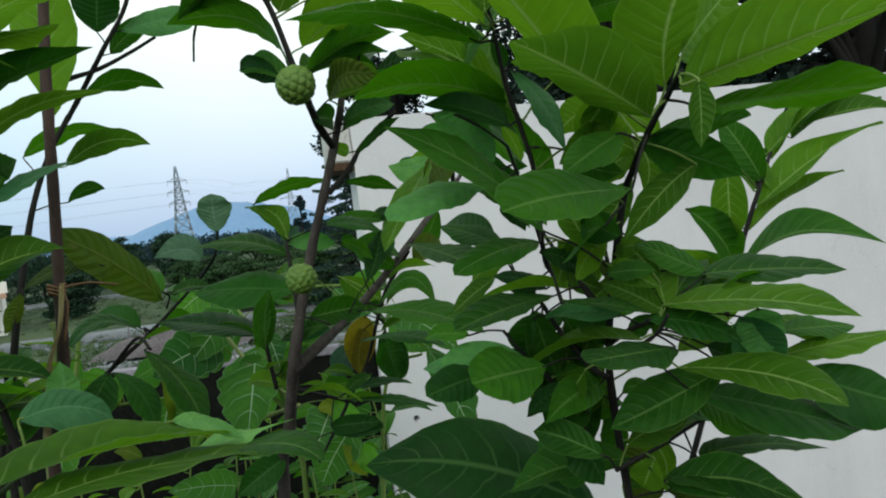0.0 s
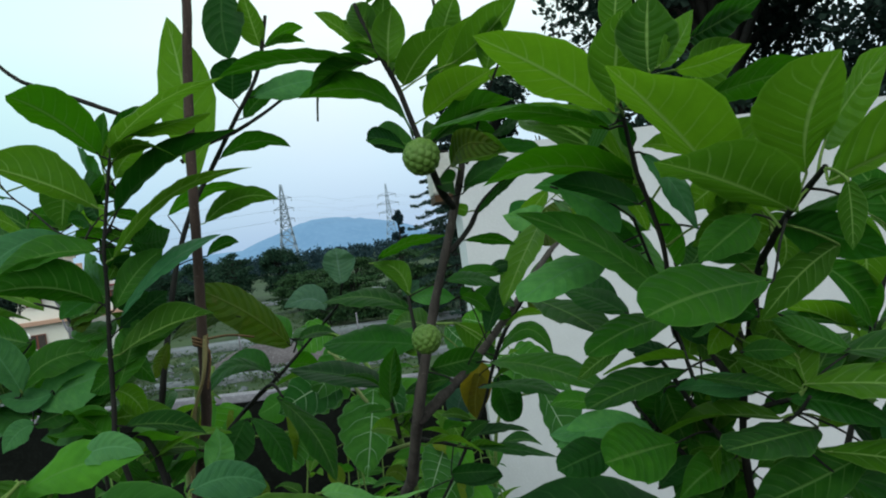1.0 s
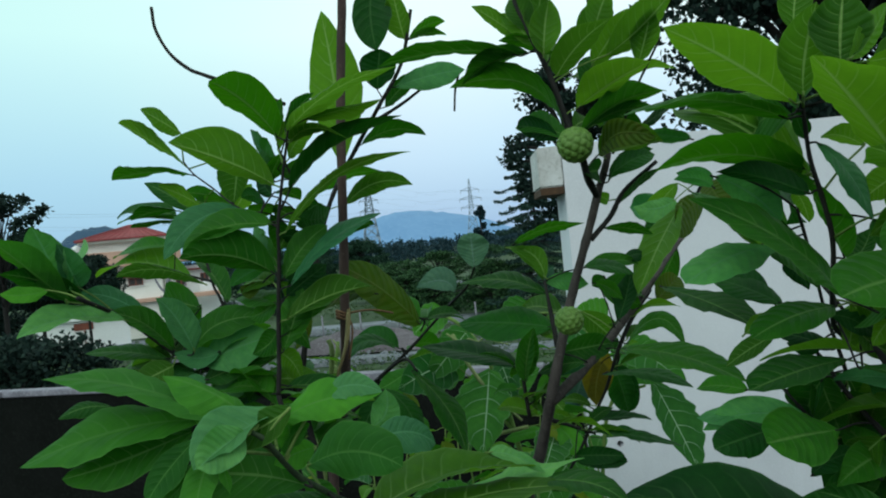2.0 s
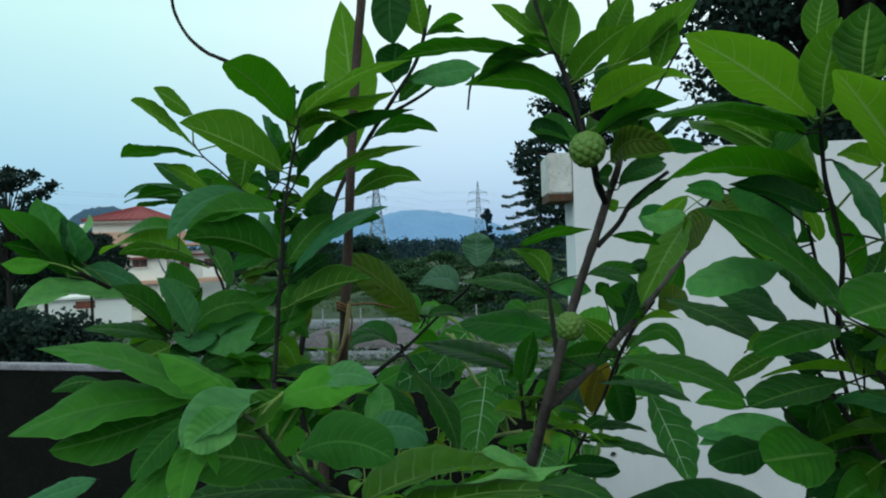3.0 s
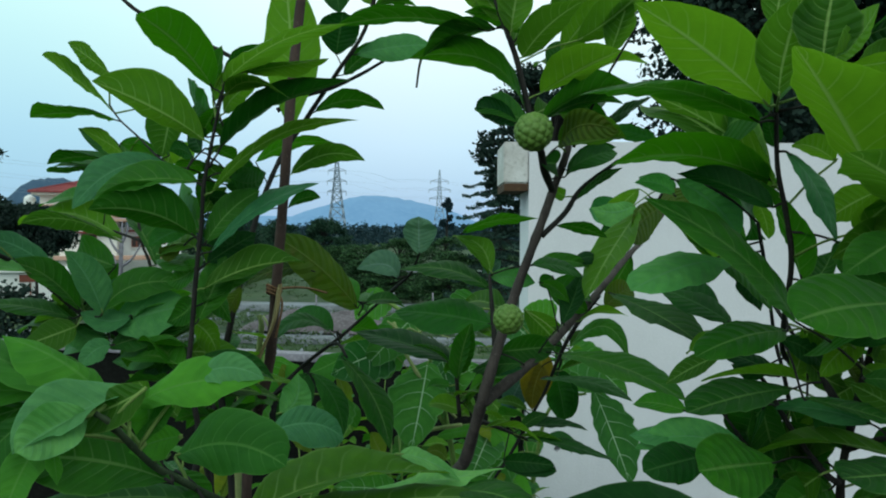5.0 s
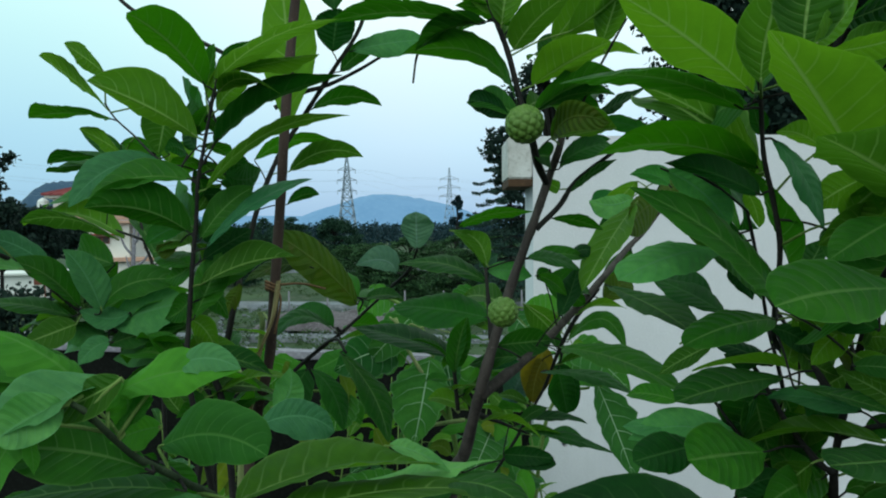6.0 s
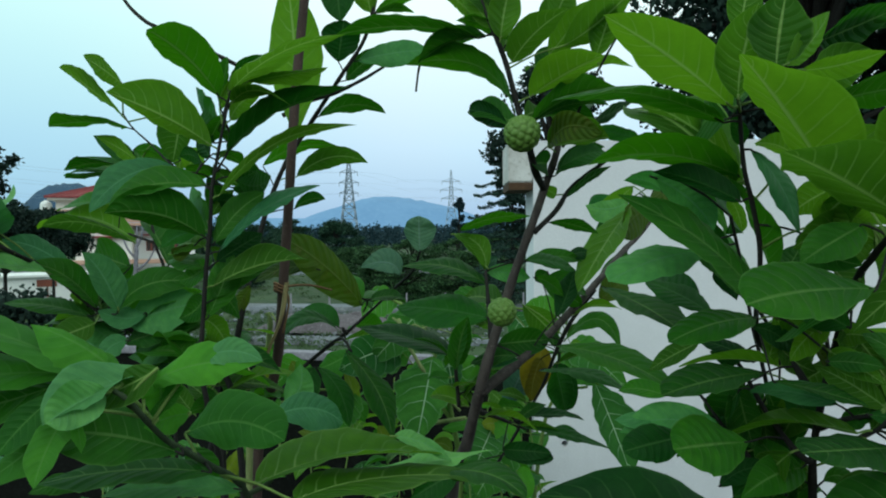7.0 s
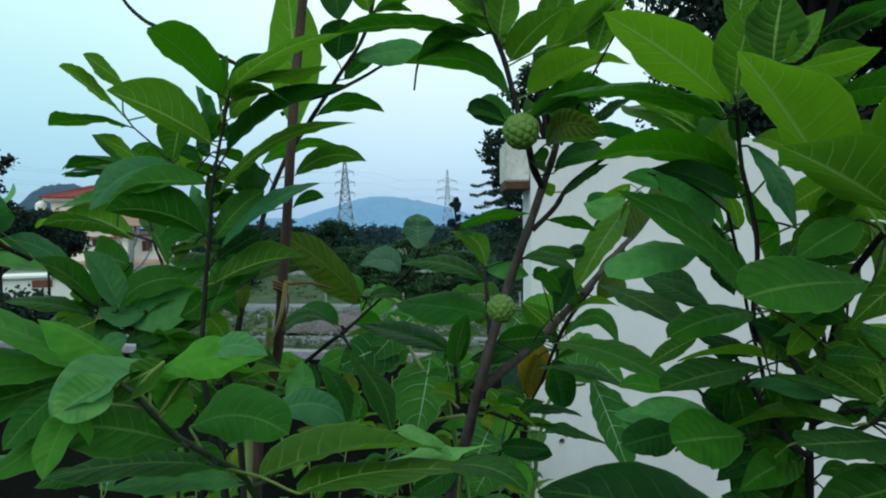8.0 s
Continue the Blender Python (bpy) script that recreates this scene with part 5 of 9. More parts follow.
def plant_b():
    B = thing("custard_apple_tree", "low leafy custard apple shoot slanting out beside the saplings", "tree", group="custard apple trees")
    stem(B, "branch", 0.005, 0.0026, [(-0.540, 0.880, 0.530), (-0.555, 0.865, 1.155), (-0.560, 0.840, 1.779), (-0.626, 0.820, 1.862), (-0.704, 0.800, 1.909), (-0.724, 0.760, 1.941), (-0.750, 0.730, 1.980), (-0.775, 0.710, 2.009)])
    stem(B, "branch", 0.004, 0.0025, [(-0.689, 0.840, 1.887), (-0.770, 0.760, 1.980), (-0.744, 0.620, 2.033)])
    leaf(B, (-0.708, 0.780, 1.954), (-0.701, 0.840, 1.979), 0.027, 65, 0.04, 3, (-0.719, 0.770, 1.933))
    leaf(B, (-0.744, 0.780, 1.922), (-0.893, 0.840, 1.897), 0.056, -33, 0.05, 1, (-0.740, 0.790, 1.945))
    leaf(B, (-0.729, 0.820, 1.901), (-0.837, 0.860, 1.863), 0.044, -66, 0.05, 3, (-0.709, 0.820, 1.910))
    leaf(B, (-0.708, 0.820, 1.885), (-0.644, 0.820, 1.861), 0.036, 66, 0.05, 0, (-0.699, 0.830, 1.899))
    leaf(B, (-0.661, 0.820, 1.958), (-0.657, 0.840, 1.923), 0.065, -52, 0.05, 0, (-0.694, 0.802, 1.903))
    leaf(B, (-0.789, 0.660, 2.041), (-0.880, 0.780, 2.098), 0.058, -34, 0.04, 8, (-0.750, 0.655, 2.020))
    leaf(B, (-0.699, 0.800, 1.997), (-0.796, 0.840, 2.013), 0.056, -69, 0.05, 0, (-0.740, 0.790, 1.945))
    leaf(B, (-0.725, 0.782, 1.923), (-0.833, 0.802, 1.909), 0.045, 28, 0.08, 1, (-0.714, 0.780, 1.925))
    leaf(B, (-0.693, 0.815, 1.901), (-0.711, 0.936, 1.896), 0.049, 38, 0.06, 7, (-0.691, 0.803, 1.901))
    leaf(B, (-0.686, 0.804, 1.907), (-0.584, 0.821, 1.919), 0.039, 30, 0.10, 7, (-0.697, 0.802, 1.905))
    leaf(B, (-0.671, 0.819, 1.891), (-0.726, 0.905, 1.938), 0.043, 25, 0.08, 7, (-0.665, 0.810, 1.886))
    leaf(B, (-0.681, 0.814, 1.894), (-0.767, 0.865, 1.938), 0.047, -42, 0.06, 7, (-0.672, 0.808, 1.890))
    leaf(B, (-0.712, 0.834, 1.900), (-0.795, 0.903, 1.878), 0.047, -41, 0.07, 1, (-0.702, 0.827, 1.902))
    leaf(B, (-0.604, 0.827, 1.845), (-0.518, 0.858, 1.824), 0.036, -27, 0.05, 7, (-0.615, 0.823, 1.848))
    leaf(B, (-0.699, 0.811, 1.904), (-0.776, 0.883, 1.925), 0.041, 36, 0.05, 7, (-0.691, 0.803, 1.901))
    leaf(B, (-0.650, 0.818, 1.888), (-0.575, 0.876, 1.944), 0.046, 41, 0.08, 1, (-0.659, 0.812, 1.882))
    leaf(B, (-0.596, 0.841, 1.822), (-0.631, 0.959, 1.836), 0.048, -13, 0.06, 7, (-0.593, 0.830, 1.821))
    leaf(B, (-0.733, 0.767, 1.940), (-0.802, 0.819, 1.938), 0.036, 5, 0.10, 1, (-0.724, 0.760, 1.941))
    leaf(B, (-0.686, 0.839, 1.899), (-0.601, 0.894, 1.941), 0.044, -15, 0.10, 1, (-0.696, 0.833, 1.895))
    leaf(B, (-0.687, 0.812, 1.900), (-0.757, 0.857, 1.949), 0.039, -24, 0.06, 7, (-0.678, 0.807, 1.893))
    leaf(B, (-0.693, 0.802, 1.915), (-0.600, 0.816, 1.964), 0.041, 43, 0.07, 7, (-0.704, 0.800, 1.909))
    leaf(B, (-0.570, 0.848, 1.792), (-0.607, 0.927, 1.845), 0.040, -2, 0.06, 7, (-0.565, 0.838, 1.786))
    leaf(B, (-0.649, 0.826, 1.878), (-0.678, 0.932, 1.918), 0.042, 2, 0.06, 7, (-0.646, 0.815, 1.874))
    leaf(B, (-0.570, 0.849, 1.792), (-0.568, 0.935, 1.782), 0.040, -18, 0.08, 7, (-0.571, 0.837, 1.793))
    leaf(B, (-0.728, 0.777, 1.936), (-0.815, 0.844, 1.964), 0.042, 23, 0.07, 1, (-0.719, 0.770, 1.933))
    leaf(B, (-0.706, 0.838, 1.904), (-0.735, 0.934, 1.917), 0.040, 22, 0.08, 0, (-0.702, 0.827, 1.902))
    leaf(B, (-0.560, 0.852, 1.780), (-0.562, 0.973, 1.787), 0.054, 4, 0.05, 7, (-0.560, 0.840, 1.779))
    leaf(B, (-0.707, 0.837, 1.898), (-0.805, 0.867, 1.931), 0.044, 37, 0.07, 7, (-0.696, 0.833, 1.895))
    leaf(B, (-0.720, 0.807, 1.931), (-0.650, 0.864, 1.910), 0.041, -39, 0.09, 7, (-0.730, 0.800, 1.934))
    leaf(B, (-0.692, 0.851, 1.891), (-0.717, 0.962, 1.933), 0.045, -1, 0.08, 7, (-0.689, 0.840, 1.887))
    leaf(B, (-0.696, 0.807, 1.898), (-0.800, 0.822, 1.901), 0.038, 20, 0.06, 0, (-0.684, 0.805, 1.897))
    leaf(B, (-0.590, 0.841, 1.802), (-0.662, 0.913, 1.754), 0.052, 44, 0.09, 0, (-0.582, 0.833, 1.807))
    leaf(B, (-0.590, 0.836, 1.825), (-0.511, 0.909, 1.803), 0.050, 19, 0.06, 1, (-0.599, 0.828, 1.827))
    leaf(B, (-0.703, 0.796, 1.922), (-0.646, 0.874, 1.942), 0.037, 11, 0.05, 0, (-0.710, 0.787, 1.920))
    leaf(B, (-0.731, 0.815, 1.922), (-0.789, 0.869, 1.899), 0.034, 21, 0.09, 1, (-0.723, 0.807, 1.926))
    leaf(B, (-0.571, 0.845, 1.779), (-0.668, 0.889, 1.771), 0.044, 39, 0.07, 0, (-0.560, 0.840, 1.779))
    leaf(B, (-0.610, 0.837, 1.831), (-0.661, 0.926, 1.796), 0.045, 36, 0.08, 1, (-0.604, 0.827, 1.834))
    leaf(B, (-0.641, 0.818, 1.876), (-0.534, 0.863, 1.860), 0.046, 42, 0.09, 1, (-0.652, 0.813, 1.878))
    leaf(B, (-0.714, 0.795, 1.919), (-0.728, 0.901, 1.885), 0.048, -37, 0.08, 0, (-0.712, 0.783, 1.922))
    leaf(B, (-0.611, 0.828, 1.828), (-0.708, 0.824, 1.834), 0.040, 41, 0.06, 0, (-0.599, 0.828, 1.827))
    leaf(B, (-0.723, 0.777, 1.930), (-0.743, 0.852, 1.891), 0.040, 16, 0.06, 0, (-0.720, 0.767, 1.935))
    leaf(B, (-0.576, 0.833, 1.817), (-0.463, 0.845, 1.846), 0.044, 11, 0.07, 1, (-0.587, 0.832, 1.814))
    leaf(B, (-0.671, 0.820, 1.888), (-0.718, 0.901, 1.907), 0.038, -32, 0.09, 1, (-0.665, 0.810, 1.886))
    blade(B, (-0.722, 0.760, 1.943), (-0.742, 0.730, 1.986), (-0.771, 0.700, 2.007), (0.0233, 70), (0.0209, -142), 0, 0.47)
    blade(B, (-0.688, 0.760, 1.940), (-0.704, 0.750, 1.988), (-0.726, 0.740, 2.019), (0.0248, 54), (0.0189, -126), 8, 0.42, (-0.712, 0.783, 1.922))
    blade(B, (-0.692, 0.760, 1.935), (-0.660, 0.780, 1.973), (-0.592, 0.800, 1.976), (0.0238, 117), (0.0238, -55), 0, 0.59, (-0.717, 0.773, 1.930))
    blade(B, (-0.691, 0.780, 1.921), (-0.641, 0.790, 1.937), (-0.588, 0.800, 1.949), (0.0333, 114), (0.0357, -66), 3, 0.52, (-0.711, 0.787, 1.920))
    blade(B, (-0.696, 0.780, 1.891), (-0.656, 0.790, 1.905), (-0.592, 0.800, 1.919), (0.0226, 126), (0.0230, -45), 0, 0.57, (-0.706, 0.797, 1.912))
    blade(B, (-0.731, 0.760, 1.931), (-0.783, 0.740, 1.947), (-0.835, 0.720, 1.951), (0.0233, 19), (0.0233, -162), 0, 0.52, (-0.721, 0.767, 1.936))
    blade(B, (-0.709, 0.740, 1.925), (-0.731, 0.720, 1.914), (-0.756, 0.700, 1.903), (0.0196, 60), (0.0218, -120), 1, 0.41, (-0.721, 0.767, 1.936))
    blade(B, (-0.660, 0.740, 1.903), (-0.676, 0.730, 1.897), (-0.691, 0.720, 1.876), (0.0142, 62), (0.0167, -117), 3, 0.50)
    blade(B, (-0.661, 0.780, 1.935), (-0.688, 0.770, 1.928), (-0.722, 0.760, 1.940), (0.0162, 57), (0.0165, -123), 3, 0.52, (-0.678, 0.807, 1.893))
    blade(B, (-0.624, 0.800, 1.903), (-0.659, 0.800, 1.879), (-0.704, 0.800, 1.869), (0.0208, 74), (0.0188, -108), 8, 0.46, (-0.639, 0.817, 1.870))
    blade(B, (-0.612, 0.820, 1.892), (-0.639, 0.820, 1.868), (-0.674, 0.820, 1.851), (0.0164, 82), (0.0153, -103), 2, 0.40, (-0.626, 0.820, 1.862))
    blade(B, (-0.746, 0.700, 1.995), (-0.791, 0.650, 2.007), (-0.820, 0.600, 1.991), (0.0259, 47), (0.0250, -164), 8, 0.51, (-0.752, 0.728, 1.982))
    blade(B, (-0.815, 0.680, 2.022), (-0.809, 0.650, 2.081), (-0.802, 0.620, 2.127), (0.0243, -12), (0.0256, -169), 8, 0.60, (-0.773, 0.712, 2.007))
    blade(B, (-0.794, 0.660, 2.027), (-0.805, 0.620, 2.067), (-0.823, 0.580, 2.113), (0.0270, 132), (0.0247, -6), 7, 0.60, (-0.773, 0.712, 2.007))
    blade(B, (-0.795, 0.680, 2.044), (-0.789, 0.660, 2.070), (-0.786, 0.640, 2.103), (0.0240, 169), (0.0144, -11), 8, 0.48, (-0.773, 0.712, 2.007))
    blade(B, (-0.790, 0.680, 2.022), (-0.810, 0.640, 2.055), (-0.836, 0.600, 2.071), (0.0219, 143), (0.0219, -40), 0, 0.49, (-0.773, 0.712, 2.007))
    blade(B, (-0.787, 0.620, 2.046), (-0.802, 0.600, 2.043), (-0.817, 0.580, 2.047), (0.0118, 66), (0.0118, -114), 7, 0.53, (-0.746, 0.632, 2.029))
    blade(B, (-0.744, 0.740, 1.992), (-0.776, 0.720, 2.024), (-0.818, 0.700, 2.036), (0.0198, 43), (0.0190, -120), 8, 0.54, (-0.744, 0.738, 1.970))
    blade(B, (-0.775, 0.800, 1.919), (-0.730, 0.790, 1.897), (-0.706, 0.780, 1.891), (0.0160, 166), (0.0220, -31), 3, 0.46, (-0.750, 0.780, 1.957))
    blade(B, (-0.810, 0.820, 1.949), (-0.758, 0.830, 1.966), (-0.726, 0.840, 1.999), (0.0251, 108), (0.0251, -75), 0, 0.49)
    blade(B, (-1.031, 0.950, 1.652), (-1.092, 0.925, 1.633), (-1.165, 0.900, 1.611), (0.0311, 26), (0.0309, -141), 3, 0.52)


plant_b()


def plant_f():
    F = thing("custard_apple_tree", "near custard apple branch with large bright green leaves", "tree", group="custard apple trees")
    stem(F, "trunk", 0.003, 0.0014, [(-0.294, 0.540, 0.530), (-0.309, 0.525, 1.118), (-0.314, 0.500, 1.706), (-0.300, 0.400, 1.853), (-0.309, 0.365, 1.888), (-0.312, 0.325, 1.916), (-0.311, 0.300, 1.938), (-0.310, 0.285, 1.952), (-0.315, 0.280, 1.958)], YOUNG_BARK)
    stem(F, "branch", 0.002, 0.0014, [(-0.302, 0.400, 1.855), (-0.293, 0.420, 1.860), (-0.323, 0.500, 1.854)], YOUNG_BARK)
    leaf(F, (-0.319, 0.280, 1.958), (-0.333, 0.252, 1.946), 0.025, -70, 0.02, 8, blunt=True)
    blade(F, (-0.329, 0.500, 1.885), (-0.307, 0.530, 1.885), (-0.290, 0.560, 1.864), (0.0161, 120), (0.0210, -58), 8, 0.52, (-0.321, 0.493, 1.855), blunt=True)
    blade(F, (-0.303, 0.300, 1.967), (-0.324, 0.277, 1.957), (-0.338, 0.255, 1.944), (0.0198, 51), (0.0124, -177), 8, 0.60, (-0.310, 0.287, 1.950))
    blade(F, (-0.318, 0.310, 1.952), (-0.291, 0.320, 1.965), (-0.251, 0.330, 1.967), (0.0149, 143), (0.0149, -44), 7, 0.55, (-0.311, 0.300, 1.938))
    blade(F, (-0.309, 0.310, 1.934), (-0.309, 0.315, 1.944), (-0.298, 0.320, 1.951), (0.0098, 127), (0.0076, -50), 7, 0.58, (-0.311, 0.308, 1.931))
    blade(F, (-0.324, 0.360, 1.910), (-0.290, 0.365, 1.919), (-0.257, 0.370, 1.906), (0.0246, 134), (0.0185, -47), 7, 0.55, (-0.310, 0.352, 1.897), blunt=True)
    blade(F, (-0.284, 0.380, 1.872), (-0.253, 0.470, 1.864), (-0.195, 0.560, 1.841), (0.0339, 160), (0.0308, 11), 1, 0.51, (-0.306, 0.377, 1.876))
    blade(F, (-0.234, 0.540, 1.861), (-0.213, 0.555, 1.852), (-0.188, 0.570, 1.832), (0.0130, 149), (0.0129, -25), 8, 0.51)
    blade(F, (-0.256, 0.380, 1.863), (-0.216, 0.480, 1.847), (-0.142, 0.580, 1.815), (0.0322, 180), (0.0328, -5), 1, 0.49, (-0.307, 0.374, 1.879))
    blade(F, (-0.267, 0.560, 1.820), (-0.209, 0.580, 1.827), (-0.152, 0.600, 1.835), (0.0238, -172), (0.0242, 4), 8, 0.49)
    blade(F, (-0.242, 0.580, 1.809), (-0.162, 0.550, 1.831), (-0.114, 0.520, 1.821), (0.0283, -177), (0.0285, -0), 0, 0.49)
    blade(F, (-0.306, 0.330, 1.907), (-0.343, 0.320, 1.919), (-0.388, 0.310, 1.921), (0.0214, 46), (0.0204, -134), 0, 0.60, (-0.311, 0.335, 1.909))
    blade(F, (-0.299, 0.350, 1.889), (-0.344, 0.335, 1.893), (-0.403, 0.320, 1.885), (0.0223, 9), (0.0223, -171), 0, 0.54, (-0.309, 0.358, 1.893))
    blade(F, (-0.295, 0.380, 1.867), (-0.331, 0.360, 1.874), (-0.373, 0.340, 1.872), (0.0181, 10), (0.0183, -165), 3, 0.52, (-0.303, 0.388, 1.865))
    blade(F, (-0.343, 0.280, 1.946), (-0.339, 0.260, 1.932), (-0.330, 0.240, 1.917), (0.0102, 7), (0.0104, 177), 7, 0.51, (-0.315, 0.280, 1.958))
    blade(F, (-0.331, 0.270, 1.948), (-0.327, 0.268, 1.937), (-0.323, 0.265, 1.927), (0.0046, 22), (0.0047, -148), 7, 0.45, (-0.315, 0.280, 1.958))
    blade(F, (-0.300, 0.330, 1.933), (-0.312, 0.325, 1.931), (-0.326, 0.320, 1.925), (0.0085, 55), (0.0110, -125), 7, 0.50, (-0.312, 0.321, 1.920))
    blade(F, (-0.379, 0.360, 1.947), (-0.397, 0.360, 1.956), (-0.422, 0.360, 1.970), (0.0102, 34), (0.0096, 164), 0, 0.57)
    blade(F, (-0.337, 0.380, 1.894), (-0.324, 0.380, 1.876), (-0.321, 0.380, 1.857), (0.0101, -28), (0.0133, 152), 0, 0.46, (-0.309, 0.365, 1.888))
    blade(F, (-0.398, 0.350, 1.870), (-0.406, 0.340, 1.877), (-0.421, 0.330, 1.873), (0.0074, 48), (0.0074, -132), 0, 0.50)
    blade(F, (-0.314, 0.315, 1.962), (-0.310, 0.315, 1.948), (-0.313, 0.315, 1.933), (0.0127, -27), (0.0141, 151), 7, 0.39, (-0.315, 0.280, 1.958))
    blade(F, (-0.294, 0.290, 1.969), (-0.314, 0.287, 1.958), (-0.337, 0.285, 1.950), (0.0103, 66), (0.0114, -109), 1, 0.46, (-0.310, 0.285, 1.952))
    blade(F, (-0.339, 0.320, 1.948), (-0.352, 0.310, 1.972), (-0.387, 0.300, 1.990), (0.0136, 4), (0.0232, -132), 7, 0.51, (-0.312, 0.323, 1.918))
    blade(F, (-0.291, 0.325, 1.966), (-0.271, 0.328, 1.973), (-0.251, 0.330, 1.967), (0.0083, 125), (0.0097, -57), 8, 0.49, (-0.311, 0.306, 1.932))
    blade(F, (-0.340, 0.310, 1.951), (-0.395, 0.290, 1.984), (-0.448, 0.270, 1.997), (0.0252, 6), (0.0252, -174), 7, 0.51, (-0.311, 0.308, 1.931))
    blade(F, (-0.360, 0.300, 1.961), (-0.407, 0.280, 1.961), (-0.462, 0.260, 1.946), (0.0231, 29), (0.0229, -157), 7, 0.54, (-0.311, 0.299, 1.939))
    blade(F, (-0.364, 0.300, 1.956), (-0.404, 0.280, 1.943), (-0.433, 0.260, 1.938), (0.0172, 28), (0.0167, -125), 0, 0.54, (-0.311, 0.294, 1.944))
    blade(F, (-0.358, 0.290, 1.953), (-0.374, 0.280, 1.936), (-0.384, 0.270, 1.919), (0.0095, 58), (0.0109, -123), 7, 0.54, (-0.315, 0.280, 1.958))
    blade(F, (-0.364, 0.300, 1.937), (-0.376, 0.285, 1.919), (-0.396, 0.270, 1.902), (0.0118, 34), (0.0130, -129), 7, 0.51, (-0.311, 0.300, 1.938))
    blade(F, (-0.601, 0.500, 1.924), (-0.615, 0.480, 1.931), (-0.631, 0.460, 1.925), (0.0105, 25), (0.0104, -123), 0, 0.51)
    blade(F, (-0.379, 0.620, 1.866), (-0.357, 0.610, 1.883), (-0.351, 0.600, 1.911), (0.0176, 59), (0.0161, -121), 8, 0.47)


plant_f()


def plant_m():
    M = thing("custard_apple_tree", "young custard apple tree tied to the wooden stake", "tree", group="custard apple trees")
    stem(M, "trunk", 0.006, 0.003, [(-0.659, 1.040, 0.530), (-0.674, 1.025, 1.082), (-0.679, 1.000, 1.633), (-0.666, 1.000, 1.779), (-0.643, 1.000, 1.894), (-0.632, 1.020, 1.978), (-0.615, 1.040, 2.075), (-0.586, 1.060, 2.163), (-0.545, 1.080, 2.237), (-0.486, 1.060, 2.303), (-0.435, 1.050, 2.367), (-0.409, 1.050, 2.454)])
    stem(M, "branch", 0.004, 0.0025, [(-0.576, 1.030, 2.240), (-0.538, 1.050, 2.266), (-0.500, 1.070, 2.281), (-0.456, 1.090, 2.306), (-0.425, 1.120, 2.334)])
    stem(M, "branch", 0.0045, 0.0022, [(-0.641, 1.020, 1.707), (-0.592, 1.050, 1.771), (-0.563, 1.100, 1.812), (-0.505, 1.130, 1.860), (-0.463, 1.160, 1.902), (-0.423, 1.170, 1.940)])
    stem(M, "branch", 0.002, 0.0015, [(-0.502, 1.130, 1.858), (-0.508, 1.120, 1.871), (-0.502, 1.120, 1.851)])
    stem(M, "branch", 0.0016, 0.0014, [(-0.475, 1.140, 1.898), (-0.460, 1.120, 1.918), (-0.462, 1.100, 1.927)])
    stem(M, "branch", 0.007, 0.004, [(-0.749, 1.050, 1.570), (-0.718, 1.050, 1.725), (-0.671, 1.020, 1.862)])
    stem(M, "branch", 0.003, 0.002, [(-0.563, 1.100, 1.812), (-0.467, 1.000, 1.871), (-0.431, 0.960, 1.858)])
    stem(M, "branch", 0.003, 0.002, [(-0.592, 1.050, 1.771), (-0.527, 1.000, 1.813), (-0.487, 0.960, 1.827)])
    stem(M, "branch", 0.003, 0.0015, [(-0.423, 1.170, 1.940), (-0.371, 1.100, 1.975), (-0.337, 1.030, 2.014)])
    stem(M, "twig", 0.0034, 0.0026, [(-0.613, 0.960, 2.308), (-0.687, 0.950, 2.346), (-0.753, 0.950, 2.377), (-0.779, 0.950, 2.391), (-0.812, 0.950, 2.422), (-0.835, 0.950, 2.466), (-0.839, 0.950, 2.506)])
    stem(M, "twig", 0.0022, 0.0018, [(-0.349, 1.100, 2.344), (-0.357, 1.100, 2.319), (-0.362, 1.100, 2.283)])
    leaf(M, (-0.470, 1.169, 1.902), (-0.494, 1.261, 1.927), 0.037, -26, 0.05, 0, (-0.467, 1.157, 1.899))
    leaf(M, (-0.473, 1.022, 1.861), (-0.377, 1.074, 1.862), 0.043, -16, 0.07, 1, (-0.483, 1.017, 1.861))
    leaf(M, (-0.658, 1.011, 1.832), (-0.671, 1.078, 1.867), 0.029, 15, 0.10, 2, (-0.657, 1.000, 1.827))
    leaf(M, (-0.692, 1.032, 1.834), (-0.747, 1.057, 1.869), 0.026, 25, 0.07, 0, (-0.683, 1.028, 1.827))
    leaf(M, (-0.680, 1.002, 1.737), (-0.756, 1.016, 1.784), 0.036, -36, 0.05, 1, (-0.670, 1.000, 1.730))
    leaf(M, (-0.634, 1.003, 1.881), (-0.561, 1.022, 1.856), 0.029, -9, 0.05, 1, (-0.645, 1.000, 1.885))
    leaf(M, (-0.517, 1.127, 1.870), (-0.613, 1.161, 1.893), 0.048, -27, 0.08, 2, (-0.506, 1.123, 1.867))
    leaf(M, (-0.501, 1.135, 1.864), (-0.461, 1.233, 1.849), 0.047, -37, 0.10, 0, (-0.506, 1.124, 1.866))
    leaf(M, (-0.680, 1.038, 1.808), (-0.600, 1.079, 1.837), 0.038, -12, 0.07, 1, (-0.691, 1.032, 1.805))
    leaf(M, (-0.470, 1.124, 1.923), (-0.555, 1.175, 1.961), 0.042, -4, 0.09, 0, (-0.460, 1.118, 1.919))
    leaf(M, (-0.452, 1.113, 1.924), (-0.397, 1.162, 1.919), 0.032, 28, 0.07, 0, (-0.461, 1.105, 1.925))
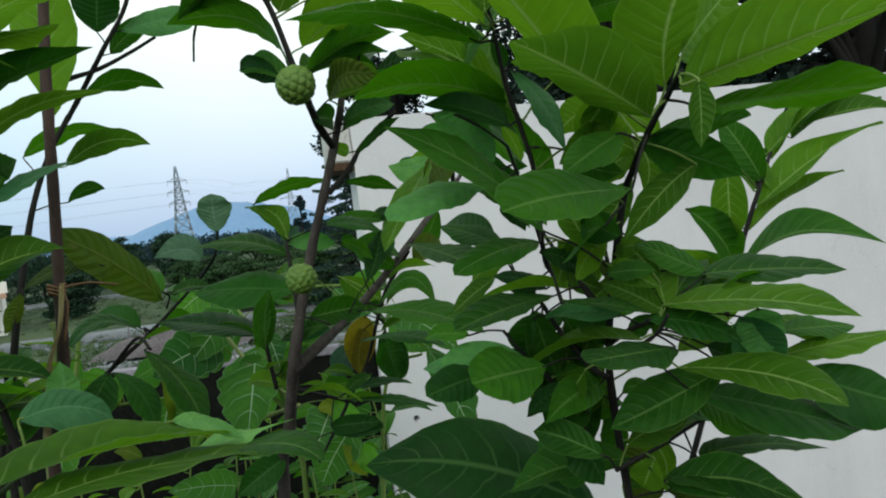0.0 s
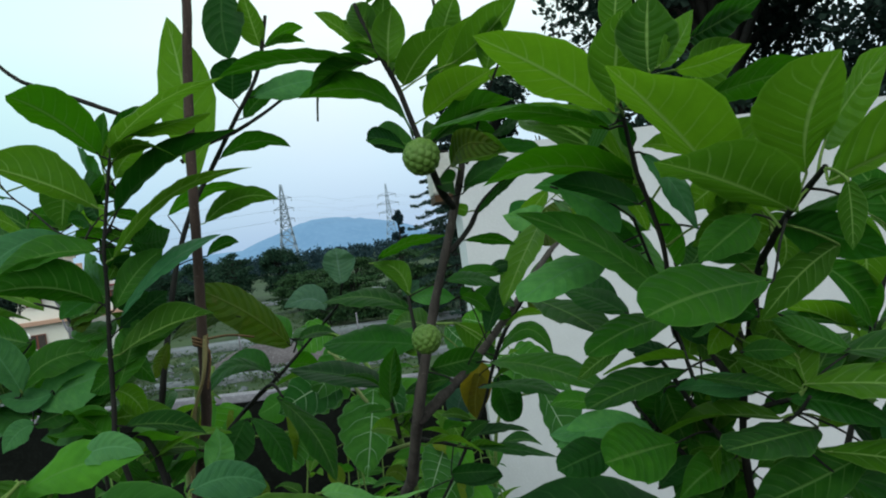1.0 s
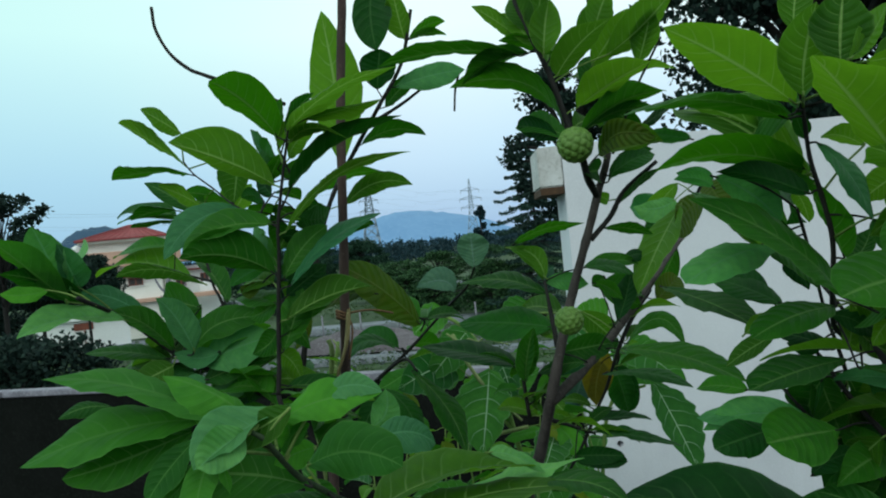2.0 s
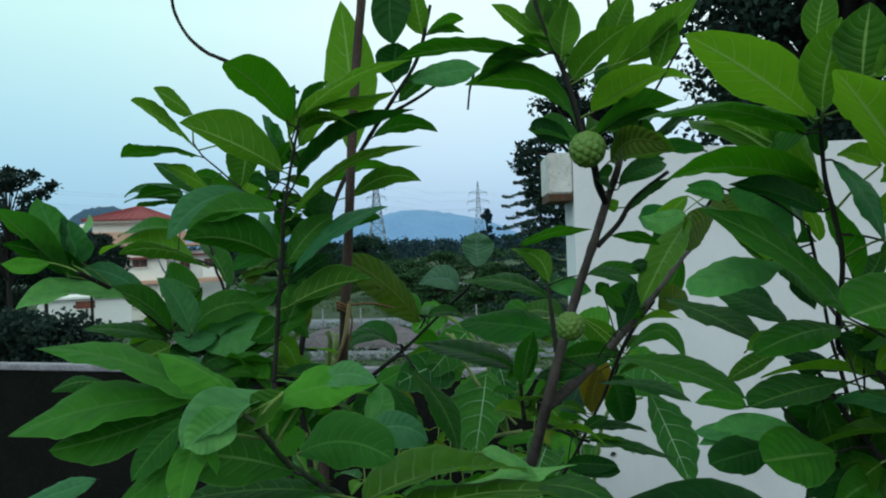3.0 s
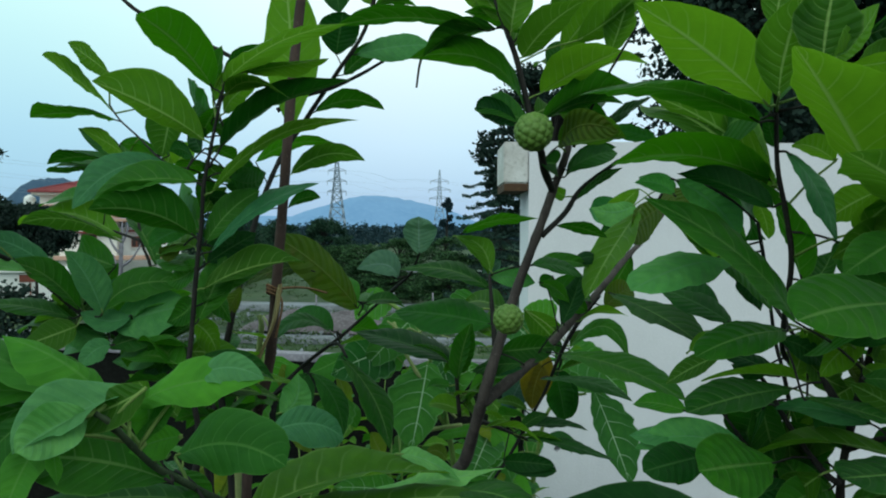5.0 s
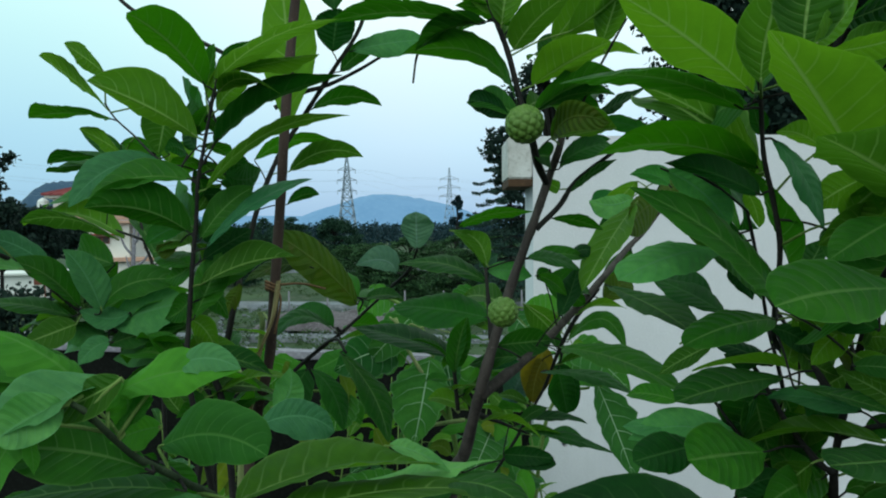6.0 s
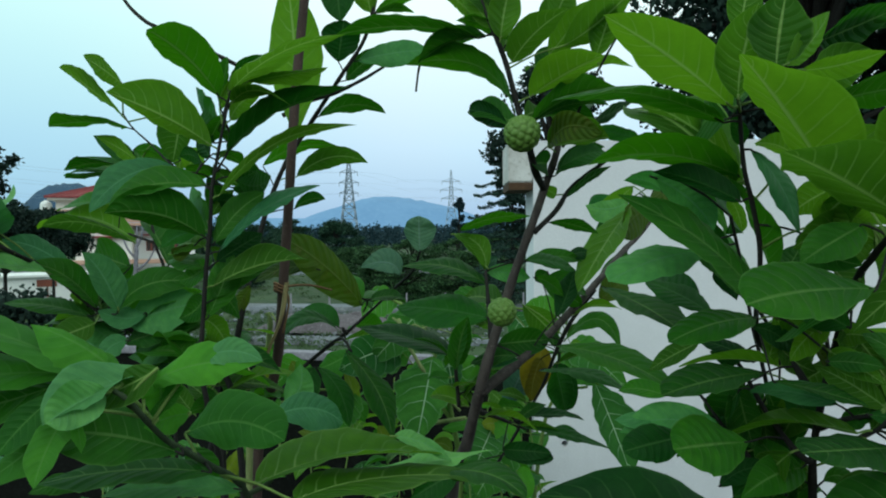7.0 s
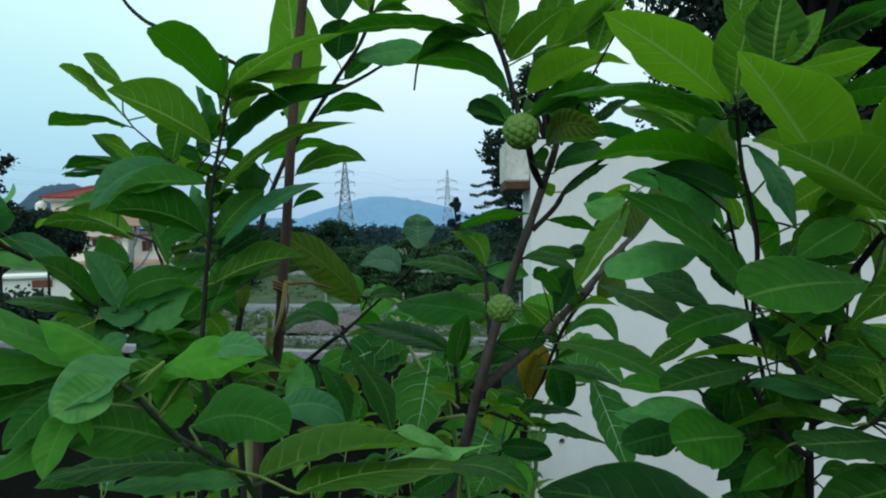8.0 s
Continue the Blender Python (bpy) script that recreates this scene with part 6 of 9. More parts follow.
    leaf(M, (-0.450, 1.118, 1.920), (-0.387, 1.153, 1.911), 0.030, 6, 0.06, 0, (-0.461, 1.112, 1.922))
    blade(M, (-0.533, 1.080, 2.244), (-0.476, 1.105, 2.267), (-0.425, 1.130, 2.253), (0.0250, 29), (0.0249, -153), 0, 0.47, (-0.540, 1.078, 2.243))
    blade(M, (-0.634, 1.070, 2.161), (-0.582, 1.095, 2.194), (-0.514, 1.120, 2.198), (0.0280, 22), (0.0277, -163), 0, 0.48, (-0.601, 1.050, 2.119))
    blade(M, (-0.571, 1.070, 2.140), (-0.517, 1.100, 2.176), (-0.460, 1.130, 2.167), (0.0271, 39), (0.0270, -139), 1, 0.47, (-0.596, 1.053, 2.134))
    blade(M, (-0.575, 1.070, 2.085), (-0.553, 1.085, 2.101), (-0.530, 1.100, 2.102), (0.0144, 64), (0.0118, -129), 0, 0.55, (-0.615, 1.040, 2.075))
    blade(M, (-0.550, 1.020, 2.211), (-0.543, 1.010, 2.328), (-0.551, 1.000, 2.460), (0.0475, -3), (0.0469, 177), 1, 0.54, (-0.579, 1.063, 2.175))
    blade(M, (-0.479, 1.040, 2.327), (-0.470, 1.030, 2.356), (-0.460, 1.020, 2.388), (0.0374, -4), (0.0342, 176), 2, 0.60, (-0.477, 1.058, 2.314), blunt=True)
    blade(M, (-0.454, 1.060, 2.331), (-0.397, 1.080, 2.346), (-0.337, 1.100, 2.352), (0.0260, 115), (0.0269, -80), 3, 0.58, (-0.465, 1.056, 2.330))
    blade(M, (-0.478, 1.070, 2.302), (-0.448, 1.085, 2.335), (-0.401, 1.100, 2.368), (0.0222, 31), (0.0222, -147), 0, 0.46, (-0.491, 1.062, 2.297))
    blade(M, (-0.463, 1.100, 1.915), (-0.496, 1.025, 1.983), (-0.538, 0.950, 2.035), (0.0338, 73), (0.0373, -90), 5, 0.51, (-0.461, 1.110, 1.922), blunt=True)
    blade(M, (-0.502, 1.000, 1.983), (-0.550, 0.980, 1.986), (-0.596, 0.960, 1.962), (0.0217, 30), (0.0219, -145), 5, 0.51)
    blade(M, (-0.509, 1.120, 1.860), (-0.564, 1.085, 1.893), (-0.608, 1.050, 1.844), (0.0251, 19), (0.0256, -156), 2, 0.56, (-0.504, 1.120, 1.859))
    blade(M, (-0.493, 0.960, 1.832), (-0.510, 0.940, 1.799), (-0.525, 0.920, 1.762), (0.0187, 37), (0.0328, -143), 2, 0.45, (-0.490, 0.963, 1.826))
    blade(M, (-0.488, 0.960, 1.832), (-0.451, 0.955, 1.799), (-0.432, 0.950, 1.744), (0.0220, 172), (0.0222, -32), 2, 0.57, (-0.490, 0.963, 1.826))
    blade(M, (-0.440, 0.960, 1.858), (-0.384, 0.940, 1.805), (-0.353, 0.920, 1.739), (0.0320, -172), (0.0320, 6), 0, 0.53, (-0.437, 0.967, 1.860))
    blade(M, (-0.390, 1.090, 1.969), (-0.408, 1.075, 1.991), (-0.450, 1.060, 1.984), (0.0255, 66), (0.0200, -115), 9, 0.48, (-0.380, 1.112, 1.969))
    blade(M, (-0.336, 1.020, 2.011), (-0.337, 1.020, 2.039), (-0.337, 1.020, 2.069), (0.0262, -81), (0.0289, 99), 9, 0.59, (-0.340, 1.036, 2.011), blunt=True)
    blade(M, (-0.623, 1.000, 1.956), (-0.641, 1.000, 1.928), (-0.657, 1.000, 1.900), (0.0133, -91), (0.0134, 89), 5, 0.51, (-0.634, 1.017, 1.964))
    blade(M, (-0.461, 1.040, 2.525), (-0.476, 1.035, 2.460), (-0.469, 1.030, 2.388), (0.0315, 40), (0.0401, -142), 2, 0.60)
    blade(M, (-0.425, 1.050, 2.407), (-0.428, 1.035, 2.445), (-0.430, 1.020, 2.486), (0.0262, -4), (0.0183, 176), 1, 0.43)
    blade(M, (-0.418, 1.050, 2.406), (-0.388, 1.065, 2.428), (-0.359, 1.080, 2.434), (0.0150, 34), (0.0150, -150), 0, 0.55, (-0.424, 1.050, 2.403))
    blade(M, (-0.414, 1.050, 2.405), (-0.386, 1.065, 2.415), (-0.358, 1.080, 2.410), (0.0132, 18), (0.0131, -165), 0, 0.43, (-0.424, 1.050, 2.403))


plant_m()


def plant_n():
    N = thing("custard_apple_tree", "forked custard apple tree bearing two unripe green fruits", "tree", group="custard apple trees")
    stem(N, "trunk", 0.0105, 0.0018, [(-0.306, 1.140, 0.530), (-0.321, 1.125, 0.874), (-0.326, 1.100, 1.217), (-0.281, 1.000, 1.635), (-0.247, 0.940, 1.728), (-0.215, 0.880, 1.826), (-0.196, 0.870, 1.891), (-0.170, 0.870, 1.975), (-0.143, 0.870, 2.050), (-0.125, 0.870, 2.102), (-0.109, 0.850, 2.143), (-0.104, 0.850, 2.173), (-0.099, 0.840, 2.221), (-0.108, 0.840, 2.292), (-0.115, 0.840, 2.363)], WOOD)
    stem(N, "branch", 0.005, 0.0035, [(-0.127, 0.870, 2.099), (-0.134, 0.820, 2.120), (-0.137, 0.790, 2.144), (-0.143, 0.790, 2.169)])
    stem(N, "branch", 0.004, 0.0022, [(-0.135, 0.790, 2.135), (-0.150, 0.800, 2.185), (-0.166, 0.800, 2.247), (-0.177, 0.790, 2.278), (-0.194, 0.790, 2.322), (-0.203, 0.790, 2.353)])
    stem(N, "branch", 0.008, 0.0035, [(-0.216, 0.880, 1.822), (-0.181, 0.920, 1.847), (-0.140, 1.000, 1.877), (-0.074, 1.100, 1.942), (-0.018, 1.200, 2.004), (0.023, 1.280, 2.043), (0.066, 1.300, 2.104)], WOOD)
    stem(N, "branch", 0.004, 0.0025, [(-0.140, 0.870, 2.041), (-0.111, 0.880, 2.071), (-0.091, 0.900, 2.103), (-0.045, 0.900, 2.138)])
    stem(N, "branch", 0.004, 0.0022, [(-0.064, 1.120, 1.946), (-0.102, 1.100, 1.893), (-0.126, 1.120, 1.843), (-0.150, 1.140, 1.780), (-0.171, 1.140, 1.740)])
    stem(N, "branch", 0.003, 0.002, [(-0.257, 0.940, 1.786), (-0.258, 0.920, 1.856), (-0.252, 0.900, 1.892)])
    stem(N, "branch", 0.004, 0.002, [(-0.230, 0.920, 1.788), (-0.209, 1.000, 1.756), (-0.171, 1.050, 1.726)])
    stem(N, "branch", 0.004, 0.002, [(-0.199, 0.880, 1.897), (-0.206, 0.900, 1.941), (-0.213, 0.920, 1.987)])
    stem(N, "branch", 0.004, 0.002, [(0.023, 1.280, 2.043), (0.029, 1.200, 2.090), (0.036, 1.100, 2.120)])
    stem(N, "branch", 0.003, 0.002, [(-0.167, 1.100, 1.750), (-0.199, 1.050, 1.697), (-0.236, 1.050, 1.639)])
    stem(N, "branch", 0.003, 0.002, [(-0.126, 1.120, 1.843), (-0.126, 1.200, 1.821), (-0.132, 1.270, 1.795)])
    stem(N, "branch", 0.0018, 0.0012, [(-0.101, 0.850, 2.150), (-0.069, 0.840, 2.219), (-0.049, 0.820, 2.252), (-0.032, 0.800, 2.277)])
    leaf(N, (-0.152, 0.780, 2.170), (-0.219, 0.840, 2.204), 0.035, -49, 0.08, 0, (-0.143, 0.790, 2.169), blunt=True)
    leaf(N, (-0.183, 0.790, 2.290), (-0.223, 0.800, 2.341), 0.024, -79, 0.05, 1)
    leaf(N, (-0.172, 0.790, 2.276), (-0.160, 0.800, 2.346), 0.041, 64, 0.05, 1)
    leaf(N, (-0.188, 0.790, 2.311), (-0.209, 0.800, 2.357), 0.035, -65, 0.05, 1)
    leaf(N, (-0.117, 0.820, 2.149), (-0.053, 0.740, 2.153), 0.037, 91, 0.05, 5, (-0.135, 0.809, 2.129), bow=0.14, blunt=True)
    leaf(N, (-0.108, 0.840, 2.193), (-0.059, 0.900, 2.231), 0.031, 39, 0.06, 0, (-0.102, 0.846, 2.191))
    leaf(N, (-0.122, 0.840, 2.229), (-0.109, 0.860, 2.283), 0.043, 44, 0.05, 0, (-0.100, 0.840, 2.230))
    leaf(N, (-0.105, 0.850, 2.166), (-0.048, 0.950, 2.228), 0.047, 8, 0.05, 2)
    leaf(N, (-0.109, 0.850, 2.122), (-0.045, 0.900, 2.149), 0.031, 67, 0.06, 2, (-0.115, 0.857, 2.127))
    leaf(N, (-0.136, 0.800, 2.126), (-0.122, 0.860, 2.131), 0.033, 93, 0.03, 0, (-0.135, 0.805, 2.132))
    leaf(N, (-0.112, 0.900, 2.092), (-0.131, 0.860, 2.102), 0.017, -115, 0.04, 1, (-0.099, 0.893, 2.091))
    leaf(N, (-0.211, 0.920, 1.992), (-0.270, 0.960, 2.041), 0.031, -27, 0.05, 1, bow=0.16)
    leaf(N, (-0.214, 0.930, 1.986), (-0.153, 0.960, 1.975), 0.028, 89, 0.05, 3, (-0.213, 0.920, 1.987))
    leaf(N, (-0.248, 0.880, 1.852), (-0.226, 0.850, 1.931), 0.031, 112, 0.02, 0, (-0.255, 0.913, 1.870))
    leaf(N, (-0.186, 1.150, 1.915), (-0.128, 1.200, 1.847), 0.050, 109, 0.04, 1, (-0.114, 1.110, 1.868))
    leaf(N, (-0.200, 1.000, 1.930), (-0.281, 1.100, 1.928), 0.046, -35, 0.04, 1, (-0.145, 0.990, 1.874))
    leaf(N, (-0.201, 0.950, 1.878), (-0.127, 1.000, 1.880), 0.042, 79, 0.05, 0, (-0.171, 0.940, 1.855))
    leaf(N, (-0.151, 0.950, 2.000), (-0.080, 0.980, 1.999), 0.028, 48, 0.08, 0, (-0.213, 0.920, 1.987))
    leaf(N, (-0.139, 1.000, 1.966), (-0.074, 1.100, 1.936), 0.044, 64, 0.06, 0, (-0.123, 1.025, 1.894))
    leaf(N, (-0.082, 1.050, 1.927), (-0.144, 1.050, 1.962), 0.036, -84, 0.05, 0, (-0.099, 1.062, 1.918))
    leaf(N, (-0.151, 1.160, 1.843), (-0.175, 1.160, 1.748), 0.055, -92, 0.04, 4, (-0.126, 1.160, 1.832))
    leaf(N, (-0.136, 1.280, 1.793), (-0.119, 1.300, 1.693), 0.057, 133, 0.05, 2, (-0.132, 1.270, 1.795), blunt=True)
    leaf(N, (-0.201, 1.000, 1.707), (-0.126, 0.990, 1.709), 0.028, 72, 0.06, 2, (-0.195, 1.019, 1.744), blunt=True)
    leaf(N, (-0.244, 0.950, 1.784), (-0.317, 1.000, 1.786), 0.032, -34, 0.05, 1, (-0.257, 0.940, 1.786))
    leaf(N, (-0.005, 1.300, 2.081), (-0.083, 1.360, 2.091), 0.053, -88, 0.05, 3, (0.034, 1.285, 2.058))
    leaf(N, (-0.007, 1.250, 2.067), (-0.071, 1.200, 2.017), 0.045, -67, 0.05, 0, (0.025, 1.250, 2.060))
    leaf(N, (0.049, 1.100, 2.113), (-0.007, 1.100, 2.132), 0.031, -95, 0.04, 3, (0.036, 1.100, 2.120))
    leaf(N, (-0.008, 1.220, 2.006), (-0.047, 1.250, 1.927), 0.045, -120, 0.04, 0, (-0.008, 1.220, 2.013))
    leaf(N, (0.001, 1.200, 2.120), (-0.057, 1.250, 2.052), 0.037, -111, 0.04, 1, (0.030, 1.188, 2.094))
    leaf(N, (-0.097, 0.840, 2.210), (-0.067, 0.900, 2.171), 0.029, 140, 0.05, 0)
    leaf(N, (-0.127, 0.860, 2.299), (-0.091, 0.860, 2.354), 0.041, 103, 0.05, 1, (-0.108, 0.840, 2.301))
    leaf(N, (0.032, 1.050, 2.110), (0.055, 1.000, 2.049), 0.042, 39, 0.05, 5, (0.036, 1.100, 2.120))
    leaf(N, (-0.157, 0.800, 2.323), (-0.218, 0.820, 2.319), 0.024, -110, 0.05, 0, (-0.190, 0.790, 2.311), bow=0.08)
    leaf(N, (-0.269, 0.980, 1.676), (-0.335, 0.950, 1.638), 0.045, -70, 0.05, 2, (-0.269, 0.978, 1.670))
    leaf(N, (-0.222, 0.900, 1.858), (-0.165, 0.900, 1.866), 0.022, 80, 0.05, 3, (-0.208, 0.876, 1.851), bow=0.06)
    leaf(N, (-0.107, 1.050, 1.948), (-0.079, 1.050, 1.979), 0.034, 87, 0.05, 3, (-0.099, 1.062, 1.918))
    leaf(N, (-0.131, 1.000, 1.981), (-0.151, 1.000, 1.968), 0.023, -88, 0.05, 0, (-0.115, 1.038, 1.902))
    leaf(N, (-0.056, 1.100, 1.927), (-0.012, 1.150, 1.960), 0.045, 56, 0.05, 5, (-0.073, 1.115, 1.933))
    leaf(N, (-0.213, 1.200, 1.737), (-0.191, 1.200, 1.791), 0.047, 91, 0.04, 9, (-0.171, 1.140, 1.740), blunt=True)
    leaf(N, (-0.226, 0.950, 1.985), (-0.202, 0.960, 2.006), 0.022, 79, 0.04, 9, (-0.213, 0.920, 1.987))
    leaf(N, (-0.261, 0.923, 1.863), (-0.283, 0.965, 1.840), 0.021, -11, 0.05, 7, (-0.256, 0.913, 1.868))
    leaf(N, (-0.131, 1.144, 1.843), (-0.155, 1.202, 1.864), 0.030, 13, 0.09, 0, (-0.126, 1.133, 1.839))
    leaf(N, (-0.250, 0.944, 1.807), (-0.205, 1.002, 1.827), 0.028, -40, 0.07, 0, (-0.257, 0.935, 1.803))
    leaf(N, (-0.121, 1.216, 1.821), (-0.091, 1.264, 1.835), 0.023, -32, 0.07, 1, (-0.127, 1.206, 1.819))
    leaf(N, (-0.095, 1.053, 1.911), (-0.023, 1.068, 1.922), 0.027, -34, 0.10, 1, (-0.107, 1.050, 1.910))
    leaf(N, (-0.249, 0.944, 1.798), (-0.203, 0.978, 1.838), 0.027, -6, 0.07, 1, (-0.257, 0.938, 1.792))
    leaf(N, (-0.124, 1.129, 1.819), (-0.047, 1.135, 1.832), 0.034, -36, 0.08, 1, (-0.136, 1.128, 1.817))
    leaf(N, (-0.205, 0.896, 1.909), (-0.238, 0.971, 1.916), 0.036, -34, 0.07, 1, (-0.201, 0.885, 1.908))
    leaf(N, (-0.268, 0.931, 1.830), (-0.311, 0.949, 1.820), 0.020, -30, 0.07, 7, (-0.258, 0.927, 1.833))
    leaf(N, (-0.179, 1.025, 1.738), (-0.102, 1.026, 1.719), 0.034, -26, 0.05, 1, (-0.190, 1.025, 1.741))
    leaf(N, (-0.262, 0.929, 1.859), (-0.290, 0.986, 1.856), 0.024, 28, 0.07, 1, (-0.257, 0.918, 1.859))
    leaf(N, (-0.126, 1.138, 1.838), (-0.125, 1.196, 1.825), 0.023, 43, 0.09, 0, (-0.126, 1.127, 1.841))
    leaf(N, (-0.211, 0.880, 1.896), (-0.261, 0.882, 1.895), 0.019, -10, 0.05, 7, (-0.199, 0.880, 1.897))
    leaf(N, (-0.211, 0.890, 1.835), (-0.208, 0.971, 1.822), 0.036, 22, 0.07, 7, (-0.212, 0.878, 1.837))
    leaf(N, (-0.236, 0.939, 1.788), (-0.283, 0.966, 1.813), 0.022, 1, 0.08, 1, (-0.227, 0.933, 1.783))
    leaf(N, (-0.136, 1.219, 1.816), (-0.172, 1.249, 1.813), 0.018, -10, 0.07, 7, (-0.127, 1.212, 1.817))
    leaf(N, (-0.246, 0.932, 1.820), (-0.171, 0.937, 1.850), 0.035, 15, 0.08, 7, (-0.257, 0.932, 1.815))
    leaf(N, (-0.127, 1.132, 1.807), (-0.056, 1.143, 1.782), 0.029, -19, 0.05, 1, (-0.138, 1.130, 1.811))
    leaf(N, (-0.188, 1.045, 1.735), (-0.254, 1.067, 1.761), 0.029, 38, 0.06, 1, (-0.178, 1.042, 1.731))
    leaf(N, (-0.217, 0.908, 1.782), (-0.139, 0.927, 1.760), 0.033, -13, 0.09, 1, (-0.228, 0.905, 1.785))
    leaf(N, (-0.268, 0.917, 1.865), (-0.317, 0.912, 1.889), 0.025, 3, 0.07, 0, (-0.257, 0.918, 1.859))
    leaf(N, (-0.179, 1.103, 1.743), (-0.233, 1.148, 1.730), 0.032, 36, 0.08, 7, (-0.170, 1.096, 1.746))
    leaf(N, (-0.109, 1.121, 1.863), (-0.059, 1.162, 1.881), 0.029, -11, 0.09, 1, (-0.118, 1.113, 1.860))
    leaf(N, (-0.108, 1.113, 1.888), (-0.132, 1.178, 1.880), 0.031, -29, 0.08, 1, (-0.104, 1.102, 1.889))
    leaf(N, (-0.183, 0.941, 1.855), (-0.234, 0.987, 1.870), 0.030, 4, 0.07, 1, (-0.174, 0.933, 1.852))
    leaf(N, (-0.179, 1.141, 1.749), (-0.233, 1.147, 1.759), 0.022, -37, 0.09, 1, (-0.167, 1.140, 1.746))
    leaf(N, (-0.215, 0.899, 1.828), (-0.264, 0.925, 1.816), 0.024, 5, 0.07, 1, (-0.205, 0.893, 1.831))
    leaf(N, (-0.181, 1.032, 1.745), (-0.138, 1.064, 1.765), 0.021, 40, 0.06, 0, (-0.190, 1.025, 1.741))
    leaf(N, (-0.145, 0.811, 2.185), (-0.114, 0.890, 2.192), 0.038, 35, 0.08, 1, (-0.150, 0.800, 2.185))
    leaf(N, (-0.088, 0.840, 2.230), (-0.016, 0.841, 2.249), 0.029, -11, 0.09, 1, (-0.099, 0.840, 2.227))
    leaf(N, (-0.171, 0.807, 2.264), (-0.183, 0.891, 2.321), 0.044, 38, 0.10, 1, (-0.169, 0.797, 2.257))
    leaf(N, (-0.108, 0.848, 2.237), (-0.155, 0.902, 2.266), 0.031, -29, 0.09, 1, (-0.100, 0.840, 2.233))
    leaf(N, (-0.099, 0.851, 2.222), (-0.097, 0.929, 2.265), 0.032, 43, 0.10, 0, (-0.099, 0.841, 2.217))
    leaf(N, (-0.190, 0.790, 2.351), (-0.107, 0.792, 2.350), 0.036, 0, 0.10, 1, (-0.202, 0.790, 2.351))
    leaf(N, (-0.135, 0.799, 2.177), (-0.033, 0.809, 2.217), 0.048, -27, 0.07, 0, (-0.146, 0.798, 2.172))
    leaf(N, (-0.135, 0.802, 2.175), (-0.045, 0.838, 2.201), 0.037, -35, 0.07, 0, (-0.146, 0.798, 2.172))
    leaf(N, (-0.191, 0.795, 2.283), (-0.289, 0.839, 2.267), 0.042, 19, 0.06, 0, (-0.180, 0.790, 2.285))
    fruit(N, (-0.142, 0.755, 2.156), 0.0210, (10, -8, 0))
    fruit(N, (-0.173, 0.800, 1.943), 0.0178, (-6, 12, 40))
    blade(N, (-0.201, 0.800, 2.282), (-0.296, 0.810, 2.306), (-0.397, 0.820, 2.304), (0.0333, 169), (0.0321, 1), 0, 0.51, (-0.178, 0.790, 2.282))
    blade(N, (-0.156, 0.800, 2.185), (-0.207, 0.830, 2.255), (-0.310, 0.860, 2.270), (0.0337, 147), (0.0336, -31), 0, 0.51, (-0.149, 0.799, 2.181))
    blade(N, (-0.163, 0.780, 2.170), (-0.192, 0.800, 2.189), (-0.217, 0.820, 2.197), (0.0163, 109), (0.0147, -76), 2, 0.49, (-0.142, 0.790, 2.165), blunt=True)
    blade(N, (-0.161, 0.800, 2.278), (-0.194, 0.795, 2.298), (-0.226, 0.790, 2.303), (0.0148, 157), (0.0148, -22), 0, 0.48, (-0.171, 0.795, 2.263))
    blade(N, (-0.159, 0.800, 2.250), (-0.129, 0.780, 2.278), (-0.089, 0.760, 2.298), (0.0243, 31), (0.0191, -155), 1, 0.42, (-0.166, 0.800, 2.247))
    blade(N, (-0.138, 0.800, 2.207), (-0.095, 0.770, 2.224), (-0.050, 0.740, 2.237), (0.0333, 40), (0.0226, 179), 1, 0.52, (-0.154, 0.800, 2.200))
    blade(N, (-0.116, 0.820, 2.261), (-0.092, 0.820, 2.289), (-0.066, 0.820, 2.324), (0.0210, 54), (0.0197, -126), 1, 0.49, (-0.103, 0.840, 2.251))
    blade(N, (-0.060, 0.820, 2.254), (-0.049, 0.810, 2.283), (-0.039, 0.800, 2.315), (0.0203, 19), (0.0183, -161), 1, 0.52, (-0.054, 0.825, 2.244))
    blade(N, (-0.110, 0.830, 2.303), (-0.100, 0.835, 2.331), (-0.086, 0.840, 2.359), (0.0209, 77), (0.0204, -104), 1, 0.52, (-0.109, 0.840, 2.298))
    blade(N, (-0.111, 0.850, 2.219), (-0.094, 0.860, 2.241), (-0.070, 0.870, 2.267), (0.0156, 74), (0.0192, -106), 1, 0.47, (-0.100, 0.843, 2.209))
    blade(N, (-0.118, 0.820, 2.148), (-0.082, 0.785, 2.148), (-0.044, 0.750, 2.148), (0.0359, 55), (0.0203, -173), 1, 0.51, (-0.109, 0.850, 2.143), blunt=True)
    blade(N, (-0.111, 0.850, 2.114), (-0.086, 0.875, 2.140), (-0.048, 0.900, 2.155), (0.0187, 47), (0.0188, -134), 2, 0.50, (-0.131, 0.845, 2.110))
    blade(N, (-0.098, 0.870, 2.087), (-0.070, 0.875, 2.111), (-0.041, 0.880, 2.127), (0.0141, 22), (0.0144, -153), 2, 0.49, (-0.111, 0.880, 2.071))
    blade(N, (-0.068, 0.850, 2.179), (-0.039, 0.875, 2.196), (-0.006, 0.900, 2.217), (0.0177, 30), (0.0181, -144), 2, 0.49, (-0.088, 0.846, 2.179))
    blade(N, (-0.009, 0.800, 2.151), (-0.038, 0.780, 2.157), (-0.066, 0.760, 2.160), (0.0146, 160), (0.0146, -30), 3, 0.50)
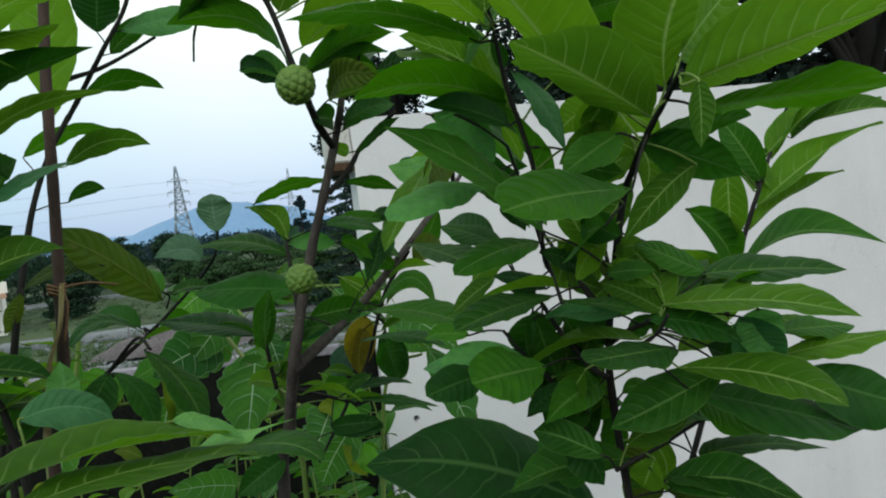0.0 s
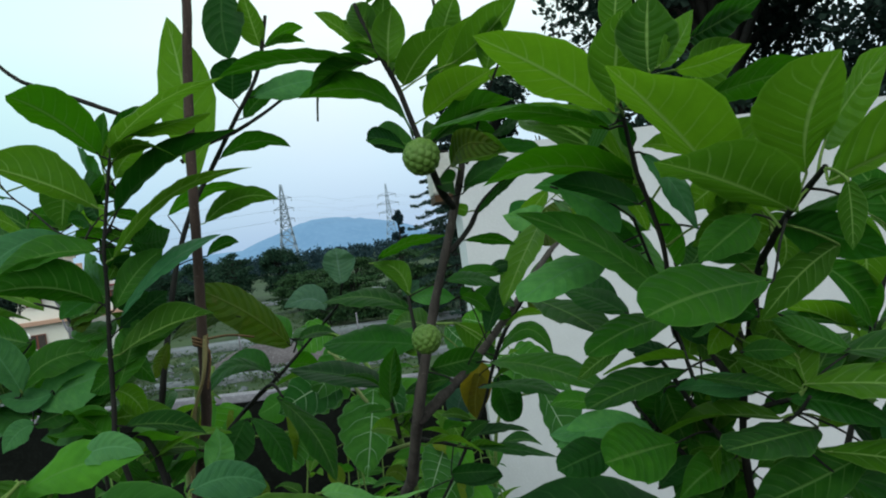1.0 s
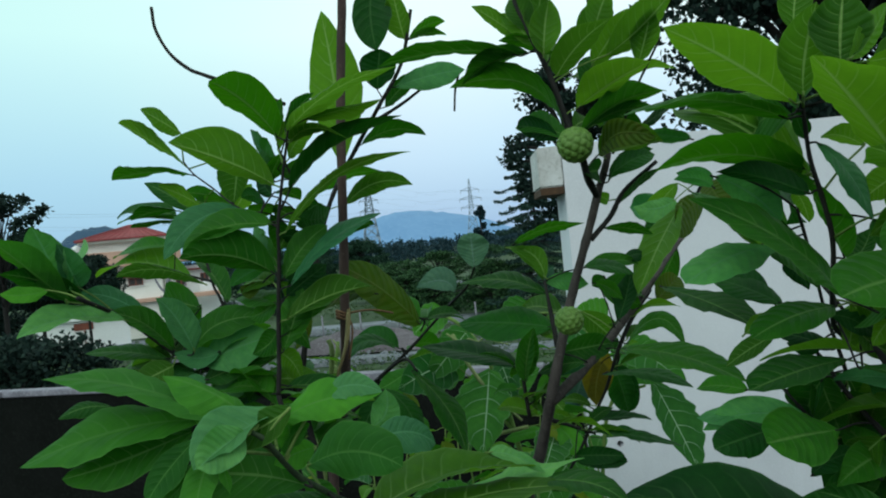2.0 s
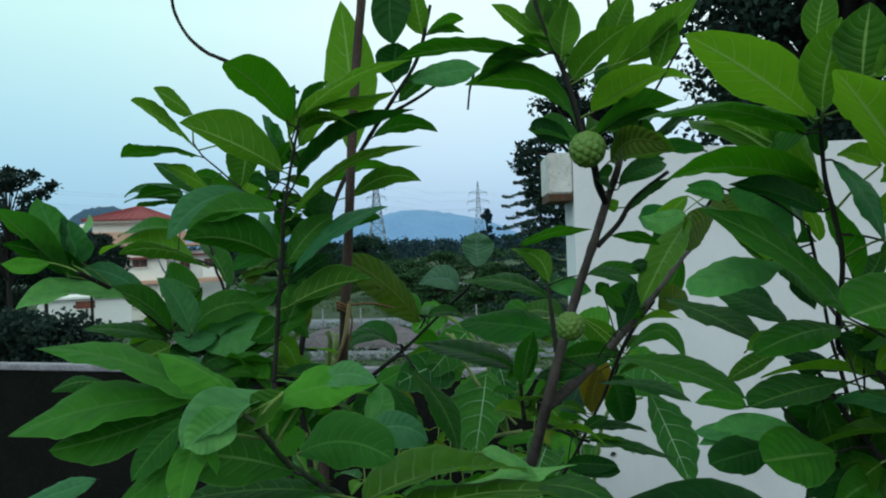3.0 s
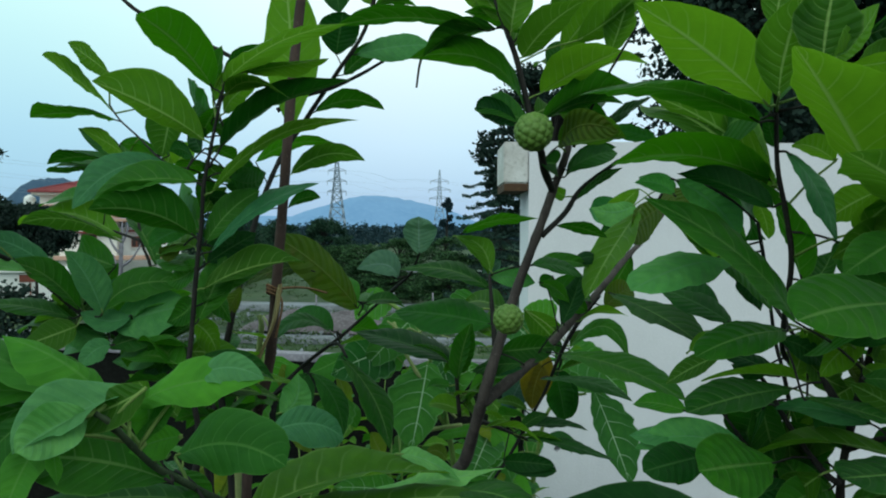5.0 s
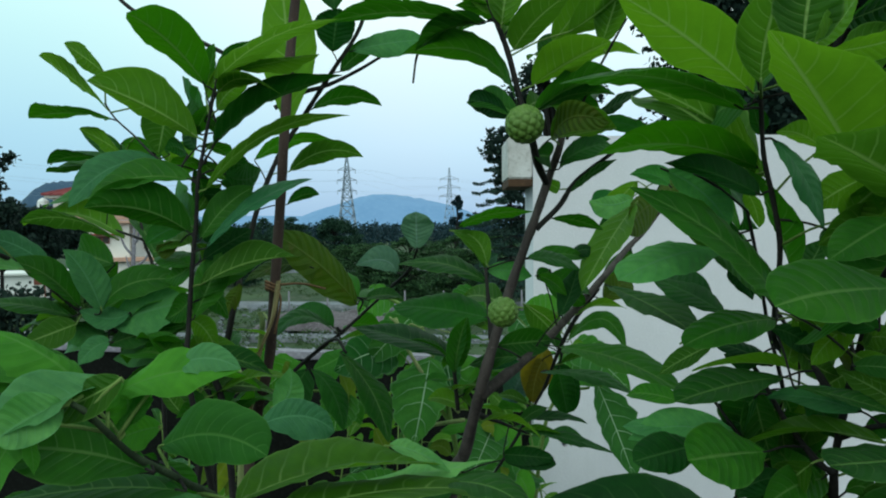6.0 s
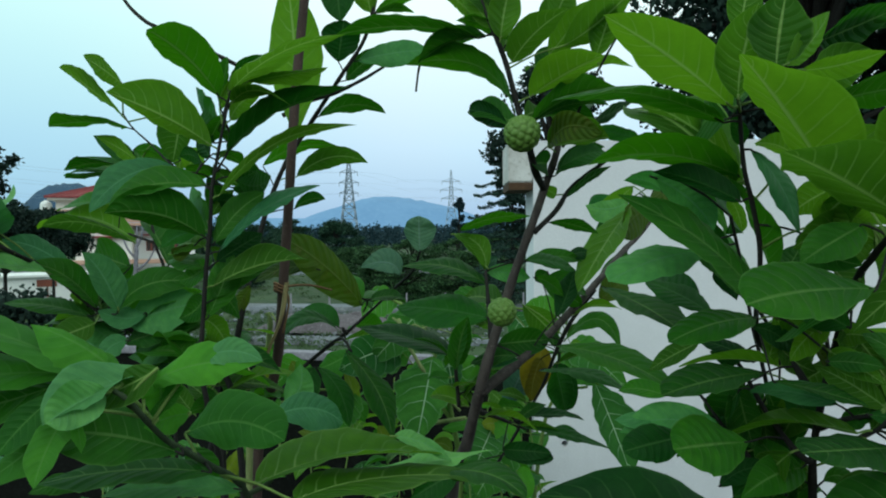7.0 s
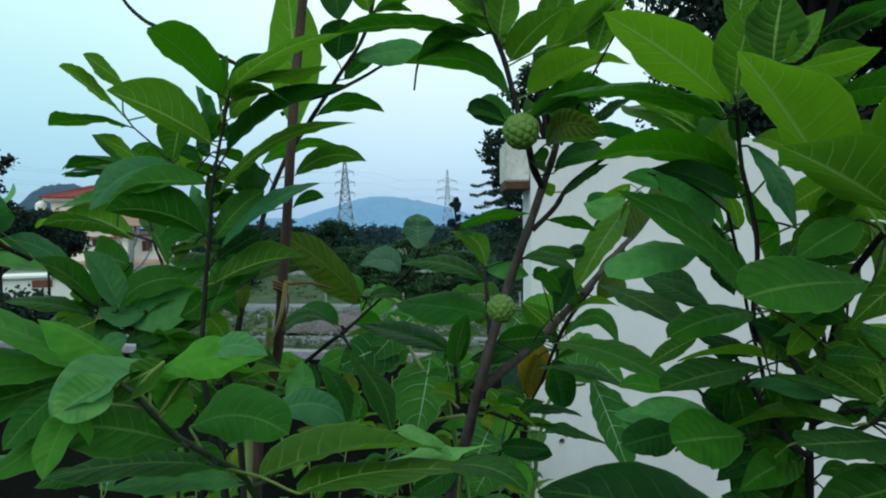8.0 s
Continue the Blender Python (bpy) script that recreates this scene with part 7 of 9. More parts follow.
    blade(N, (-0.258, 0.960, 2.044), (-0.209, 0.955, 2.062), (-0.151, 0.950, 2.065), (0.0219, 13), (0.0226, -156), 0, 0.50)
    blade(N, (-0.266, 0.950, 2.039), (-0.231, 0.950, 2.021), (-0.217, 0.950, 1.982), (0.0156, 138), (0.0156, -42), 1, 0.50)
    blade(N, (-0.210, 0.920, 1.967), (-0.274, 0.930, 1.993), (-0.346, 0.940, 1.991), (0.0285, 18), (0.0286, -161), 0, 0.48, (-0.210, 0.912, 1.968))
    blade(N, (-0.203, 0.900, 1.922), (-0.278, 0.925, 1.930), (-0.356, 0.950, 1.930), (0.0337, 37), (0.0335, -138), 2, 0.48, (-0.203, 0.892, 1.923))
    blade(N, (-0.264, 0.930, 1.864), (-0.343, 0.965, 1.881), (-0.432, 1.000, 1.891), (0.0339, 19), (0.0334, -168), 2, 0.50, (-0.258, 0.918, 1.859))
    blade(N, (-0.248, 0.880, 1.859), (-0.237, 0.865, 1.892), (-0.224, 0.850, 1.930), (0.0170, 84), (0.0170, -98), 0, 0.49, (-0.258, 0.923, 1.844))
    blade(N, (-0.161, 0.880, 1.875), (-0.196, 0.890, 1.871), (-0.233, 0.900, 1.858), (0.0160, 42), (0.0160, -141), 0, 0.53, (-0.196, 0.870, 1.891))
    blade(N, (-0.155, 0.900, 2.003), (-0.119, 0.925, 2.001), (-0.087, 0.950, 1.985), (0.0177, 149), (0.0181, -44), 2, 0.53, (-0.161, 0.870, 2.000))
    blade(N, (-0.145, 0.950, 1.976), (-0.126, 0.965, 1.967), (-0.107, 0.980, 1.947), (0.0115, 98), (0.0116, -72), 0, 0.55)
    blade(N, (-0.100, 0.970, 2.003), (-0.083, 0.985, 2.012), (-0.066, 1.000, 2.007), (0.0093, 125), (0.0134, -59), 2, 0.50)
    blade(N, (-0.118, 0.970, 1.916), (-0.103, 0.985, 1.947), (-0.092, 1.000, 1.987), (0.0196, 158), (0.0169, -10), 2, 0.57, (-0.154, 0.973, 1.867))
    blade(N, (-0.122, 0.900, 2.055), (-0.093, 0.920, 2.052), (-0.057, 0.940, 2.039), (0.0162, 26), (0.0161, -159), 0, 0.52, (-0.128, 0.874, 2.054))
    blade(N, (-0.012, 1.100, 2.089), (-0.042, 1.100, 2.078), (-0.077, 1.100, 2.085), (0.0169, 66), (0.0312, -112), 8, 0.41, (0.035, 1.108, 2.118))
    blade(N, (-0.009, 1.040, 2.079), (-0.048, 0.990, 2.022), (-0.085, 0.940, 1.956), (0.0340, -5), (0.0339, 174), 1, 0.53)
    blade(N, (0.028, 1.100, 2.086), (-0.006, 1.050, 2.061), (-0.024, 1.000, 2.034), (0.0256, 84), (0.0267, -104), 5, 0.47, (0.035, 1.117, 2.115), blunt=True)
    blade(N, (-0.108, 1.000, 1.877), (-0.058, 0.985, 1.914), (-0.025, 0.970, 1.870), (0.0185, 145), (0.0185, -45), 0, 0.45, (-0.135, 1.008, 1.882))
    blade(N, (-0.119, 0.970, 1.875), (-0.038, 0.905, 1.872), (0.034, 0.840, 1.847), (0.0339, 164), (0.0333, -8), 0, 0.52, (-0.147, 0.987, 1.872))
    blade(N, (-0.152, 1.080, 1.815), (-0.080, 1.040, 1.823), (-0.018, 1.000, 1.806), (0.0309, -180), (0.0309, -1), 2, 0.51, (-0.140, 1.132, 1.806))
    blade(N, (-0.153, 1.150, 1.823), (-0.167, 1.150, 1.786), (-0.171, 1.150, 1.746), (0.0279, 68), (0.0254, -113), 4, 0.42, (-0.126, 1.147, 1.836))
    blade(N, (-0.135, 1.250, 1.782), (-0.127, 1.265, 1.742), (-0.120, 1.280, 1.698), (0.0280, -121), (0.0278, 58), 2, 0.41, (-0.130, 1.247, 1.804), blunt=True)
    blade(N, (-0.195, 1.200, 1.776), (-0.212, 1.200, 1.753), (-0.230, 1.200, 1.740), (0.0188, 63), (0.0228, -120), 9, 0.50)
    blade(N, (-0.197, 1.080, 1.731), (-0.134, 1.080, 1.744), (-0.079, 1.080, 1.737), (0.0235, 177), (0.0235, -2), 2, 0.52, (-0.186, 1.071, 1.719))
    blade(N, (-0.173, 1.020, 1.738), (-0.109, 1.010, 1.734), (-0.039, 1.000, 1.718), (0.0271, -178), (0.0269, 4), 2, 0.52, (-0.187, 1.029, 1.738))
    blade(N, (-0.200, 1.000, 1.699), (-0.157, 0.995, 1.703), (-0.123, 0.990, 1.701), (0.0163, 157), (0.0161, -47), 2, 0.51, (-0.264, 0.970, 1.681), blunt=True)
    blade(N, (0.003, 1.000, 2.096), (0.071, 0.890, 2.034), (0.115, 0.780, 1.971), (0.0337, -180), (0.0339, -2), 0, 0.49)
    blade(N, (0.057, 1.000, 2.108), (0.086, 0.925, 2.083), (0.099, 0.850, 2.038), (0.0323, 65), (0.0338, -110), 0, 0.56)
    blade(N, (-0.052, 0.950, 1.964), (0.001, 0.850, 1.947), (0.037, 0.750, 1.928), (0.0336, 177), (0.0332, 3), 0, 0.51)
    blade(N, (-0.204, 0.800, 2.307), (-0.231, 0.810, 2.335), (-0.262, 0.820, 2.362), (0.0173, 129), (0.0170, -37), 1, 0.44, (-0.185, 0.790, 2.300))
    blade(N, (-0.181, 0.800, 2.298), (-0.175, 0.800, 2.326), (-0.167, 0.800, 2.365), (0.0211, 50), (0.0202, -130), 1, 0.52, (-0.183, 0.790, 2.293))
    blade(N, (-0.097, 0.800, 2.266), (-0.053, 0.800, 2.293), (-0.011, 0.800, 2.333), (0.0292, 52), (0.0230, -150), 1, 0.49, (-0.165, 0.800, 2.242))


plant_n()


def plant_r():
    R = thing("custard_apple_tree", "bushy custard apple tree with large glossy leaves before the white wall", "tree", group="custard apple trees")
    stem(R, "trunk", 0.0049, 0.0019, [(0.144, 0.760, 0.530), (0.169, 0.745, 1.055), (0.164, 0.720, 1.581), (0.147, 0.680, 1.783), (0.144, 0.655, 1.864), (0.162, 0.630, 1.983), (0.167, 0.590, 2.021), (0.167, 0.540, 2.045), (0.170, 0.500, 2.064), (0.170, 0.470, 2.075)])
    stem(R, "branch", 0.003, 0.0016, [(0.140, 0.650, 1.889), (0.122, 0.660, 1.918), (0.099, 0.680, 1.931), (0.091, 0.660, 1.961), (0.086, 0.620, 2.022), (0.075, 0.600, 2.067), (0.065, 0.585, 2.100), (0.057, 0.560, 2.144), (0.052, 0.550, 2.160)])
    stem(R, "branch", 0.003, 0.0018, [(0.140, 0.660, 1.823), (0.125, 0.660, 1.835), (0.102, 0.680, 1.869), (0.085, 0.700, 1.904), (0.066, 0.720, 1.929)])
    stem(R, "branch", 0.0022, 0.0015, [(0.134, 0.650, 1.894), (0.122, 0.660, 1.918), (0.101, 0.680, 1.959), (0.086, 0.740, 1.999), (0.067, 0.760, 2.029)])
    stem(R, "branch", 0.003, 0.0015, [(0.143, 0.650, 1.858), (0.161, 0.630, 1.874), (0.178, 0.600, 1.886)])
    stem(R, "branch", 0.003, 0.0015, [(0.128, 0.680, 1.737), (0.107, 0.680, 1.786), (0.086, 0.680, 1.823), (0.065, 0.680, 1.848), (0.047, 0.700, 1.873)])
    stem(R, "branch", 0.0022, 0.0012, [(0.144, 0.620, 1.927), (0.143, 0.640, 1.964), (0.141, 0.660, 1.994)])
    stem(R, "branch", 0.0024, 0.0015, [(0.139, 0.640, 1.842), (0.158, 0.620, 1.856), (0.174, 0.600, 1.873), (0.179, 0.580, 1.892)])
    stem(R, "branch", 0.0024, 0.0015, [(0.138, 0.660, 1.731), (0.184, 0.680, 1.740), (0.238, 0.700, 1.756), (0.270, 0.720, 1.757)])
    stem(R, "branch", 0.0022, 0.0015, [(0.120, 0.740, 1.870), (0.112, 0.740, 1.908), (0.104, 0.740, 1.940), (0.086, 0.700, 2.004), (0.068, 0.660, 2.056)])
    leaf(R, (0.053, 0.750, 1.958), (-0.001, 0.850, 1.985), 0.042, -26, 0.05, 2, (0.066, 0.720, 1.929))
    leaf(R, (0.064, 0.620, 2.083), (-0.026, 0.800, 2.189), 0.082, -15, 0.06, 1, (0.072, 0.596, 2.075))
    leaf(R, (0.135, 0.550, 2.077), (0.140, 0.600, 2.044), 0.026, -161, 0.04, 1, (0.154, 0.522, 2.036))
    leaf(R, (0.021, 0.650, 2.090), (0.094, 0.800, 2.039), 0.063, 80, 0.05, 2, (0.068, 0.660, 2.056), bow=0.05)
    leaf(R, (0.108, 0.500, 2.107), (0.176, 0.600, 2.093), 0.044, 99, 0.05, 1, (0.151, 0.470, 2.076))
    leaf(R, (0.053, 0.560, 2.139), (0.085, 0.620, 2.188), 0.030, -1, 0.05, 0)
    leaf(R, (0.049, 0.560, 2.135), (0.046, 0.700, 2.134), 0.050, -77, 0.05, 0, (0.058, 0.563, 2.138))
    leaf(R, (0.065, 0.600, 2.214), (0.074, 0.600, 2.262), 0.029, 82, 0.05, 1, (0.052, 0.550, 2.160))
    leaf(R, (0.012, 0.680, 1.876), (-0.036, 0.720, 1.871), 0.023, -45, 0.05, 0, (0.047, 0.700, 1.873))
    leaf(R, (0.062, 0.660, 1.849), (-0.035, 0.700, 1.832), 0.038, -47, 0.05, 3, (0.065, 0.680, 1.848), bow=0.08)
    leaf(R, (0.185, 0.660, 1.712), (0.289, 0.600, 1.704), 0.043, 53, 0.05, 0, (0.172, 0.675, 1.738), bow=0.1)
    leaf(R, (0.107, 0.660, 1.961), (0.153, 0.720, 1.908), 0.033, 136, 0.05, 1, (0.092, 0.663, 1.957))
    leaf(R, (0.077, 0.660, 1.890), (0.083, 0.750, 1.807), 0.044, -114, 0.05, 0, (0.095, 0.688, 1.882))
    leaf(R, (0.102, 0.660, 1.918), (0.127, 0.700, 1.957), 0.028, 24, 0.05, 1, (0.113, 0.667, 1.923))
    leaf(R, (0.106, 0.700, 1.887), (0.134, 0.800, 1.789), 0.052, 115, 0.05, 0, (0.093, 0.690, 1.887))
    leaf(R, (0.113, 0.620, 1.844), (0.112, 0.700, 1.778), 0.037, -117, 0.05, 1, (0.139, 0.640, 1.842))
    leaf(R, (0.130, 0.560, 1.974), (0.132, 0.700, 1.934), 0.052, -65, 0.05, 0, (0.152, 0.575, 1.990))
    leaf(R, (0.248, 0.600, 1.879), (0.276, 0.620, 1.829), 0.048, 139, 0.05, 3, (0.178, 0.600, 1.886), blunt=True)
    leaf(R, (0.194, 0.700, 1.773), (0.305, 0.700, 1.736), 0.042, 29, 0.05, 2, (0.204, 0.688, 1.746))
    leaf(R, (0.181, 0.600, 1.893), (0.139, 0.640, 1.918), 0.026, -68, 0.05, 1, (0.178, 0.600, 1.886))
    leaf(R, (0.184, 0.600, 1.895), (0.196, 0.680, 1.945), 0.034, 19, 0.05, 1, (0.178, 0.600, 1.886))
    leaf(R, (0.185, 0.600, 1.887), (0.248, 0.660, 1.928), 0.035, 14, 0.05, 0, (0.178, 0.600, 1.886))
    leaf(R, (0.151, 0.620, 1.888), (0.086, 0.660, 1.889), 0.028, -37, 0.05, 3, (0.165, 0.623, 1.877))
    leaf(R, (0.114, 0.640, 1.797), (0.102, 0.700, 1.832), 0.033, -25, 0.05, 0, (0.105, 0.680, 1.790))
    leaf(R, (0.198, 0.600, 1.865), (0.262, 0.660, 1.866), 0.032, 27, 0.05, 1, (0.174, 0.600, 1.873))
    leaf(R, (0.232, 0.700, 1.703), (0.270, 0.720, 1.709), 0.029, 53, 0.04, 4, (0.218, 0.693, 1.750))
    leaf(R, (0.177, 0.660, 1.738), (0.168, 0.680, 1.702), 0.034, -125, 0.04, 1, (0.172, 0.675, 1.738))
    leaf(R, (0.117, 0.600, 1.769), (0.061, 0.660, 1.780), 0.032, -59, 0.05, 0, (0.138, 0.660, 1.731))
    leaf(R, (0.143, 0.620, 1.936), (0.174, 0.580, 1.916), 0.022, 66, 0.06, 1)
    leaf(R, (0.077, 0.720, 1.876), (0.101, 0.780, 1.789), 0.039, 135, 0.05, 3, (0.089, 0.695, 1.895))
    leaf(R, (0.135, 0.700, 1.826), (0.123, 0.720, 1.760), 0.035, -128, 0.05, 1, (0.146, 0.671, 1.814))
    leaf(R, (0.141, 0.700, 1.830), (0.083, 0.720, 1.753), 0.053, -87, 0.05, 2, (0.145, 0.667, 1.824))
    leaf(R, (0.137, 0.700, 1.795), (0.105, 0.720, 1.732), 0.035, -99, 0.05, 0, (0.147, 0.677, 1.793))
    leaf(R, (0.066, 0.600, 2.068), (-0.007, 0.620, 2.099), 0.029, -51, 0.05, 2, (0.073, 0.598, 2.071))
    leaf(R, (0.133, 0.660, 1.818), (0.071, 0.620, 1.799), 0.036, -52, 0.05, 0, (0.138, 0.660, 1.824), bow=0.06)
    leaf(R, (0.107, 0.740, 1.836), (0.080, 0.780, 1.763), 0.037, -120, 0.05, 2, (0.120, 0.740, 1.870))
    leaf(R, (0.147, 0.580, 1.962), (0.121, 0.620, 1.976), 0.030, -71, 0.05, 2, (0.151, 0.590, 1.975))
    leaf(R, (0.088, 0.692, 1.820), (0.084, 0.811, 1.817), 0.053, 13, 0.08, 2, (0.088, 0.680, 1.820))
    leaf(R, (0.184, 0.604, 1.875), (0.307, 0.632, 1.906), 0.048, -2, 0.06, 0, (0.172, 0.602, 1.872))
    leaf(R, (0.111, 0.691, 1.781), (0.111, 0.792, 1.813), 0.040, 33, 0.07, 0, (0.111, 0.680, 1.777))
    leaf(R, (0.212, 0.699, 1.746), (0.260, 0.781, 1.740), 0.042, 11, 0.06, 1, (0.207, 0.688, 1.747))
    leaf(R, (0.093, 0.689, 1.797), (0.030, 0.767, 1.791), 0.044, -1, 0.07, 2, (0.100, 0.680, 1.798))
    leaf(R, (0.151, 0.646, 1.863), (0.098, 0.755, 1.805), 0.048, 22, 0.09, 0, (0.155, 0.637, 1.868))
    leaf(R, (0.126, 0.691, 1.753), (0.168, 0.797, 1.749), 0.041, -40, 0.06, 1, (0.121, 0.680, 1.753))
    leaf(R, (0.112, 0.657, 1.914), (0.020, 0.650, 1.912), 0.036, 18, 0.05, 1, (0.124, 0.658, 1.914))
    leaf(R, (0.138, 0.661, 1.893), (0.177, 0.741, 1.868), 0.040, 44, 0.06, 0, (0.133, 0.651, 1.896))
    leaf(R, (0.162, 0.607, 1.868), (0.052, 0.666, 1.830), 0.048, 0, 0.09, 1, (0.172, 0.602, 1.872))
    leaf(R, (0.157, 0.676, 1.734), (0.035, 0.707, 1.703), 0.052, -29, 0.07, 0, (0.169, 0.673, 1.737))
    leaf(R, (0.175, 0.614, 1.868), (0.257, 0.635, 1.909), 0.038, 1, 0.08, 1, (0.164, 0.612, 1.863))
    blade(R, (0.050, 0.550, 2.142), (0.004, 0.525, 2.176), (-0.052, 0.500, 2.209), (0.0293, 144), (0.0276, -15), 1, 0.53, (0.057, 0.560, 2.144))
    blade(R, (0.045, 0.560, 2.132), (-0.023, 0.510, 2.149), (-0.088, 0.460, 2.138), (0.0317, -176), (0.0320, 2), 0, 0.50, (0.059, 0.566, 2.133))
    blade(R, (0.069, 0.600, 2.083), (0.040, 0.675, 2.141), (-0.025, 0.750, 2.194), (0.0330, 127), (0.0340, -61), 1, 0.46, (0.071, 0.594, 2.081))
    blade(R, (0.074, 0.620, 2.089), (0.002, 0.600, 2.111), (-0.064, 0.580, 2.102), (0.0301, 154), (0.0295, -16), 0, 0.52, (0.075, 0.600, 2.067))
    blade(R, (0.049, 0.520, 2.143), (0.050, 0.510, 2.172), (0.059, 0.500, 2.209), (0.0214, 15), (0.0217, -165), 1, 0.58, (0.058, 0.562, 2.140))
    blade(R, (0.071, 0.500, 2.160), (0.073, 0.500, 2.185), (0.078, 0.500, 2.217), (0.0240, 78), (0.0238, -102), 1, 0.54, (0.054, 0.553, 2.155))
    blade(R, (0.077, 0.500, 2.163), (0.096, 0.510, 2.180), (0.112, 0.520, 2.205), (0.0135, 92), (0.0121, -117), 1, 0.55, (0.052, 0.551, 2.159))
    blade(R, (0.107, 0.550, 2.183), (0.137, 0.575, 2.202), (0.179, 0.600, 2.211), (0.0189, 29), (0.0187, -158), 2, 0.53, (0.052, 0.551, 2.159))
    blade(R, (0.093, 0.520, 2.163), (0.116, 0.510, 2.163), (0.143, 0.500, 2.169), (0.0113, 25), (0.0124, -127), 1, 0.54, (0.052, 0.551, 2.159))
    blade(R, (0.113, 0.520, 2.080), (0.072, 0.470, 2.121), (0.032, 0.420, 2.154), (0.0394, 171), (0.0309, 23), 1, 0.40, (0.167, 0.540, 2.045))
    blade(R, (0.070, 0.580, 2.111), (0.093, 0.580, 2.081), (0.108, 0.580, 2.040), (0.0164, 138), (0.0167, -49), 3, 0.53, (0.063, 0.579, 2.111))
    blade(R, (0.122, 0.580, 2.048), (0.134, 0.560, 2.067), (0.153, 0.540, 2.086), (0.0146, 41), (0.0176, -138), 1, 0.41, (0.085, 0.618, 2.026))
    blade(R, (0.149, 0.560, 2.047), (0.120, 0.540, 2.033), (0.093, 0.520, 2.018), (0.0166, 38), (0.0188, -142), 0, 0.47, (0.167, 0.557, 2.037))
    blade(R, (0.113, 0.600, 2.041), (0.128, 0.580, 2.023), (0.149, 0.560, 2.015), (0.0147, 131), (0.0170, -51), 0, 0.51, (0.080, 0.608, 2.048))
    blade(R, (0.094, 0.620, 2.007), (0.079, 0.610, 2.049), (0.055, 0.600, 2.090), (0.0194, 162), (0.0185, 24), 0, 0.42, (0.087, 0.630, 2.007))
    blade(R, (0.061, 0.650, 2.078), (0.074, 0.665, 2.063), (0.082, 0.680, 2.041), (0.0109, -26), (0.0109, 165), 1, 0.60, (0.069, 0.591, 2.086))
    blade(R, (0.049, 0.660, 2.021), (0.002, 0.620, 2.018), (-0.047, 0.580, 1.998), (0.0263, 16), (0.0265, -150), 3, 0.60, (0.077, 0.680, 2.030), blunt=True)
    blade(R, (0.032, 0.680, 2.020), (0.060, 0.670, 2.007), (0.081, 0.660, 1.976), (0.0144, 153), (0.0144, -25), 0, 0.53, (0.074, 0.673, 2.039))
    blade(R, (0.059, 0.720, 1.956), (0.029, 0.750, 1.973), (-0.005, 0.780, 1.986), (0.0193, 15), (0.0194, -150), 2, 0.50, (0.068, 0.718, 1.927))
    blade(R, (0.084, 0.620, 1.964), (0.043, 0.595, 1.961), (0.003, 0.570, 1.947), (0.0202, 27), (0.0202, -152), 0, 0.51, (0.090, 0.650, 1.976), blunt=True)
    blade(R, (0.138, 0.500, 2.001), (0.081, 0.460, 2.002), (0.036, 0.420, 1.996), (0.0268, 41), (0.0268, -141), 0, 0.60, (0.167, 0.544, 2.043), blunt=True)
    blade(R, (0.095, 0.640, 1.911), (0.048, 0.610, 1.909), (-0.002, 0.580, 1.899), (0.0241, 22), (0.0239, -169), 0, 0.60, (0.124, 0.658, 1.914), blunt=True)
    blade(R, (0.045, 0.700, 1.928), (0.019, 0.710, 1.911), (-0.003, 0.720, 1.893), (0.0128, 63), (0.0133, -133), 1, 0.46, (0.069, 0.717, 1.925))
    blade(R, (0.048, 0.680, 1.857), (0.006, 0.690, 1.850), (-0.040, 0.700, 1.843), (0.0191, 24), (0.0192, -149), 3, 0.56, (0.060, 0.685, 1.854))
    blade(R, (0.027, 0.640, 1.848), (-0.004, 0.620, 1.845), (-0.034, 0.600, 1.841), (0.0188, 41), (0.0200, -139), 2, 0.56, (0.065, 0.680, 1.848), blunt=True)
    blade(R, (0.077, 0.620, 1.851), (0.041, 0.595, 1.854), (0.007, 0.570, 1.855), (0.0280, 45), (0.0291, -135), 0, 0.59, (0.119, 0.665, 1.843), blunt=True)
    blade(R, (0.189, 0.600, 1.859), (0.143, 0.560, 1.867), (0.095, 0.520, 1.874), (0.0260, 15), (0.0261, -161), 0, 0.56, (0.173, 0.602, 1.872), blunt=True)
    blade(R, (0.097, 0.620, 1.908), (0.134, 0.610, 1.902), (0.168, 0.600, 1.893), (0.0152, 169), (0.0153, -12), 0, 0.58, (0.095, 0.670, 1.946))
    blade(R, (0.135, 0.600, 1.930), (0.154, 0.590, 1.932), (0.173, 0.580, 1.930), (0.0101, 124), (0.0095, -56), 0, 0.50, (0.144, 0.620, 1.927))
    blade(R, (0.077, 0.680, 1.894), (0.085, 0.680, 1.859), (0.094, 0.680, 1.826), (0.0197, -74), (0.0160, 106), 0, 0.50, (0.086, 0.698, 1.901))
    blade(R, (0.093, 0.680, 1.913), (0.069, 0.690, 1.925), (0.043, 0.700, 1.930), (0.0117, 39), (0.0117, -140), 2, 0.49, (0.111, 0.670, 1.925))
    blade(R, (0.112, 0.660, 1.892), (0.131, 0.660, 1.877), (0.147, 0.660, 1.852), (0.0144, 111), (0.0152, -70), 2, 0.55, (0.114, 0.667, 1.922))
    blade(R, (0.112, 0.660, 1.933), (0.126, 0.660, 1.918), (0.145, 0.660, 1.909), (0.0143, 112), (0.0123, -66), 1, 0.47, (0.113, 0.668, 1.935))
    blade(R, (0.112, 0.700, 1.822), (0.133, 0.700, 1.807), (0.143, 0.700, 1.780), (0.0128, 112), (0.0163, -68), 1, 0.54, (0.086, 0.680, 1.823))
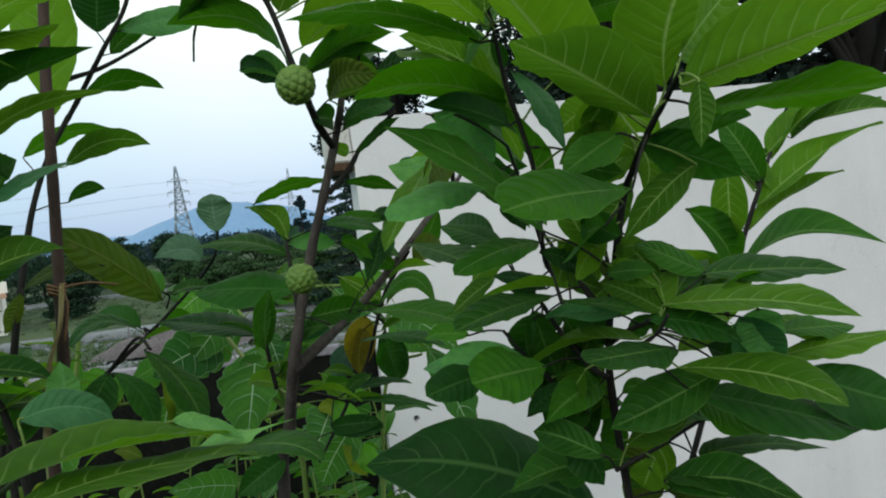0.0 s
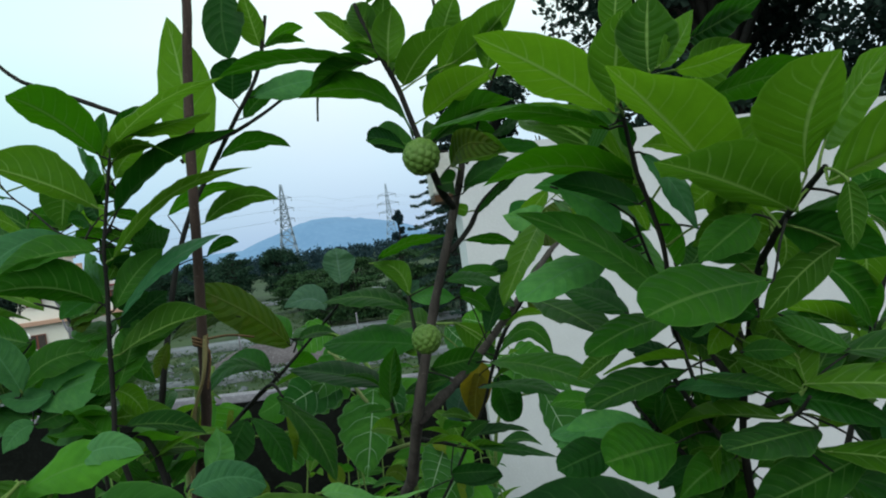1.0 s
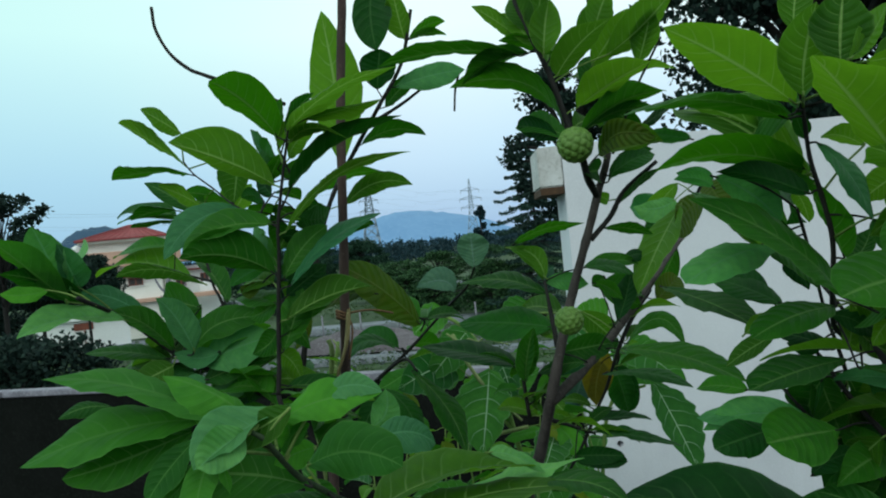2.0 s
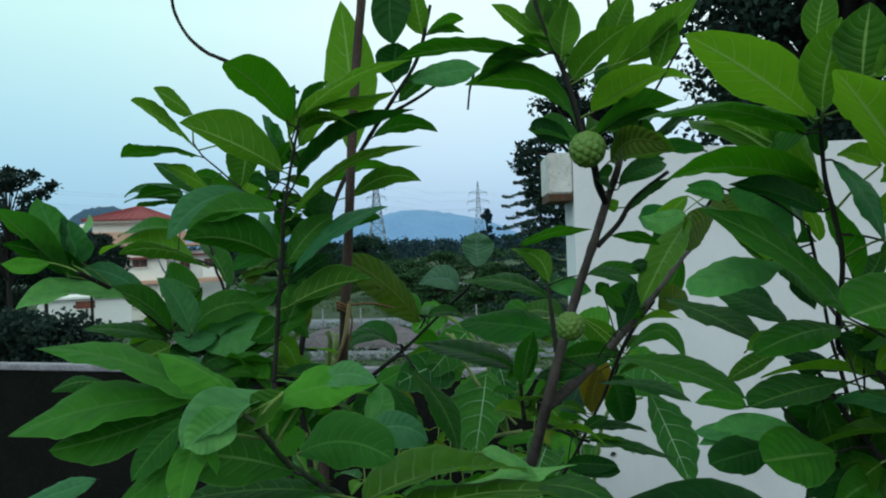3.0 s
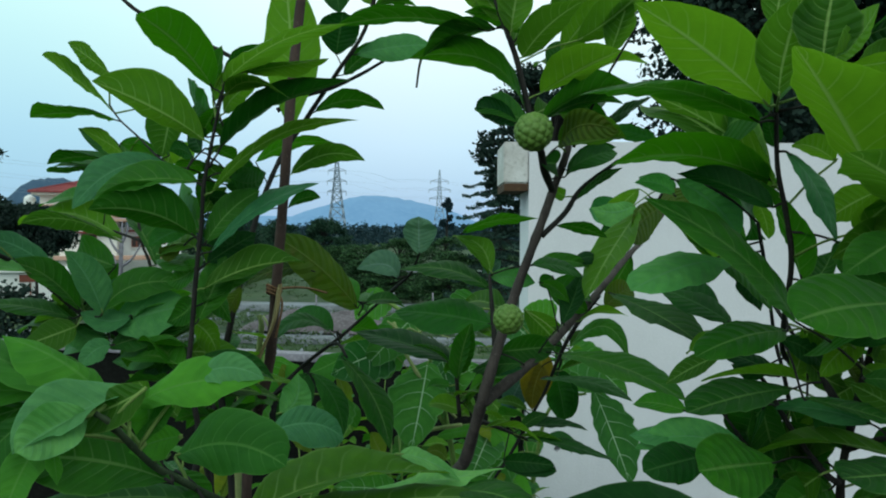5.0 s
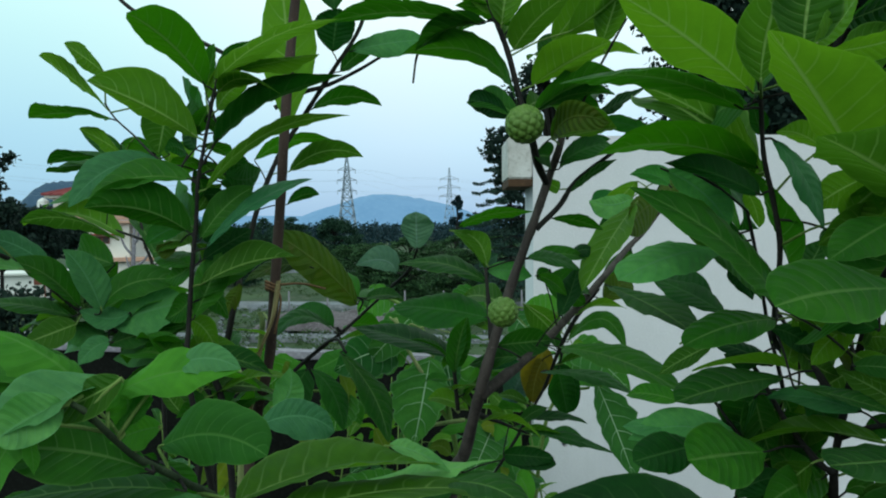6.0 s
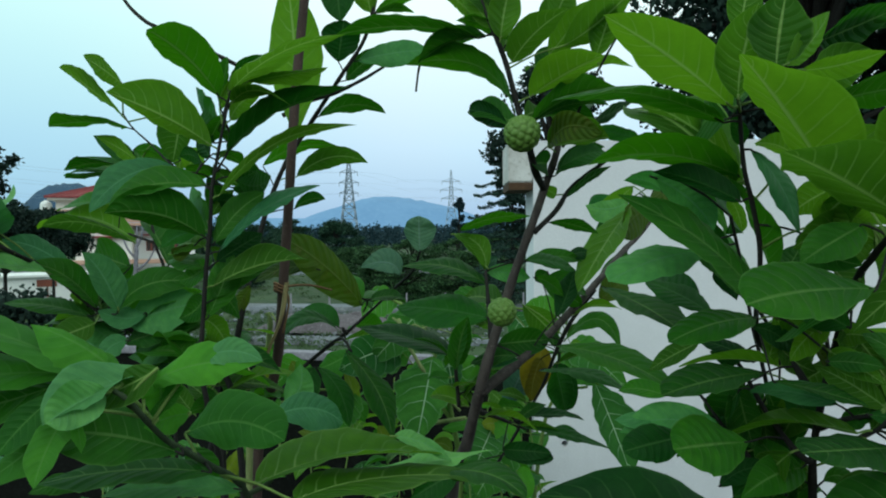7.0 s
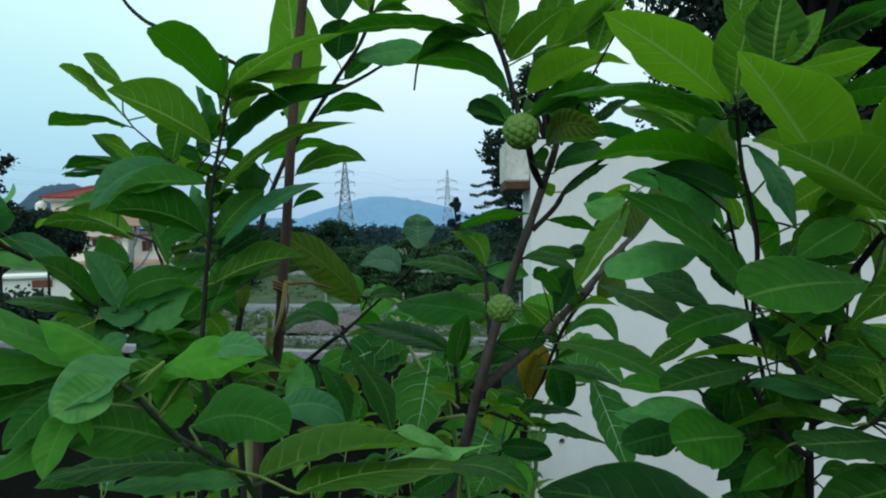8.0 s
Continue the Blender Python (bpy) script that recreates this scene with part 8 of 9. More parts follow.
    blade(R, (0.122, 0.720, 1.822), (0.128, 0.720, 1.794), (0.125, 0.720, 1.765), (0.0114, -76), (0.0115, 105), 1, 0.49, (0.120, 0.740, 1.870))
    blade(R, (0.156, 0.680, 1.799), (0.171, 0.680, 1.806), (0.187, 0.680, 1.791), (0.0100, 125), (0.0168, -60), 0, 0.60, (0.147, 0.678, 1.790))
    blade(R, (0.088, 0.660, 1.951), (0.109, 0.660, 1.944), (0.126, 0.660, 1.926), (0.0100, 113), (0.0124, -67), 2, 0.53, (0.092, 0.663, 1.956))
    blade(R, (0.145, 0.620, 1.965), (0.126, 0.630, 1.944), (0.116, 0.640, 1.922), (0.0115, 63), (0.0153, -105), 1, 0.45, (0.161, 0.632, 1.973))
    blade(R, (0.168, 0.660, 1.920), (0.145, 0.660, 1.909), (0.126, 0.660, 1.892), (0.0102, 37), (0.0185, -132), 1, 0.44, (0.153, 0.643, 1.924))
    blade(R, (0.112, 0.600, 2.105), (0.090, 0.580, 2.114), (0.069, 0.560, 2.114), (0.0119, 137), (0.0125, -13), 1, 0.47, (0.075, 0.600, 2.067))
    blade(R, (0.067, 0.600, 2.117), (0.063, 0.600, 2.129), (0.059, 0.600, 2.146), (0.0068, -53), (0.0089, 127), 2, 0.48, (0.067, 0.587, 2.095))
    blade(R, (0.145, 0.620, 2.008), (0.158, 0.610, 2.027), (0.175, 0.600, 2.032), (0.0133, 106), (0.0177, -72), 1, 0.49, (0.163, 0.623, 1.989))
    blade(R, (0.101, 0.640, 2.002), (0.118, 0.650, 2.011), (0.130, 0.660, 2.031), (0.0165, 154), (0.0091, -20), 0, 0.59, (0.088, 0.637, 1.997))
    blade(R, (0.111, 0.660, 1.959), (0.133, 0.670, 1.943), (0.146, 0.680, 1.915), (0.0118, 81), (0.0172, -98), 1, 0.52, (0.091, 0.657, 1.966))
    blade(R, (0.097, 0.680, 1.935), (0.114, 0.690, 1.926), (0.127, 0.700, 1.905), (0.0102, 88), (0.0122, -93), 1, 0.48)
    blade(R, (0.090, 0.720, 1.877), (0.069, 0.720, 1.853), (0.059, 0.720, 1.818), (0.0141, 20), (0.0178, -129), 0, 0.60, (0.116, 0.740, 1.889))
    blade(R, (0.122, 0.700, 1.845), (0.135, 0.710, 1.820), (0.135, 0.720, 1.789), (0.0137, -131), (0.0135, 46), 0, 0.48, (0.104, 0.678, 1.866))
    blade(R, (0.147, 0.700, 1.879), (0.135, 0.710, 1.842), (0.112, 0.720, 1.821), (0.0166, 71), (0.0168, -111), 0, 0.47, (0.128, 0.657, 1.908))
    blade(R, (0.143, 0.700, 1.802), (0.128, 0.700, 1.790), (0.108, 0.700, 1.774), (0.0116, 42), (0.0116, -138), 1, 0.51, (0.146, 0.674, 1.803))
    blade(R, (0.163, 0.700, 1.781), (0.148, 0.700, 1.786), (0.133, 0.700, 1.768), (0.0106, 43), (0.0143, -141), 0, 0.60, (0.193, 0.683, 1.743))
    blade(R, (0.059, 0.660, 1.794), (0.079, 0.660, 1.811), (0.108, 0.660, 1.818), (0.0110, 139), (0.0140, -44), 2, 0.52, (0.098, 0.680, 1.801))
    blade(R, (0.157, 0.640, 1.864), (0.167, 0.630, 1.877), (0.184, 0.620, 1.883), (0.0085, 119), (0.0123, -63), 0, 0.51, (0.150, 0.642, 1.865))
    blade(R, (0.152, 0.640, 1.943), (0.164, 0.630, 1.950), (0.179, 0.620, 1.947), (0.0105, 120), (0.0131, -58), 1, 0.54, (0.156, 0.638, 1.943))
    blade(R, (0.023, 0.750, 1.922), (0.040, 0.750, 1.934), (0.063, 0.750, 1.941), (0.0101, 124), (0.0143, -56), 1, 0.52)
    blade(R, (0.029, 0.950, 2.097), (0.007, 0.950, 2.112), (-0.022, 0.950, 2.113), (0.0120, 119), (0.0117, -60), 3, 0.49)
    blade(R, (0.073, 0.750, 2.119), (0.054, 0.775, 2.110), (0.028, 0.800, 2.110), (0.0143, 149), (0.0143, -30), 2, 0.50)
    blade(R, (0.071, 0.850, 2.110), (0.059, 0.850, 2.090), (0.052, 0.850, 2.063), (0.0132, 108), (0.0157, -72), 1, 0.55)
    blade(R, (0.089, 0.700, 1.888), (0.079, 0.700, 1.861), (0.071, 0.700, 1.833), (0.0159, 51), (0.0170, -129), 2, 0.55, (0.089, 0.695, 1.895))
    blade(R, (0.148, 0.720, 1.880), (0.133, 0.720, 1.848), (0.113, 0.720, 1.813), (0.0185, 46), (0.0211, -133), 1, 0.49, (0.115, 0.740, 1.892))
    blade(R, (0.107, 0.700, 1.857), (0.111, 0.700, 1.822), (0.118, 0.700, 1.782), (0.0159, -50), (0.0159, 126), 1, 0.50, (0.098, 0.685, 1.878))
    blade(R, (0.130, 0.730, 1.813), (0.144, 0.730, 1.790), (0.155, 0.730, 1.764), (0.0150, -71), (0.0154, 109), 1, 0.48, (0.120, 0.740, 1.870))
    blade(R, (0.144, 0.660, 1.939), (0.154, 0.660, 1.919), (0.177, 0.660, 1.913), (0.0128, 106), (0.0088, -46), 5, 0.45, (0.142, 0.645, 1.972))
    blade(R, (0.136, 0.620, 1.952), (0.118, 0.620, 1.974), (0.111, 0.620, 2.006), (0.0149, -105), (0.0197, 75), 1, 0.60, (0.144, 0.628, 1.942))
    blade(R, (0.178, 0.640, 2.009), (0.160, 0.640, 1.985), (0.141, 0.640, 1.955), (0.0226, 53), (0.0153, -127), 1, 0.57, (0.164, 0.613, 1.999))
    blade(R, (0.157, 0.640, 1.959), (0.173, 0.630, 1.941), (0.188, 0.620, 1.914), (0.0118, 131), (0.0217, -49), 1, 0.55, (0.143, 0.640, 1.964))
    blade(R, (0.188, 0.620, 1.914), (0.177, 0.620, 1.905), (0.156, 0.620, 1.900), (0.0127, 49), (0.0148, -127), 1, 0.48, (0.158, 0.636, 1.953))
    blade(R, (0.212, 0.640, 1.931), (0.226, 0.640, 1.908), (0.228, 0.640, 1.881), (0.0123, 98), (0.0194, -83), 0, 0.53, (0.159, 0.634, 1.963))
    blade(R, (0.210, 0.660, 1.841), (0.233, 0.660, 1.855), (0.261, 0.660, 1.860), (0.0112, 141), (0.0168, -48), 1, 0.51, (0.146, 0.670, 1.817))
    blade(R, (0.242, 0.620, 1.835), (0.258, 0.620, 1.844), (0.283, 0.620, 1.830), (0.0117, 122), (0.0195, -30), 0, 0.37)
    blade(R, (0.243, 0.620, 1.793), (0.263, 0.620, 1.780), (0.293, 0.620, 1.771), (0.0143, 123), (0.0143, -57), 0, 0.50)
    blade(R, (0.151, 0.660, 1.753), (0.175, 0.660, 1.767), (0.214, 0.660, 1.774), (0.0139, 159), (0.0175, -43), 1, 0.56, (0.142, 0.662, 1.732))
    blade(R, (0.111, 0.720, 1.841), (0.113, 0.720, 1.804), (0.127, 0.720, 1.772), (0.0148, -55), (0.0267, 110), 1, 0.50, (0.120, 0.740, 1.870))
    blade(R, (0.093, 0.660, 1.777), (0.112, 0.660, 1.752), (0.125, 0.660, 1.717), (0.0138, 119), (0.0252, -65), 2, 0.55, (0.098, 0.680, 1.801))
    blade(R, (0.073, 0.680, 1.767), (0.097, 0.680, 1.782), (0.133, 0.680, 1.801), (0.0141, 141), (0.0214, -46), 0, 0.51, (0.111, 0.680, 1.778))
    blade(R, (0.036, 0.750, 2.068), (0.058, 0.750, 2.041), (0.086, 0.750, 2.019), (0.0146, 60), (0.0146, -120), 2, 0.49, (0.069, 0.758, 2.026))
    blade(R, (0.021, 0.900, 2.077), (0.051, 0.850, 2.041), (0.071, 0.800, 2.013), (0.0262, 60), (0.0269, -107), 1, 0.53)
    blade(R, (0.160, 0.700, 1.875), (0.138, 0.700, 1.860), (0.124, 0.700, 1.832), (0.0116, 40), (0.0170, -130), 1, 0.59, (0.147, 0.651, 1.884))
    blade(R, (0.150, 0.480, 2.049), (0.097, 0.430, 2.072), (0.048, 0.380, 2.088), (0.0354, 150), (0.0305, 7), 1, 0.48, (0.170, 0.503, 2.062))
    blade(R, (0.167, 0.460, 2.065), (0.239, 0.480, 2.085), (0.347, 0.500, 2.112), (0.0382, 66), (0.0335, -151), 1, 0.46, (0.170, 0.472, 2.074))
    blade(R, (0.182, 0.500, 2.090), (0.216, 0.530, 2.124), (0.263, 0.560, 2.162), (0.0257, 63), (0.0256, -96), 1, 0.50, (0.170, 0.485, 2.070))
    blade(R, (0.193, 0.500, 2.053), (0.264, 0.510, 2.056), (0.355, 0.520, 2.056), (0.0328, 16), (0.0330, -163), 0, 0.53, (0.170, 0.503, 2.062))
    blade(R, (0.170, 0.440, 2.065), (0.168, 0.435, 2.045), (0.164, 0.430, 2.021), (0.0095, -37), (0.0097, 168), 1, 0.52, (0.170, 0.472, 2.074))
    blade(R, (0.168, 0.560, 2.038), (0.206, 0.560, 2.022), (0.245, 0.560, 2.002), (0.0215, 55), (0.0225, -125), 2, 0.46)
    blade(R, (0.208, 0.560, 2.015), (0.181, 0.570, 1.995), (0.149, 0.580, 1.959), (0.0175, 51), (0.0171, -114), 1, 0.51, (0.167, 0.557, 2.037))
    blade(R, (0.174, 0.600, 2.032), (0.137, 0.580, 2.044), (0.098, 0.560, 2.028), (0.0204, 119), (0.0252, -68), 1, 0.54, (0.167, 0.593, 2.018))
    blade(R, (0.170, 0.550, 2.041), (0.221, 0.575, 2.050), (0.274, 0.600, 2.052), (0.0236, 21), (0.0242, -147), 2, 0.49)
    blade(R, (0.231, 0.620, 1.917), (0.199, 0.620, 1.936), (0.169, 0.620, 1.952), (0.0149, 45), (0.0142, -110), 0, 0.49, (0.177, 0.603, 1.885))
    blade(R, (0.220, 0.620, 1.918), (0.286, 0.610, 1.916), (0.345, 0.600, 1.909), (0.0261, 157), (0.0260, -20), 0, 0.48, (0.153, 0.643, 1.924))
    blade(R, (0.182, 0.600, 1.897), (0.251, 0.560, 1.898), (0.306, 0.520, 1.885), (0.0308, 157), (0.0296, -8), 1, 0.47, (0.177, 0.603, 1.885))
    blade(R, (0.166, 0.600, 1.886), (0.206, 0.590, 1.880), (0.240, 0.580, 1.861), (0.0168, 146), (0.0165, -46), 2, 0.53, (0.174, 0.607, 1.883))
    blade(R, (0.264, 0.600, 1.885), (0.264, 0.600, 1.862), (0.259, 0.600, 1.839), (0.0232, 90), (0.0228, -90), 3, 0.44)
    blade(R, (0.286, 0.620, 1.858), (0.327, 0.630, 1.855), (0.370, 0.640, 1.850), (0.0182, 155), (0.0181, -22), 0, 0.53)
    blade(R, (0.268, 0.620, 1.832), (0.320, 0.610, 1.842), (0.392, 0.600, 1.851), (0.0255, 177), (0.0261, -10), 1, 0.53)
    blade(R, (0.183, 0.580, 1.846), (0.245, 0.540, 1.841), (0.280, 0.500, 1.823), (0.0266, 163), (0.0267, -21), 1, 0.51, (0.166, 0.610, 1.865))
    blade(R, (0.197, 0.600, 1.820), (0.268, 0.590, 1.797), (0.335, 0.580, 1.774), (0.0306, 154), (0.0306, -29), 2, 0.55, (0.158, 0.620, 1.856))
    blade(R, (0.298, 0.600, 1.825), (0.335, 0.590, 1.806), (0.390, 0.580, 1.786), (0.0231, 123), (0.0335, -57), 2, 0.52)
    blade(R, (0.230, 0.600, 1.836), (0.176, 0.600, 1.812), (0.126, 0.600, 1.794), (0.0269, 44), (0.0234, -136), 0, 0.51, (0.174, 0.598, 1.875))
    blade(R, (0.228, 0.680, 1.725), (0.284, 0.690, 1.729), (0.366, 0.700, 1.712), (0.0283, 179), (0.0283, -1), 0, 0.44, (0.198, 0.685, 1.744))
    blade(R, (0.183, 0.660, 1.716), (0.239, 0.640, 1.720), (0.303, 0.620, 1.695), (0.0266, 169), (0.0268, -17), 0, 0.48, (0.161, 0.670, 1.736))
    blade(R, (0.145, 0.820, 1.618), (0.012, 0.840, 1.682), (-0.133, 0.860, 1.694), (0.0645, 44), (0.0724, -136), 2, 0.49)
    blade(R, (0.167, 0.700, 1.744), (0.195, 0.700, 1.728), (0.196, 0.700, 1.686), (0.0141, 109), (0.0247, -78), 1, 0.60, (0.150, 0.687, 1.749))
    blade(R, (0.157, 0.820, 1.686), (0.121, 0.820, 1.693), (0.080, 0.820, 1.712), (0.0290, 50), (0.0432, -132), 2, 0.56)
    blade(R, (0.207, 0.720, 1.731), (0.184, 0.720, 1.723), (0.160, 0.720, 1.712), (0.0180, 41), (0.0223, -139), 5, 0.52, (0.243, 0.703, 1.756))
    blade(R, (0.160, 0.740, 1.679), (0.185, 0.740, 1.700), (0.214, 0.740, 1.712), (0.0128, 140), (0.0237, -40), 1, 0.49, (0.158, 0.707, 1.648))
    blade(R, (0.164, 0.740, 1.659), (0.189, 0.740, 1.673), (0.210, 0.740, 1.681), (0.0138, 141), (0.0149, -39), 5, 0.48, (0.158, 0.707, 1.648))
    blade(R, (0.155, 0.760, 1.764), (0.163, 0.760, 1.730), (0.153, 0.760, 1.693), (0.0191, 101), (0.0149, -79), 0, 0.53)
    blade(R, (0.221, 0.660, 1.811), (0.187, 0.660, 1.795), (0.151, 0.660, 1.768), (0.0247, 43), (0.0311, -137), 1, 0.53, (0.238, 0.700, 1.756))
    blade(R, (0.115, 0.760, 1.820), (0.130, 0.760, 1.779), (0.139, 0.760, 1.740), (0.0192, -70), (0.0204, 109), 1, 0.52, (0.120, 0.740, 1.870))
    blade(R, (0.196, 0.700, 1.686), (0.226, 0.700, 1.685), (0.259, 0.700, 1.670), (0.0137, 157), (0.0177, -47), 5, 0.53, (0.155, 0.700, 1.682))
    blade(R, (0.079, 0.780, 1.807), (0.115, 0.780, 1.782), (0.136, 0.780, 1.740), (0.0185, 143), (0.0227, -63), 0, 0.48)
    blade(R, (0.230, 0.640, 1.848), (0.266, 0.640, 1.828), (0.318, 0.640, 1.814), (0.0239, 120), (0.0213, -59), 2, 0.54, (0.165, 0.623, 1.877))
    blade(R, (0.222, 0.660, 1.795), (0.253, 0.660, 1.775), (0.290, 0.660, 1.759), (0.0190, 121), (0.0218, -59), 0, 0.51)
    blade(R, (0.301, 0.640, 1.867), (0.322, 0.640, 1.856), (0.363, 0.640, 1.846), (0.0136, 148), (0.0142, -62), 1, 0.51)
    blade(R, (0.176, 0.520, 2.073), (0.172, 0.490, 2.112), (0.185, 0.460, 2.148), (0.0394, 8), (0.0204, -170), 1, 0.57, (0.168, 0.523, 2.053))
    blade(R, (0.188, 0.580, 2.043), (0.165, 0.570, 2.060), (0.139, 0.560, 2.058), (0.0151, 128), (0.0156, -55), 1, 0.54, (0.167, 0.582, 2.025))
    blade(R, (0.171, 0.600, 2.046), (0.182, 0.600, 2.020), (0.175, 0.600, 1.997), (0.0120, -82), (0.0155, 97), 1, 0.45, (0.167, 0.582, 2.025))
    blade(R, (0.142, 0.600, 2.080), (0.122, 0.600, 2.069), (0.105, 0.600, 2.056), (0.0154, 110), (0.0147, -70), 1, 0.43, (0.167, 0.569, 2.031))
    blade(R, (0.116, 0.550, 2.141), (0.165, 0.565, 2.153), (0.218, 0.580, 2.158), (0.0225, 38), (0.0223, -152), 0, 0.49, (0.058, 0.562, 2.140))
    blade(R, (0.100, 0.540, 2.150), (0.126, 0.550, 2.166), (0.157, 0.560, 2.182), (0.0209, 73), (0.0192, -108), 1, 0.55, (0.057, 0.559, 2.145))
    blade(R, (0.112, 0.550, 2.190), (0.145, 0.565, 2.205), (0.183, 0.580, 2.222), (0.0176, 45), (0.0174, -127), 0, 0.50, (0.052, 0.551, 2.159))
    blade(R, (0.085, 0.600, 1.974), (0.037, 0.580, 2.029), (-0.038, 0.560, 2.074), (0.0328, 40), (0.0333, -137), 0, 0.51, (0.144, 0.623, 1.933))
    blade(R, (-0.002, 0.680, 2.097), (0.032, 0.680, 2.075), (0.056, 0.680, 2.043), (0.0224, 57), (0.0194, -122), 3, 0.55)
    blade(R, (0.054, 0.700, 2.010), (0.070, 0.700, 1.999), (0.081, 0.700, 1.972), (0.0117, 106), (0.0145, -74), 2, 0.55, (0.080, 0.687, 2.021))
    blade(R, (0.062, 0.720, 1.858), (0.087, 0.720, 1.868), (0.116, 0.720, 1.880), (0.0124, 131), (0.0158, -49), 2, 0.52, (0.049, 0.698, 1.871))
    blade(R, (0.088, 0.700, 1.919), (0.073, 0.700, 1.914), (0.055, 0.700, 1.919), (0.0112, 55), (0.0112, -125), 2, 0.50, (0.099, 0.680, 1.931))
    blade(R, (0.101, 0.740, 1.840), (0.085, 0.740, 1.822), (0.073, 0.740, 1.785), (0.0127, 48), (0.0225, -132), 1, 0.58, (0.120, 0.740, 1.870))


plant_r()


def plant_v():
    V = thing("custard_apple_tree", "thin young tree with narrow leaves beside the white wall", "tree", group="custard apple trees")
    stem(V, "trunk", 0.006, 0.0025, [(0.286, 1.140, 0.530), (0.311, 1.125, 0.968), (0.306, 1.100, 1.407), (0.338, 1.060, 1.560), (0.378, 1.040, 1.695), (0.414, 1.000, 1.868), (0.437, 1.000, 1.931), (0.457, 1.000, 1.977), (0.504, 1.050, 2.032), (0.553, 1.080, 2.106)])
    stem(V, "branch", 0.0022, 0.0014, [(0.457, 1.000, 1.977), (0.463, 1.020, 2.010), (0.462, 1.040, 2.037)])
    leaf(V, (0.374, 0.900, 2.023), (0.391, 0.950, 1.911), 0.047, -177, 0.05, 1, (0.457, 1.000, 1.977))
    leaf(V, (0.316, 0.900, 1.968), (0.404, 0.980, 1.855), 0.059, 97, 0.06, 0, (0.434, 1.000, 1.923))
    leaf(V, (0.408, 0.980, 1.854), (0.501, 0.800, 1.916), 0.070, 33, 0.14, 0, (0.414, 1.000, 1.868))
    leaf(V, (0.436, 1.000, 1.923), (0.582, 1.000, 1.995), 0.042, 14, 0.04, 1)
    leaf(V, (0.452, 1.000, 1.953), (0.643, 1.000, 2.058), 0.071, 15, 0.03, 1)
    leaf(V, (0.478, 1.050, 2.027), (0.474, 1.000, 1.975), 0.026, -7, 0.03, 1, (0.492, 1.038, 2.018))
    leaf(V, (0.500, 1.050, 2.032), (0.657, 1.050, 2.130), 0.061, 16, 0.03, 1)
    leaf(V, (0.450, 1.000, 1.978), (0.448, 1.050, 2.022), 0.024, 4, 0.03, 1, (0.457, 1.000, 1.977))
    leaf(V, (0.503, 1.050, 2.023), (0.599, 1.100, 2.121), 0.052, -7, 0.04, 1, (0.498, 1.044, 2.025))
    leaf(V, (0.418, 1.000, 1.867), (0.344, 1.050, 1.894), 0.034, -79, 0.05, 0)
    leaf(V, (0.416, 1.000, 1.851), (0.283, 1.050, 1.880), 0.052, -25, 0.05, 0, (0.410, 1.005, 1.846))
    leaf(V, (0.504, 1.050, 2.032), (0.484, 1.100, 2.029), 0.026, -93, 0.04, 1)
    leaf(V, (0.425, 1.000, 1.891), (0.400, 1.050, 1.934), 0.033, -57, 0.04, 1)
    leaf(V, (0.555, 1.050, 2.065), (0.677, 1.000, 2.072), 0.047, 35, 0.04, 1, (0.528, 1.065, 2.069), bow=0.06)
    leaf(V, (0.537, 1.050, 2.050), (0.710, 1.100, 2.101), 0.068, 20, 0.04, 0, (0.522, 1.061, 2.060))
    leaf(V, (0.465, 1.000, 1.991), (0.416, 1.020, 2.094), 0.049, -92, 0.05, 0, (0.459, 1.007, 1.990))
    leaf(V, (0.398, 1.008, 1.845), (0.303, 1.022, 1.902), 0.045, 39, 0.05, 1, (0.408, 1.007, 1.839))
    leaf(V, (0.374, 1.054, 1.656), (0.434, 1.144, 1.597), 0.049, -43, 0.06, 1, (0.368, 1.045, 1.661))
    leaf(V, (0.403, 1.030, 1.763), (0.508, 1.098, 1.718), 0.051, 27, 0.05, 0, (0.393, 1.023, 1.767))
    leaf(V, (0.373, 1.050, 1.641), (0.496, 1.071, 1.665), 0.052, -42, 0.06, 0, (0.361, 1.048, 1.639))
    leaf(V, (0.404, 1.026, 1.788), (0.483, 1.083, 1.855), 0.050, 7, 0.06, 1, (0.396, 1.020, 1.781))


plant_v()


